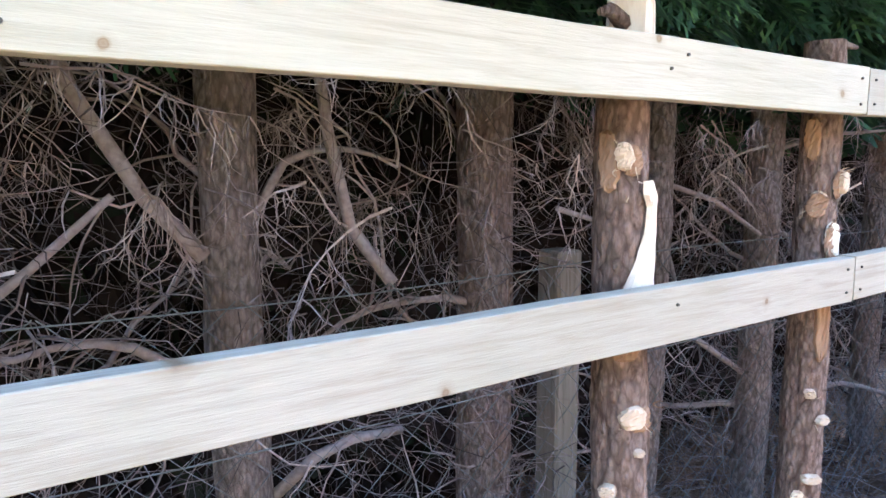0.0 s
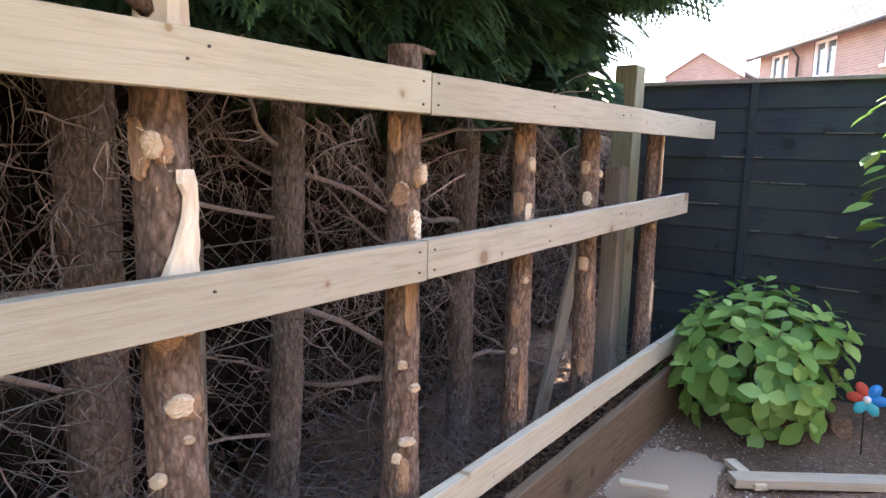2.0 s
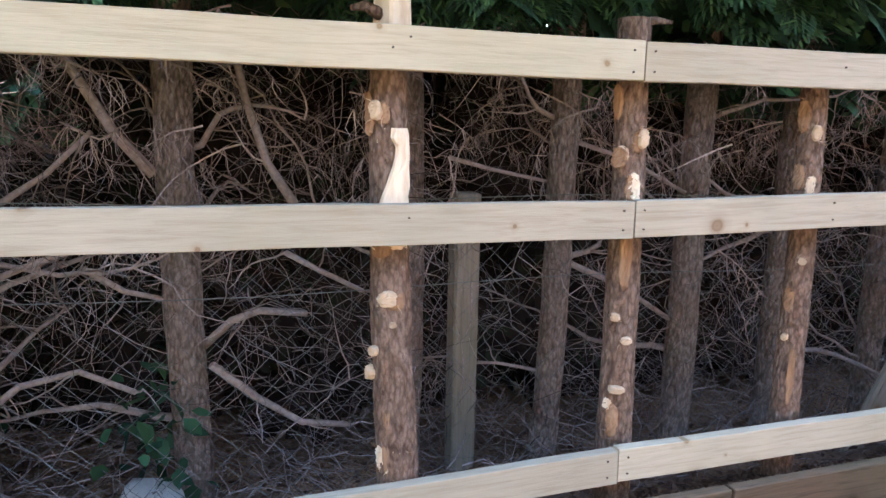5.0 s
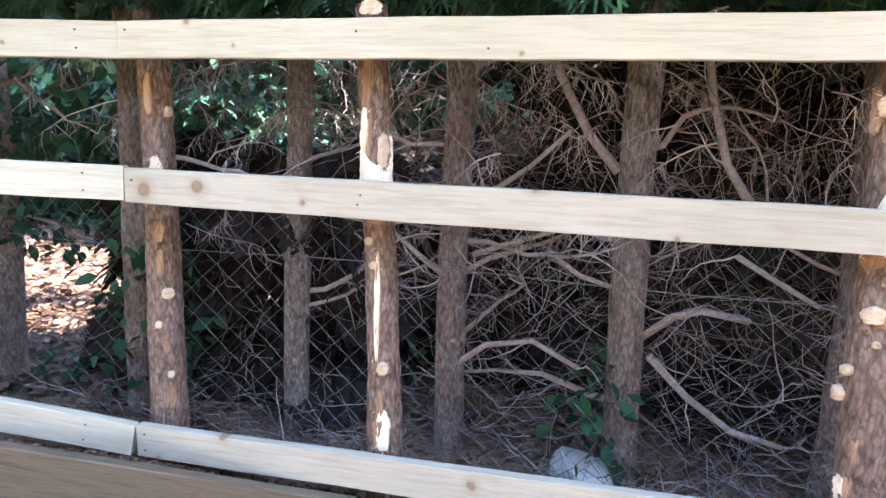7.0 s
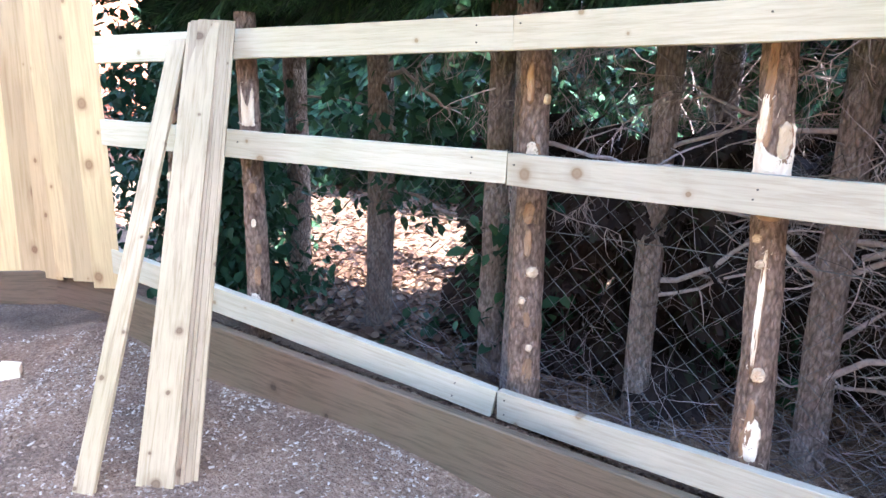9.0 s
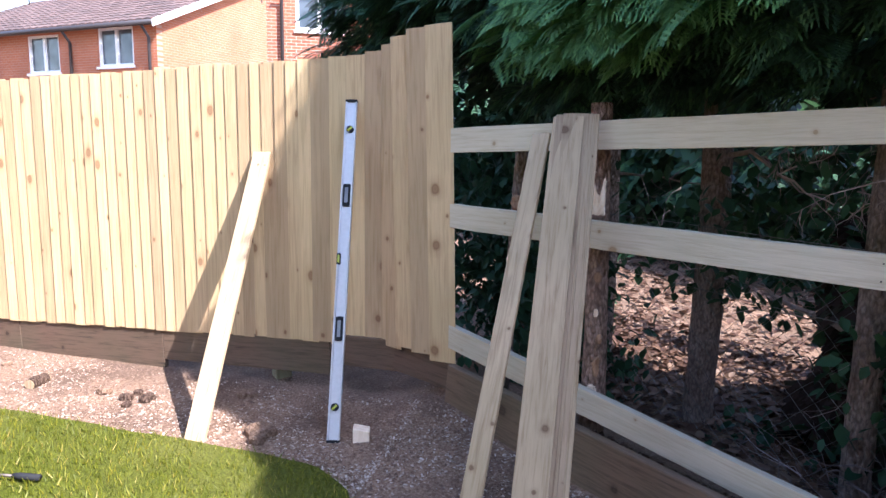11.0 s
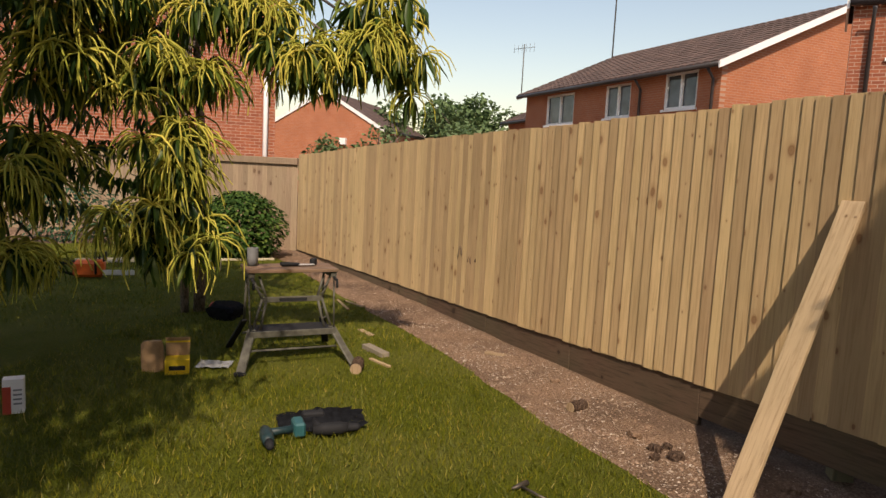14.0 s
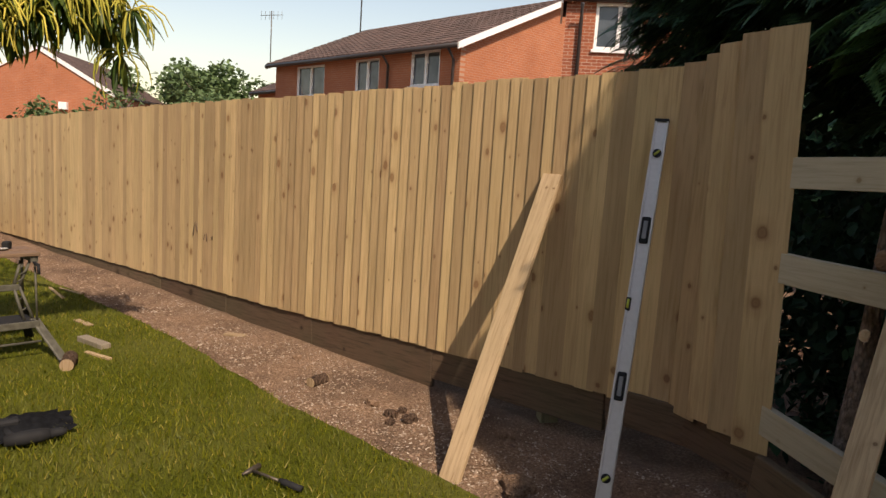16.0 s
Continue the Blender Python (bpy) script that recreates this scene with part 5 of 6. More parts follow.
drill(Matrix.Translation((-3.78, -2.84, G)) @ Matrix.Rotation(2.1, 4, "Z"), "dark grey cordless drill lying on its side on the grass", M_DARK, M_DARK)
drill(Matrix.Translation((-3.60, -3.10, G)) @ Matrix.Rotation(0.6, 4, "Z"), "dark teal cordless drill lying beside a black cloth", M_DARKTEAL, M_TEAL)
bm = bmesh.new()
bmesh.ops.create_grid(bm, x_segments=26, y_segments=18, size=0.5)
for q in bm.verts:
    x, y = q.co.x, q.co.y
    r = math.hypot(x * 1.6, y * 2.2)
    q.co = Vector((x * 0.46 * (1 + 0.2 * noise.noise(Vector((y * 4, x * 2, 0)))), y * 0.30 * (1 + 0.3 * noise.noise(Vector((x * 4, y, 3)))), 0.012 + max(0.0, 0.06 * (1 - r)) + 0.035 * abs(noise.noise(Vector((x * 7, y * 7, 1))))))
cloth = part("black_cloth", bm, M_CLOTH, smooth=True)
cloth.matrix_world = Matrix.Translation((-3.93, -2.95, G)) @ Matrix.Rotation(2.2, 4, "Z")
tagged(cloth, "crumpled black cloth lying on the grass", "cloth")

hammer = thing("hammer", "hammer with black grip lying at the lawn edge", "hammer", Matrix.Translation((-3.41, -1.67, G + 0.015)) @ Matrix.Rotation(0.93, 4, "Z"))
rod("shaft", [(-0.16, 0, 0), (0.0, 0, 0)], 0.007, M_NAIL, hammer)
rod("grip", [(0.0, 0, 0), (0.03, 0, 0.001), (0.12, 0, 0)], [0.012, 0.015, 0.014], M_DARK, hammer)
rod("head", [(-0.165, -0.05, 0), (-0.165, 0.0, 0), (-0.165, 0.05, 0.0)], [0.006, 0.013, 0.014], M_NAIL, hammer)

box_ob = thing("yellow_box", "yellow and brown cardboard box standing open on the grass", "box", Matrix.Translation((-4.42, -4.17, G)) @ Matrix.Rotation(0.55, 4, "Z"))
block("tray", (-0.06, -0.075, 0), (0.06, 0.075, 0.10), M_YELLOW, box_ob, 0.003)
lid = block("lid", (-0.006, -0.075, 0.0), (0.006, 0.075, 0.12), M_CARD, box_ob, 0.002)
lid.matrix_basis = Matrix.Translation((-0.055, 0, 0.10)) @ Matrix.Rotation(radians(-8), 4, "Y")
block("stripe", (-0.0045, -0.0745, 0.085), (0.0075, 0.0745, 0.097), M_YELLOW, lid, 0.001)
block("label_bar", (0.0605, -0.05, 0.03), (0.0625, 0.05, 0.06), M_DARK, box_ob, 0.0005)
rock("brown_bag", "crumpled brown paper bag beside the yellow box", -4.40, -4.34, G + 0.085, 0.085, 0.05, 0.16, 5.1, M_CARD, "bag")
sheet = thing("plastic_wrapper", "torn clear plastic wrapper lying on the grass", "wrapper", Matrix.Translation((-4.62, -4.02, G)) @ Matrix.Rotation(0.3, 4, "Z"))
bm = bmesh.new()
bmesh.ops.create_grid(bm, x_segments=10, y_segments=8, size=0.5)
for q in bm.verts:
    q.co = Vector((q.co.x * 0.16, q.co.y * 0.22, 0.012 + 0.03 * abs(noise.noise(q.co * 5))))
part("film", bm, M_GREYP, sheet)
rock("bin_bag", "black and white plastic bag lying under the workbench", -6.0, -4.75, G + 0.05, 0.24, 0.16, 0.10, 3.3, M_CLOTH, "bag")
carton = thing("white_carton", "white and red cardboard carton standing on the grass", "carton", Matrix.Translation((-3.50, -4.53, G)) @ Matrix.Rotation(0.7, 4, "Z"))
block("body", (-0.035, -0.05, 0), (0.035, 0.05, 0.19), M_WHITE, carton, 0.002)
block("red_panel", (0.0355, -0.05, 0.0), (0.0375, -0.01, 0.15), M_REDP, carton, 0.0005)
for i in range(4):
    block("text_bar", (0.0355, 0.0, 0.05 + 0.025 * i), (0.0368, 0.04, 0.06 + 0.025 * i), M_GREYP, carton, 0.0004)


def log(name, label, p, yaw, length, r, category="log", group=""):
    lg = thing(name, label, category, Matrix.Translation(p) @ Matrix.Rotation(yaw, 4, "Z"), group)
    v, f = [], []
    tube(v, f, [(-length / 2, 0, r), (0, 0.004, r * 1.03), (length / 2, 0, r)], [r, r * 1.05, r * 0.96], 14, cap=False)
    mesh_ob("bark", v, f, M_LOGBARK, lg, smooth=True)
    for sx in (-1, 1):
        bm = bmesh.new()
        bmesh.ops.create_cone(bm, cap_ends=True, segments=14, radius1=r * 0.96, radius2=r * 0.94, depth=0.006, matrix=pose(sx * length / 2, 0, r, 0, 90))
        part("cut_end", bm, M_PLANK, lg)
    return lg


log("log", "short sawn log with a pale cut end on the grass", (-4.92, -3.10, G - 0.01), 0.25, 0.18, 0.042)
log("log", "sawn log offcut lying on the chippings", (-4.78, -1.58, -0.012), 2.4, 0.13, 0.034, group="log offcuts")
for i, (x, y, r) in enumerate(((-4.20, -1.05, 0.055), (-4.28, -1.15, 0.045), (-4.16, -1.16, 0.035), (-4.34, -1.08, 0.03))):
    rock("bark_lump", "dark reddish lump of broken root on the chippings", x, y, 0.008, r, r * 0.75, r * 0.65, 2.3 + 1.7 * i, M_LOGBARK, "root lump", "broken roots")
for i, (p, yaw, L, w, t) in enumerate((((-5.38, -3.12, G), 0.85, 0.30, 0.07, 0.04), ((-5.12, -3.0, G), 0.95, 0.24, 0.03, 0.018), ((-6.95, -4.0, G), 0.6, 0.5, 0.025, 0.015), ((-7.05, -3.92, G), 0.9, 0.35, 0.022, 0.012), ((-5.83, -2.26, 0.0), 1.2, 0.17, 0.06, 0.02), ((-5.95, -3.40, G), 0.8, 0.22, 0.05, 0.012))):
    o = thing("timber_offcut", "pale sawn timber offcut lying on the ground", "offcut", Matrix.Translation(p) @ Matrix.Rotation(yaw, 4, "Z"), "timber offcuts")
    block("piece", (-L / 2, -w / 2, 0), (L / 2, w / 2, t), M_PLANK if i else M_OLD, o, 0.003)
for p, yaw, L in (((-8.9, -7.2, G), 2.32, 2.6), ((-8.75, -7.0, G), 2.28, 2.4)):
    o = thing("long_batten", "long pale timber batten lying on the far lawn", "batten", Matrix.Translation(p) @ Matrix.Rotation(yaw - math.pi / 2, 4, "Z"), "long battens")
    block("piece", (-0.025, -L / 2, 0), (0.025, L / 2, 0.03), M_RAIL, o, 0.003)
tub = thing("white_bottle", "white plastic bottle standing on the far lawn", "bottle", Matrix.Translation((-8.3, -6.25, G)))
rod("body", [(0, 0, 0), (0, 0, 0.15), (0, 0, 0.18)], [0.045, 0.045, 0.03], M_WHITE, tub, 14)
rod("cap", [(0, 0, 0.18), (0, 0, 0.215)], 0.02, M_WHITE, tub, 12)

saw = thing("chainsaw", "orange and black chainsaw resting on the far lawn", "chainsaw", Matrix.Translation((-7.05, -7.1, G)) @ Matrix.Rotation(2.1, 4, "Z"))
bm = box(bmesh.new(), (-0.16, -0.09, 0.02), (0.16, 0.09, 0.21), 0.035)
part("motor_body", bm, M_ORANGE, saw)
rod("front_handle", [(0.08, -0.10, 0.06), (0.08, -0.12, 0.24), (0.08, 0.0, 0.29), (0.08, 0.12, 0.24), (0.08, 0.11, 0.06)], 0.014, M_DARK, saw)
rod("rear_handle", [(-0.15, 0, 0.19), (-0.27, 0, 0.17), (-0.30, 0, 0.08), (-0.15, 0, 0.04)], 0.018, M_DARK, saw)
block("guide_bar", (0.15, -0.10, 0.05), (0.48, -0.09, 0.11), M_ALU, saw, 0.004)
block("hand_guard", (0.15, -0.08, 0.20), (0.17, 0.08, 0.30), M_DARK, saw, 0.006)
rock("work_gloves", "pink and white work glove dropped by the tree", -6.25, -4.98, G + 0.03, 0.10, 0.07, 0.045, 8.0, M_REDP, "glove")
wedge = thing("wood_wedge", "small pale offcut block beside the spirit level", "offcut", Matrix.Translation((-3.10, -0.22, -0.002)) @ Matrix.Rotation(-0.5, 4, "Z"))
bm = box(bmesh.new(), (-0.035, -0.04, 0), (0.035, 0.04, 0.085), 0.003)
for q in bm.verts:
    if q.co.z > 0.06 and q.co.y > 0.02:
        q.co.z -= 0.015
part("block", bm, M_CUT, wedge)
for i, (x, y, s) in enumerate(((-3.43, -0.62, 0.09), (-3.36, -0.66, 0.06), (-4.45, -1.25, 0.05), (-5.3, -1.75, 0.04), (-3.0, 0.0, 0.07), (-2.95, -0.05, 0.05), (-4.0, -0.55, 0.06))):
    rock("soil_clod", "brown clod of dug earth beside the fence", x, y, 0.01, s, s * 0.8, s * 0.55, 1.7 + i, M_SOIL, "clod", "clods of earth")

# ---- grass, chippings, sawdust ----
rng = random.Random(55)
grass = thing("grass", "short mown grass blades of the lawn", "grass", kind="stuff")
blade_v = [(-0.5, 0, 0), (0.5, 0, 0), (0.28, 0.18, 0.62), (-0.28, 0.18, 0.62), (0.05, 0.55, 1.0), (-0.05, 0.55, 1.0)]
blade_f = [(0, 1, 2, 3), (3, 2, 4, 5)]
mats = []
for i in range(95000):
    near = rng.random() < 0.72
    x, y = (rng.uniform(-6.2, -1.8), rng.uniform(-5.2, -0.4)) if near else (rng.uniform(-10.0, -5.0), rng.uniform(-9.5, -2.4))
    if not inside(x, y, edge):
        continue
    h, w = rng.uniform(0.018, 0.042), rng.uniform(0.003, 0.006) * (1 if near else 1.8)
    m = Matrix.LocRotScale((x, y, 0.03), Euler((rng.uniform(-0.5, 0.5), rng.uniform(-0.5, 0.5), rng.uniform(0, 6.28))), (w, h * 0.7, h))
    mats.append(np.array(m))
scatter("blades", blade_v, blade_f, mats, M_GRASS, grass)

chips = thing("wood_chippings", "pale wood chippings and grit strewn on the soil", "chippings", kind="stuff")
chip_v = [(-1, -0.4, 0), (1, -0.5, 0), (0.8, 0.5, 0.05), (-0.9, 0.45, 0.1), (-0.8, -0.3, 0.3), (0.9, -0.4, 0.25), (0.7, 0.4, 0.3), (-0.8, 0.35, 0.35)]
chip_f = [(4, 5, 6, 7), (0, 1, 5, 4), (1, 2, 6, 5), (2, 3, 7, 6), (3, 0, 4, 7)]
mats = []
for i in range(46000):
    u = rng.random()
    if u < 0.62:
        s = rng.uniform(0.0, F_TOTAL)
        p = fence_at(s)
        off = rng.random() ** 0.8 * 1.25 + 0.03
        x, y = p.x + 0.667 * off, p.y - 0.745 * off
    else:
        x = rng.uniform(-3.2, 5.2)
        y = lerp_line(BOARD_LINE, x) - 0.02 - rng.random() ** 0.9 * 1.7
    if inside(x, y, edge):
        continue
    sc = rng.uniform(0.0028, 0.0085) * (1.0 if rng.random() < 0.93 else 1.9)
    mats.append(turn((x, y, ground_z(x, y) + 0.001), rng.uniform(-0.4, 0.4), rng.uniform(-0.4, 0.4), rng.uniform(0, 6.28), sc))
scatter("chips", chip_v, chip_f, mats, M_CHIPS, chips)
mats = []
for i in range(10500):
    if rng.random() < 0.6:
        p = fence_at(0.2 + 5.5 * rng.random() ** 1.5)
        off = 0.05 + 0.95 * rng.random()
        x, y = p.x + 0.667 * off, p.y - 0.745 * off
    else:
        x = rng.uniform(-3.0, 1.0)
        y = lerp_line(BOARD_LINE, x) - 0.02 - rng.random() * 1.3
    if inside(x, y, edge) or noise.noise(Vector((x * 2.3, y * 2.3, 1.0))) < -0.15:
        continue
    sc = rng.uniform(0.0025, 0.008) * (1.0 if rng.random() < 0.96 else 2.0)
    mats.append(turn((x, y, ground_z(x, y) + 0.002), rng.uniform(-0.5, 0.5), rng.uniform(-0.5, 0.5), rng.uniform(0, 6.28), sc))
for i in range(7000):
    x = rng.uniform(-3.0, 1.8) if rng.random() < 0.75 else rng.uniform(2.4, 5.0)
    y = lerp_line(BOARD_LINE, x) - 0.03 - 1.3 * rng.random() ** 2.2
    if noise.noise(Vector((x * 3.1, y * 3.1, 6.0))) < -0.05:
        continue
    mats.append(turn((x, y, ground_z(x, y) + 0.002), rng.uniform(-0.6, 0.6), rng.uniform(-0.6, 0.6), rng.uniform(0, 6.28), rng.uniform(0.003, 0.010)))
scatter("pale_chips", chip_v, chip_f, mats, M_PALECHIP, chips)

debris = thing("rail_debris", "bark crumbs and soil caught behind the gravel boards", "debris", kind="stuff")
mats = []
for i in range(3500):
    x = rng.uniform(-2.8, 5.1)
    yb = lerp_line(BOARD_LINE, x) + 0.048
    ya = yb + 0.22 * rng.random() ** 1.3
    mats.append(turn((x, ya, ground_z(x, ya) + rng.uniform(0, 0.012)), rng.uniform(-0.5, 0.5), rng.uniform(-0.5, 0.5), rng.uniform(0, 6.28), rng.uniform(0.008, 0.02)))
scatter("crumbs", chip_v, chip_f, mats, M_LITTER, debris)

bm = bmesh.new()
bmesh.ops.create_grid(bm, x_segments=40, y_segments=26, size=0.5)
for q in bm.verts:
    x, y = q.co.x * 1.3, q.co.y * 0.62
    r = math.hypot(x / 0.65, y / 0.31) + 0.25 * noise.noise(Vector((x * 4, y * 4, 0)))
    gx_, gy_ = 3.5 + x, 0.60 + y
    q.co = Vector((gx_, gy_, ground_z(gx_, gy_) - 0.02 + 0.06 * max(0.0, 1 - r) ** 0.8 + 0.012 * noise.noise(Vector((x * 14, y * 14, 3)))))
pile = part("sawdust_heap", bm, M_SAWDUST, smooth=True)
tagged(pile, "pale heap of sawdust on the soil by the gravel board", "sawdust", kind="stuff")
for p, yaw, L, w, t in (((3.78, 0.28, -0.19), 0.75, 0.28, 0.06, 0.03), ((3.30, 0.62, -0.16), 1.9, 0.22, 0.045, 0.02), ((3.97, -0.11, -0.19), -0.945, 1.05, 0.095, 0.045)):
    o = thing("timber_offcut", "pale sawn timber offcut lying on the ground", "offcut", Matrix.Translation(p) @ Matrix.Rotation(yaw, 4, "Z"), "timber offcuts")
    block("piece", (-L / 2, -w / 2, 0), (L / 2, w / 2, t), M_RAIL, o, 0.003)

# ---- hydrangea, ornament, shrub ----
def leafy_dome(name, label, category, c, rx, ry, rz, n, size, mat, seed, stems=8, tmpl=None):
    ob = thing(name, label, category)
    rng = random.Random(seed)
    base = Vector((c[0], c[1], ground_z(c[0], c[1])))
    for i in range(stems):
        a = 6.28 * i / stems
        tip = Vector(c) + Vector((rx * 0.6 * math.cos(a), ry * 0.6 * math.sin(a), rz * rng.uniform(0.1, 0.6)))
        rod("stem", [tuple(base + Vector((0.04 * math.cos(a), 0.04 * math.sin(a), 0))), tuple(base.lerp(tip, 0.5) + Vector((0, 0, 0.05))), tuple(tip)], [0.008, 0.006, 0.003], M_BARKGREY, ob, 5)
    mats = []
    for i in range(n):
        a, h = rng.uniform(0, 6.28), rng.uniform(-0.85, 1.0)
        rad = math.sqrt(max(0.0, 1 - h * h)) * rng.uniform(0.5, 1.06) * (1 + 0.26 * noise.noise(Vector((math.cos(a) * 2, math.sin(a) * 2, h * 2 + seed))))
        p = (c[0] + rx * rad * math.cos(a), c[1] + ry * rad * math.sin(a), max(base.z + 0.03, c[2] + rz * h * rng.uniform(0.85, 1.03)))
        mats.append(np.array(Matrix.LocRotScale(p, Euler((rng.uniform(-0.5, 0.5), rng.uniform(0.05, 0.9), a + rng.uniform(-0.8, 0.8))), (size * rng.uniform(0.65, 1.15),) * 3)))
    tagged(scatter("leaves", *(tmpl or (leaf_v, leaf_f)), mats, mat, ob), kind="stuff")
    return ob


big_leaf_v = [(0, 0, 0), (0.22, 0.2, 0.03), (0.5, 0.31, 0.05), (0.78, 0.2, 0.02), (1.0, 0, -0.08), (0.22, 0, -0.01), (0.5, 0, -0.005), (0.78, 0, -0.03), (0.22, -0.2, 0.03), (0.5, -0.31, 0.05), (0.78, -0.2, 0.02)]
big_leaf_f = [(0, 5, 1, 1), (5, 6, 2, 1), (6, 7, 3, 2), (7, 4, 3, 3), (0, 8, 5, 5), (5, 8, 9, 6), (6, 9, 10, 7), (7, 10, 4, 4)]
tri = []
for q in big_leaf_f:
    t = list(dict.fromkeys(q))
    tri += [tuple(t[:3])] + ([(t[0], t[2], t[3])] if len(t) == 4 else [])
def hydrangea(c, rx, ry, rz, seed):
    """A rounded bush of leafy shoots; each shoot carries crossed pairs of broad leaves."""
    ob = thing("hydrangea", "leafy light green hydrangea bush before the black fence", "shrub")
    rng = random.Random(seed)
    base = Vector((c[0], c[1], ground_z(c[0], c[1])))
    mats = []
    for i in range(62):
        a, h = i * 2.39996 + rng.uniform(-0.2, 0.2), 1.0 - 1.75 * (i + 0.5) / 62
        rad = math.sqrt(max(0.0, 1 - h * h)) * rng.uniform(0.82, 1.08) * (1 + 0.45 * noise.noise(Vector((math.cos(a) * 1.8, math.sin(a) * 1.8, h * 2 + seed))))
        tip = Vector((c[0] + rx * rad * math.cos(a), c[1] + ry * rad * math.sin(a), max(base.z + 0.06, c[2] + rz * h * rng.uniform(0.84, 1.06))))
        if i % 2 == 0:
            rod("stem", [tuple(base + Vector((0.05 * math.cos(a), 0.05 * math.sin(a), 0))), tuple(base.lerp(tip, 0.55) + Vector((0, 0, 0.05))), tuple(tip)], [0.007, 0.005, 0.003], M_BARKGREY, ob, 5)
        out = (tip - Vector((c[0], c[1], c[2] - 0.35 * rz))).normalized() + Vector((0, 0, 0.5))
        face = out.to_track_quat("Z", "Y").to_matrix().to_4x4()
        spin = rng.uniform(0, 6.28)
        for k in range(4):
            for sgn in (0, math.pi):
                size = (0.085, 0.135, 0.168, 0.155)[k] * rng.uniform(0.8, 1.15)
                drop = (-0.55, -0.1, 0.25, 0.55)[k] + rng.uniform(-0.2, 0.2)
                m = Matrix.Translation(tip) @ face @ Matrix.Translation((0, 0, -0.03 * k)) @ Matrix.Rotation(spin + sgn + k * math.pi / 2 + rng.uniform(-0.25, 0.25), 4, "Z") @ Matrix.Rotation(drop, 4, "Y") @ Matrix.Rotation(rng.uniform(-0.3, 0.3), 4, "X") @ Matrix.Diagonal((size, size * 1.1, size, 1))
                mats.append(np.array(m))
    tagged(scatter("leaves", big_leaf_v, tri, mats, M_HYDRANGEA, ob), kind="stuff")
    return ob


hydrangea((4.58, 0.42, 0.20), 0.47, 0.48, 0.46, 12)
leafy_dome("garden_shrub", "pale green broad-leaved shrub beside the black fence", "shrub", (4.85, -0.42, 1.35), 0.32, 0.42, 0.85, 160, 0.15, M_HYDRANGEA, 14, 5, (big_leaf_v, tri))
pin = thing("pinwheel_ornament", "red, green and blue garden pinwheel on a thin dark stick", "garden ornament", Matrix.Translation((4.50, -0.16, -0.22)))
rod("stick", [(0, 0, 0), (0.0, 0.01, 0.28)], 0.004, M_DARK, pin, 6)
for i in range(6):
    a = i * math.pi / 3
    bm = bmesh.new()
    bmesh.ops.create_uvsphere(bm, u_segments=10, v_segments=6, radius=1.0, matrix=Matrix.Translation((-0.01, 0.055 * math.cos(a), 0.33 + 0.055 * math.sin(a))) @ Matrix.Rotation(a, 4, "X") @ Matrix.Diagonal((0.012, 0.045, 0.03, 1)))
    part("petal", bm, (M_BLUEP, M_BLUEP, M_AQUA, M_AQUA, M_REDP, M_REDP)[(i + 4) % 6], pin, smooth=True)
bm = bmesh.new()
bmesh.ops.create_uvsphere(bm, u_segments=10, v_segments=6, radius=0.02, matrix=Matrix.Translation((-0.02, 0, 0.33)))
part("hub", bm, M_WHITE, pin, smooth=True)
rock("garden_stone", "rough brown stone on the soil by the hydrangea", 4.75, -0.02, -0.16, 0.10, 0.08, 0.08, 6.6, M_SOIL)

# rounded bush at the far corner
leafy_dome("rounded_bush", "dense rounded green bush at the far fence corner", "bush", (-9.65, -6.72, 0.46), 0.64, 0.64, 0.55, 6500, 0.078, M_BUSH, 16, 8)
leafy_dome("rounded_bush", "loose dark green bush grown together beside the rounded one", "bush", (-9.50, -7.55, 0.42), 0.55, 0.60, 0.52, 4500, 0.075, M_BUSH, 27, 8)
leafy_dome("low_bush", "dark low bush along the back fence", "bush", (-9.9, -8.3, 0.35), 0.7, 0.8, 0.4, 1200, 0.09, M_IVY, 18, 6)
leafy_dome("low_bush", "dark low bush along the back fence", "bush", (-9.9, -9.9, 0.45), 0.8, 0.9, 0.5, 1200, 0.09, M_IVY, 19, 6)

# ---- sweet chestnut over the lawn ----
chestnut = thing("chestnut_tree", "small sweet chestnut tree with drooping leaves and yellow catkins", "tree")
rod("trunk", [(-6.10, -5.10, -0.1), (-6.06, -5.05, 0.7), (-5.9, -4.95, 1.4), (-5.6, -4.8, 2.1), (-5.2, -4.6, 2.7)], [0.055, 0.045, 0.04, 0.032, 0.02], M_BARKGREY, chestnut, 10)
# limbs out of view that carry the leaf masses added for shade
for q in ((-3.6, -4.6, 3.1), (-2.4, -4.4, 3.2), (-1.4, -4.6, 3.3), (-3.4, -5.8, 3.3), (-2.2, -5.6, 3.4), (0.2, -3.9, 3.5), (1.6, -4.3, 3.7), (0.9, -5.4, 3.7)):
    rod("limb", [(-5.2, -4.6, 2.6), ((q[0] - 5.2) / 2, (q[1] - 4.6) / 2, 3.1), q], [0.03, 0.02, 0.008], M_BARKGREY, chestnut, 6)
rod("trunk", [(-5.98, -5.16, -0.1), (-6.0, -5.2, 0.8), (-6.0, -5.3, 1.6), (-5.9, -5.5, 2.5)], [0.04, 0.034, 0.03, 0.018], M_BARKGREY, chestnut, 10)
lf_v = [(0, 0, 0), (0.25, 0.065, 0.01), (0.25, -0.065, 0.01), (0.55, 0.085, -0.07), (0.55, -0.085, -0.07), (0.82, 0.05, -0.22), (0.82, -0.05, -0.22), (1.0, 0, -0.36), (0.25, 0, -0.03), (0.55, 0, -0.11), (0.82, 0, -0.25)]
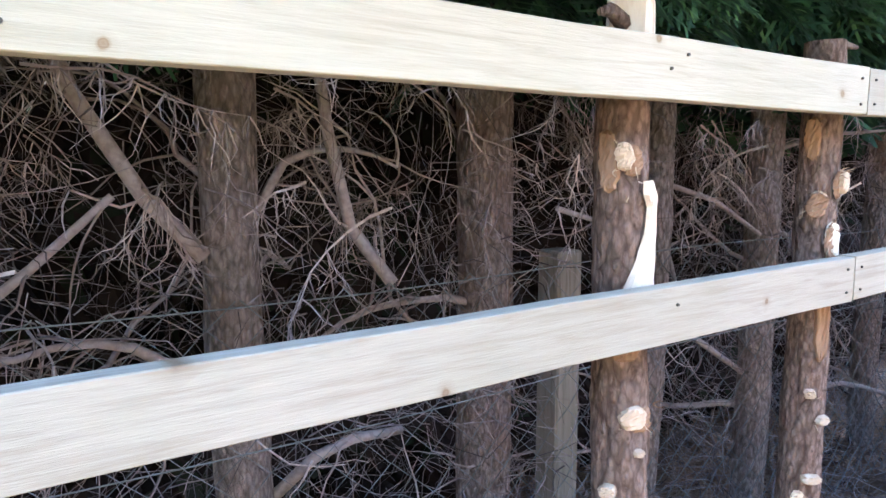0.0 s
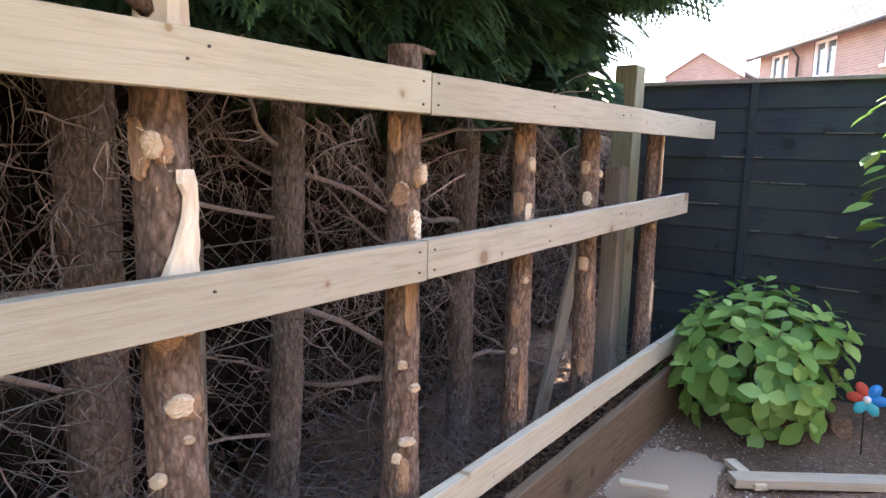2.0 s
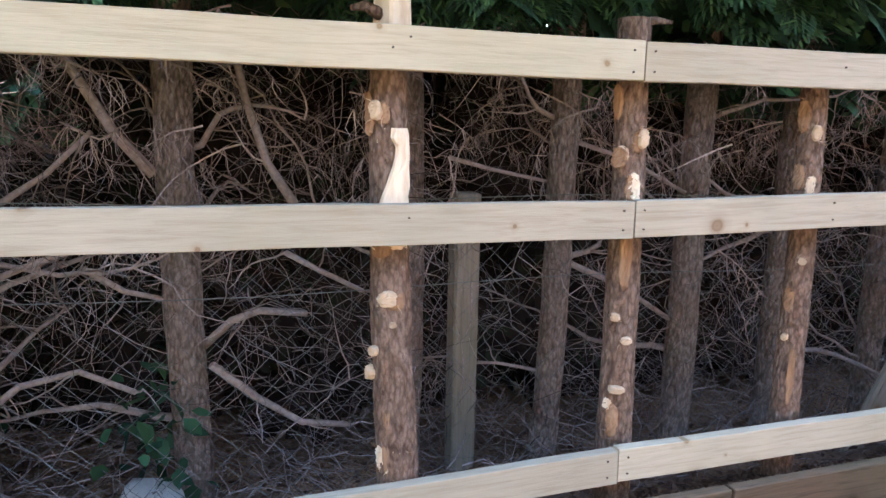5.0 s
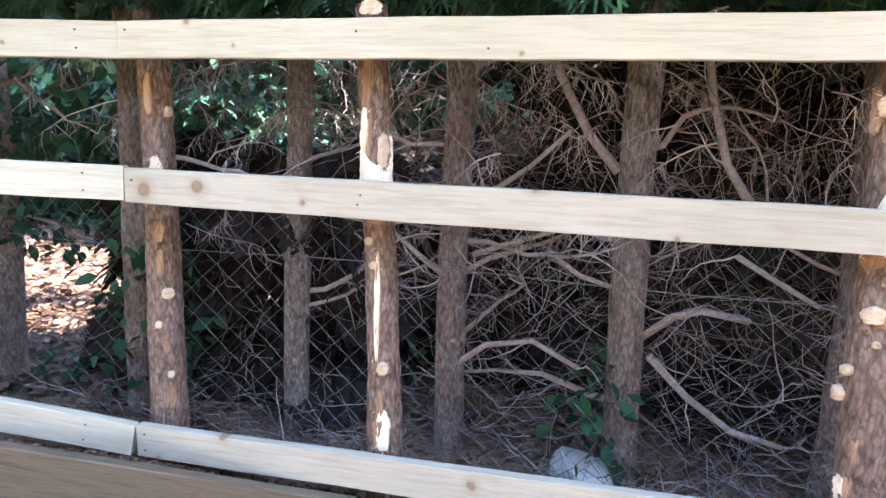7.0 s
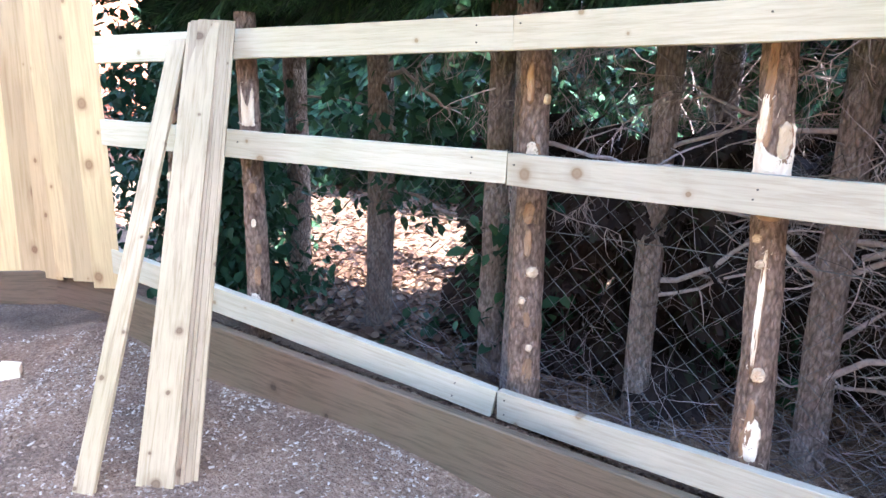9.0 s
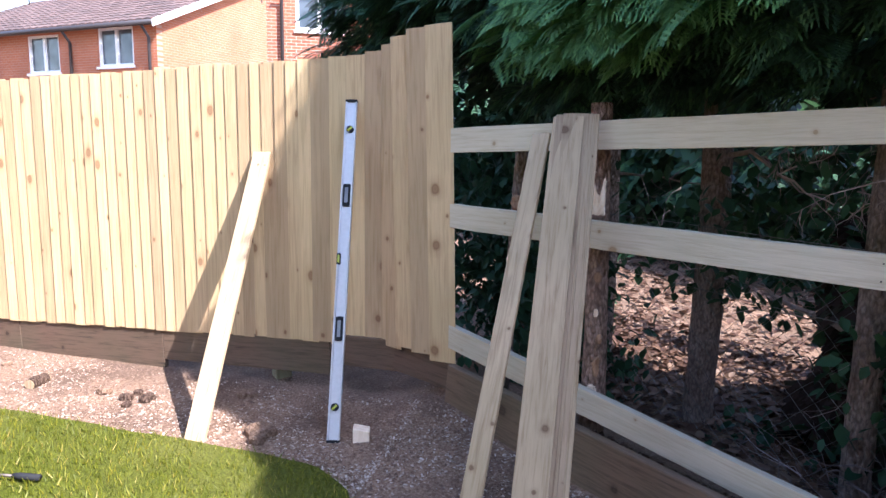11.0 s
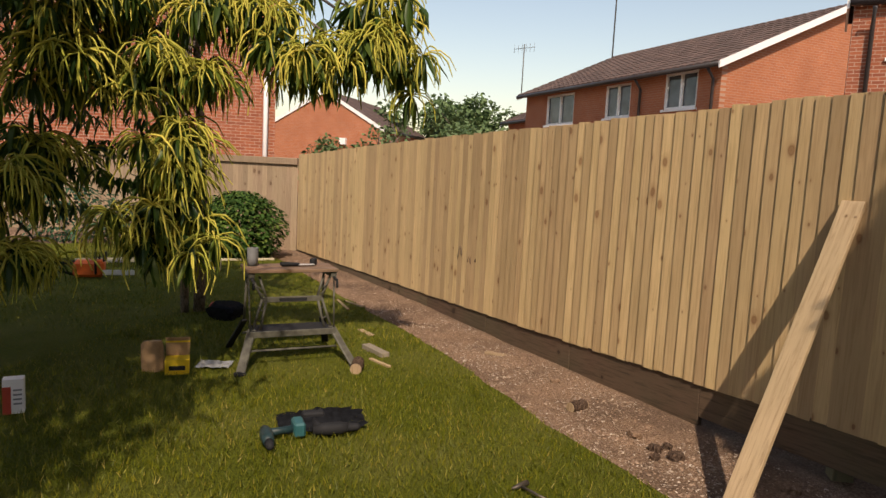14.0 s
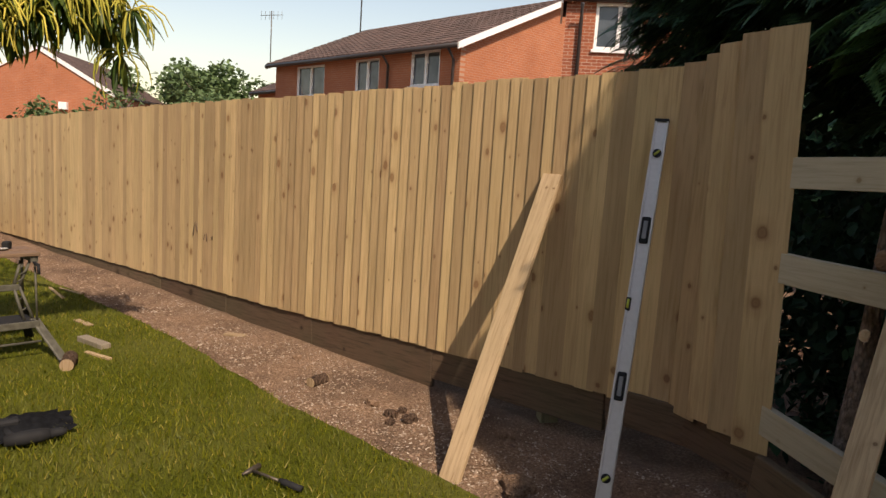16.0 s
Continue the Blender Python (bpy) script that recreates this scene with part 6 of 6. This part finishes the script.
lf_f = [(0, 8, 1), (0, 2, 8), (8, 9, 3), (8, 3, 1), (8, 2, 4), (8, 4, 9), (9, 10, 5), (9, 5, 3), (9, 4, 6), (9, 6, 10), (10, 7, 5), (10, 6, 7)]
ck_v, ck_f = [], []
tube(ck_v, ck_f, [(0, 0, 0), (0.25, 0, 0.06), (0.50, 0.03, 0.0), (0.72, 0.02, -0.24), (0.83, 0.05, -0.62)], [0.012, 0.020, 0.023, 0.021, 0.011], 4, cap=False)
TIPS = [(-3.86, -4.49, 1.93), (-4.10, -4.20, 1.98), (-4.25, -3.95, 1.97), (-4.26, -4.01, 1.60), (-4.20, -4.10, 1.42), (-4.21, -4.09, 1.20), (-4.13, -4.17, 1.06), (-4.24, -3.99, 1.02),
        (-4.40, -3.62, 2.32), (-4.55, -3.42, 2.13), (-4.64, -3.19, 2.20), (-4.71, -2.93, 2.32), (-4.76, -2.83, 2.16), (-4.70, -3.02, 2.42),
        (-3.76, -4.63, 1.45), (-3.67, -4.70, 0.92), (-3.81, -4.51, 2.15), (-3.66, -4.72, 1.30), (-4.10, -4.25, 2.35), (-4.30, -3.85, 2.45), (-3.9, -4.45, 2.4)]
rng = random.Random(91)
leaves, cats = [], []
for tip in TIPS:
    t = Vector(tip)
    root = Vector((-5.35, -4.65, 2.45)) + Vector((rng.uniform(-0.2, 0.2), rng.uniform(-0.2, 0.2), rng.uniform(-0.2, 0.5)))
    midp = root.lerp(t, 0.55) + Vector((0, 0, 0.28))
    rod("limb", [tuple(root), tuple(midp), tuple(t)], [0.018, 0.012, 0.005], M_BARKGREY, chestnut, 6)
    for c in range(15):
        near = c < 12
        p = (t if near else midp.lerp(t, rng.random())) + Vector((rng.gauss(0, 0.085), rng.gauss(0, 0.085), rng.gauss(-0.03, 0.08)))
        for i in range(8):
            a = rng.uniform(0, 6.28)
            leaves.append(turn(tuple(p), rng.uniform(-0.4, 0.4), rng.uniform(0.35, 1.25), a, rng.uniform(0.14, 0.25)))
        if near and rng.random() < 0.55:
            for i in range(20):
                a = rng.uniform(0, 6.28)
                cats.append(turn(tuple(p), rng.uniform(-0.2, 0.2), rng.uniform(-0.5, 0.7), a, rng.uniform(0.15, 0.30)))
# leaf mass above the view, added to shade the lawn and the lower branches
for i in range(2300):
    p = Vector((rng.uniform(-5.4, -0.4), rng.uniform(-7.4, -3.95), rng.uniform(2.75, 4.2)))
    if noise.noise(Vector((p.x * 0.9, p.y * 0.9, 7.0))) < -0.42:
        continue
    for k in range(8):
        leaves.append(turn(tuple(p + Vector((rng.gauss(0, 0.08), rng.gauss(0, 0.08), rng.gauss(0, 0.05)))), rng.uniform(-0.4, 0.4), rng.uniform(0.15, 1.0), rng.uniform(0, 6.28), rng.uniform(0.14, 0.24)))
# second unseen leaf mass, added to shade the near lawn and cut sky light
for i in range(1500):
    p = Vector((rng.uniform(-1.9, 3.2), rng.uniform(-6.2, -2.75), rng.uniform(3.0, 4.3)))
    for k in range(8):
        leaves.append(turn(tuple(p + Vector((rng.gauss(0, 0.09), rng.gauss(0, 0.09), rng.gauss(0, 0.05)))), rng.uniform(-0.4, 0.4), rng.uniform(0.15, 1.0), rng.uniform(0, 6.28), rng.uniform(0.16, 0.28)))
for i in range(420):
    p = Vector((-4.7 + rng.gauss(0, 0.6), -5.3 + rng.gauss(0, 0.65), 2.4 + rng.gauss(0, 0.75)))
    if p.z < 0.9 or p.y > -1.74 + (p.x + 0.55) * 0.633:
        continue
    for k in range(9):
        leaves.append(turn(tuple(p + Vector((rng.gauss(0, 0.05), rng.gauss(0, 0.05), 0))), rng.uniform(-0.4, 0.4), rng.uniform(0.15, 1.0), rng.uniform(0, 6.28), rng.uniform(0.12, 0.20)))
tagged(scatter("leaves", lf_v, lf_f, leaves, M_CHESTNUT, chestnut), kind="stuff")
tagged(scatter("catkin_mass", ck_v, ck_f, cats, M_CATKIN, chestnut), kind="stuff")


# dark torn knots close together on the lapped boards
for along, low, high, drift, thick in ((-0.07, 0.585, 0.755, 0.035, 0.013), (0.02, 0.64, 0.755, -0.05, 0.011), (0.12, 0.585, 0.665, 0.02, 0.009), (0.18, 0.585, 0.665, -0.02, 0.009), (0.26, 0.615, 0.65, 0.0, 0.010)):
    foot = Vector((-6.919 + 0.757 * along, -2.791 + 0.654 * along, 0.0))
    rod("torn_knot", [tuple(foot + Vector((0.757 * drift * q, 0.654 * drift * q, low + (high - low) * q))) for q in (0.0, 0.3, 0.7, 1.0)], [0.002, thick, thick * 0.8, 0.002], M_GRAVELB, closeboard, 6)


# ---- back fence ----
back = thing("back_fence", "old tan board fence with a brown capping across the garden end", "fence")
back_mesh = board_mesh.copy()
back_mesh.materials[0] = M_BACKFENCE
y = -6.42
while y > -13.5:
    ob = new("back_board", back_mesh)
    ob.parent = back
    ob.matrix_basis = Matrix.Translation((-10.98, y - BW, 0.0)) @ Matrix.Rotation(math.pi / 2, 4, "Z") @ Matrix.Diagonal((1, 1, 1.43, 1))
    y -= 0.09
for y0, y1 in ((-6.42, -8.2), (-8.21, -10.0), (-10.01, -11.8), (-11.81, -13.5)):
    block("capping", (-11.04, y1, 1.43), (-10.93, y0, 1.545), M_BACKFENCE, back, 0.008)


# ---- houses ----
def uv_box(name, corners, mat, parent):
    """A quad wall given by four corners, counted round, 0.2 m thick, with brick coordinates in metres."""
    a, b, c, d = (Vector(q) for q in corners)
    nrm = (b - a).cross(d - a).normalized() * 0.2
    vs = [a, b, c, d, a - nrm, b - nrm, c - nrm, d - nrm]
    fs = [(0, 1, 2, 3), (7, 6, 5, 4), (0, 4, 5, 1), (1, 5, 6, 2), (2, 6, 7, 3), (3, 7, 4, 0)]
    ob = mesh_ob(name, [tuple(q) for q in vs], fs, mat, parent)
    uv = ob.data.uv_layers.new(name="UVMap")
    u = (b - a).normalized()
    for lp in ob.data.loops:
        q = Vector(ob.data.vertices[lp.vertex_index].co)
        uv.data[lp.index].uv = ((q - a).dot(u), q.z)
    return ob


def house(label, P, u, length, depth, eave, rise, brick, windows=(), over=0.35, tiles=True, pipe=(), side_rows=14):
    """A pitched house. P: near left foot of the front seen from outside, u: along the front to the right; the ridge runs along u."""
    h = thing("house", label, "house", group="houses beyond the fence")
    u = Vector((*u, 0)).normalized()
    n = Vector((u.y, -u.x, 0))           # out of the front
    P = Vector((*P, 0.0))
    z = Vector((0, 0, 1))
    A, B = P, P + u * length
    Cc, D = B - n * depth, A - n * depth
    up = z * eave
    # front wall with its window openings
    cuts = sorted(windows)
    x = 0.0
    strips = []
    for (x0, x1, z0, z1) in cuts:
        strips.append((x, x0, 0.0, eave))
        strips.append((x0, x1, 0.0, z0))
        strips.append((x0, x1, z1, eave))
        x = x1
    strips.append((x, length, 0.0, eave))
    for x0, x1, z0, z1 in strips:
        if x1 - x0 > 0.01 and z1 - z0 > 0.01:
            uv_box("wall", (A + u * x0 + z * z0, A + u * x1 + z * z0, A + u * x1 + z * z1, A + u * x0 + z * z1), brick, h)
    for Q, R in ((B - n * 0.2, Cc), (D, A - n * 0.2), (Cc - u * 0.2, D + u * 0.2)):
        uv_box("wall", (Q, R, R + up, Q + up), brick, h)
    for Q, R in ((B, Cc), (D, A)):
        mid = (Q + R) / 2 + z * (eave + rise)
        vs = [Q + up, R + up, mid]
        t = (R - Q).cross(z).normalized() * 0.2
        vs2 = [q - t for q in vs]
        ob = mesh_ob("gable", [tuple(q) for q in vs + vs2], [(0, 1, 2), (5, 4, 3), (0, 3, 4, 1), (1, 4, 5, 2), (2, 5, 3, 0)], brick, h)
        uv = ob.data.uv_layers.new(name="UVMap")
        w = (R - Q).normalized()
        for lp in ob.data.loops:
            q = Vector(ob.data.vertices[lp.vertex_index].co)
            uv.data[lp.index].uv = ((q - Q).dot(w), q.z)
    for (x0, x1, z0, z1) in windows:
        win = mesh_ob("window", [tuple(A + u * xx + z * zz - n * dd) for dd in (0.10, 0.13) for xx, zz in ((x0, z0), (x1, z0), (x1, z1), (x0, z1))],
                      [(0, 1, 2, 3), (7, 6, 5, 4), (0, 4, 5, 1), (1, 5, 6, 2), (2, 6, 7, 3), (3, 7, 4, 0)], M_GLASS, h)
        xm = (x0 + x1) / 2
        fr = 0.07
        for p0, p1, q0, q1 in ((x0, x0 + fr, z0, z1), (x1 - fr, x1, z0, z1), (x0 + fr, x1 - fr, z0, z0 + fr), (x0 + fr, x1 - fr, z1 - fr, z1), (xm - fr * 0.6, xm + fr * 0.6, z0 + fr, z1 - fr)):
            mesh_ob("frame", [tuple(A + u * xx + z * zz - n * dd) for dd in (0.03, 0.098) for xx, zz in ((p0, q0), (p1, q0), (p1, q1), (p0, q1))],
                    [(0, 1, 2, 3), (7, 6, 5, 4), (0, 4, 5, 1), (1, 5, 6, 2), (2, 6, 7, 3), (3, 7, 4, 0)], M_WHITE, win)
        mesh_ob("sill", [tuple(A + u * xx + z * zz + n * dd) for dd in (0.06, -0.03) for xx, zz in ((x0 - 0.05, z0 - 0.07), (x1 + 0.05, z0 - 0.07), (x1 + 0.05, z0), (x0 - 0.05, z0))],
                [(0, 1, 2, 3), (7, 6, 5, 4), (0, 4, 5, 1), (1, 5, 6, 2), (2, 6, 7, 3), (3, 7, 4, 0)], M_WHITE, win)
    # roof: courses of tiles on both slopes
    slope = math.hypot(depth / 2 + over, rise)
    for sgn, E in ((1, A), (-1, D)):
        out = n * sgn
        e0 = E + out * over + z * (eave - over * rise / (depth / 2)) - u * over * 0.6
        top = E - out * depth / 2 + z * (eave + rise) - u * over * 0.6
        run = u * (length + over * 1.2)
        vs, fs = [], []
        nrow, ncol = side_rows, int(length / 0.3)
        for r in range(nrow):
            for c in range(ncol if sgn == 1 else 1):
                nc = ncol if sgn == 1 else 1
                a0 = e0.lerp(top, r / nrow) + run * (c / nc) + z * 0.06
                a1 = e0.lerp(top, min(1.0, (r + 1.15) / nrow)) + run * (c / nc) + z * 0.025
                du = run * (0.94 / nc if nc > 1 else 1.0)
                b = len(vs)
                lift = z * 0.03
                vs += [a0, a0 + du, a1 + du, a1, a0 + du * 0.5 + lift, a1 + du * 0.5 + lift, a0 - z * 0.05, a0 + du - z * 0.05]
                fs += [(b, b + 4, b + 5, b + 3), (b + 4, b + 1, b + 2, b + 5), (b + 6, b + 7, b + 1, b + 4), (b + 6, b + 4, b)]
        mesh_ob("roof", [tuple(q) for q in vs], fs, M_TILE, h)
        if sgn == 1:
            rod("gutter", [tuple(e0 - z * 0.04), tuple(e0 + run - z * 0.04)], 0.075, M_GUTTER, h, 8)
        for k in (0, 1):
            base_pt = e0 + run * k
            q0, q1 = base_pt - z * 0.16, top + run * k - z * 0.16
            side = u * (0.05 if k else -0.05)
            mesh_ob("bargeboard", [tuple(q) for q in (q0, q1, q1 + z * 0.2, q0 + z * 0.2, q0 + side, q1 + side, q1 + side + z * 0.2, q0 + side + z * 0.2)],
                    [(0, 1, 2, 3), (7, 6, 5, 4), (0, 4, 5, 1), (1, 5, 6, 2), (2, 6, 7, 3), (3, 7, 4, 0)], M_WHITE, h)
    for x in pipe:
        q = A + u * x + n * 0.10
        rod("drainpipe", [tuple(q + z * (eave - 0.25) + n * 0.25), tuple(q + z * (eave - 0.55)), tuple(q)], 0.045, M_GUTTER, h, 8)
    return h, A, u, n


L1 = Vector((-29.9, -4.78))
R1 = Vector((-21.0, 1.59))
u1 = (R1 - L1).normalized()
house("two-storey red brick house with brown tiled roof and white windows", tuple(L1), tuple(u1), (R1 - L1).length, 9.4, 5.0, 2.1, M_BRICK2,
      ((1.65, 3.65, 3.55, 4.72), (5.6, 7.0, 3.62, 4.75), (8.65, 10.05, 3.72, 4.82)), pipe=(7.6, 10.75))
house("red brick house standing close beyond the conifer", (-16.3, 3.3), (0.29, 0.957), 7.0, 2.0, 5.40, 0.35, M_BRICK, ((0.68, 1.77, 4.2, 5.25), (3.8, 5.0, 4.2, 5.25)), over=0.15, pipe=(0.35,))
house("low brick house end with white bargeboards", (-36.5, -6.4), (0.85, 0.53), 5.0, 5.0, 4.35, 1.1, M_BRICK2, ((3.6, 4.2, 3.4, 4.1),))
house("tall red brick house with a white drainpipe", (-10.77, -19.66), (-0.455, 0.89), 11.5, 8.0, 7.2, 2.0, M_BRICK, ())
white_pipe = rod("drainpipe", [(-15.80, -9.57, 0.0), (-15.80, -9.57, 3.45), (-15.86, -9.42, 3.62)], 0.06, M_WHITE)
tagged(white_pipe, "white plastic drainpipe on the corner of a brick house", "drainpipe")
# gable end of a further house: its ridge runs away from the garden
house("red brick gable end of a house far beyond the fence", (-34.0, -12.5), (-1.0, 0.0), 9.0, 6.6, 3.5, 1.9, M_BRICK2, (), over=0.04)
flood = block("wall_lamp", (-34.05, -14.85, 2.62), (-33.78, -14.5, 2.95), M_WHITE)
tagged(flood, "white box lamp on the far gable wall", "wall lamp")
# houses on the other side, over the black fence
A2, B2 = Vector((26.1, 4.9)), Vector((16.2, -1.9))
u2 = (B2 - A2).normalized()
house("red brick terrace with white windows, paled for glare, over black fence", tuple(A2), tuple(u2), (B2 - A2).length, 8.0, 5.0, 2.2, M_GLAREBRICK,
      ((0.85, 2.05, 3.65, 4.75), (3.6, 4.8, 3.75, 4.8), (7.0, 8.2, 3.75, 4.8)), pipe=(2.9,))
house("grey tiled house corner behind the terrace", (31.4, 6.7), (1.0, 0.0), 8.0, 3.2, 5.05, 1.0, M_GLAREBRICK, (), over=0.2)

# television aerials
for p, top, n in (((-24.6, -1.4, 5.6), 4.6, 1), ((-31.3, -5.2, 4.9), 2.4, 3)):
    ae = thing("tv_aerial", "thin metal television aerial on a house roof", "aerial", group="aerials")
    rod("mast", [p, (p[0], p[1], p[2] + top)], 0.025, M_NAIL, ae, 6)
    d = Vector((0.5, 0.85, 0))
    q = Vector((p[0], p[1], p[2] + top * 0.93))
    rod("boom", [tuple(q - d * 0.6), tuple(q + d * 0.6)], 0.012, M_NAIL, ae, 5)
    for i in range(6):
        c = q + d * (-0.55 + 0.22 * i)
        rod("element", [tuple(c + Vector((0, 0, -0.18))), tuple(c + Vector((0, 0, 0.18)))], 0.008, M_NAIL, ae, 4)


# ---- far trees ----
def far_tree(label, x, y, h, r, seed, n=2600, leaf=0.30):
    t = thing("broadleaf_tree", label, "tree", group="far trees")
    rng = random.Random(seed)
    rod("trunk", [(x, y, 0), (x + 0.1, y, h * 0.4), (x, y + 0.1, h * 0.75)], [0.22, 0.16, 0.07], M_BARKGREY, t, 8)
    mats = []
    blobs = [(Vector((x + rng.gauss(0, r * 0.45), y + rng.gauss(0, r * 0.45), h * rng.uniform(0.5, 0.9))), r * rng.uniform(0.3, 0.55)) for _ in range(14)]
    for i, (c, _) in enumerate(blobs[:7]):
        rod("limb", [(x, y, h * 0.38), tuple(Vector((x, y, h * 0.45)).lerp(c, 0.5)), tuple(c)], [0.08, 0.05, 0.02], M_BARKGREY, t, 5)
    for i in range(n):
        c, rr = blobs[rng.randrange(len(blobs))]
        d = Vector((rng.gauss(0, 1), rng.gauss(0, 1), rng.gauss(0, 1))).normalized() * rr * rng.uniform(0.5, 1.08)
        mats.append(turn(tuple(c + d), rng.uniform(-1, 1), rng.uniform(-0.4, 1.2), rng.uniform(0, 6.28), leaf * rng.uniform(0.6, 1.3)))
    tagged(scatter("crown", leaf_v, leaf_f, mats, M_FARTREE, t), kind="stuff")


far_tree("bushy green broadleaf tree behind the houses", -42.0, -9.6, 6.6, 3.2, 61, 4200, 0.34)
far_tree("bushy green broadleaf tree behind the houses", -46.0, -12.5, 5.6, 2.6, 62, 2600, 0.34)
far_tree("thin pale green young tree behind the fence", -20.5, -8.3, 2.9, 0.9, 63, 500, 0.14)
far_tree("low green garden tree behind the fence", -27.0, -6.6, 3.3, 1.6, 64, 1600, 0.2)
far_tree("low green garden tree behind the fence", -21.0, -10.4, 2.4, 1.0, 65, 900, 0.16)

# unseen wall added behind the walk to cut skylight on the shaded fence
sky_blocker = block("sky_block_wall", (-0.5, -6.9, -0.3), (11.0, -6.6, 6.4), M_BRICK)
tagged(sky_blocker, "plain brick wall added out of view behind the lawn against skylight", "wall", kind="structure")
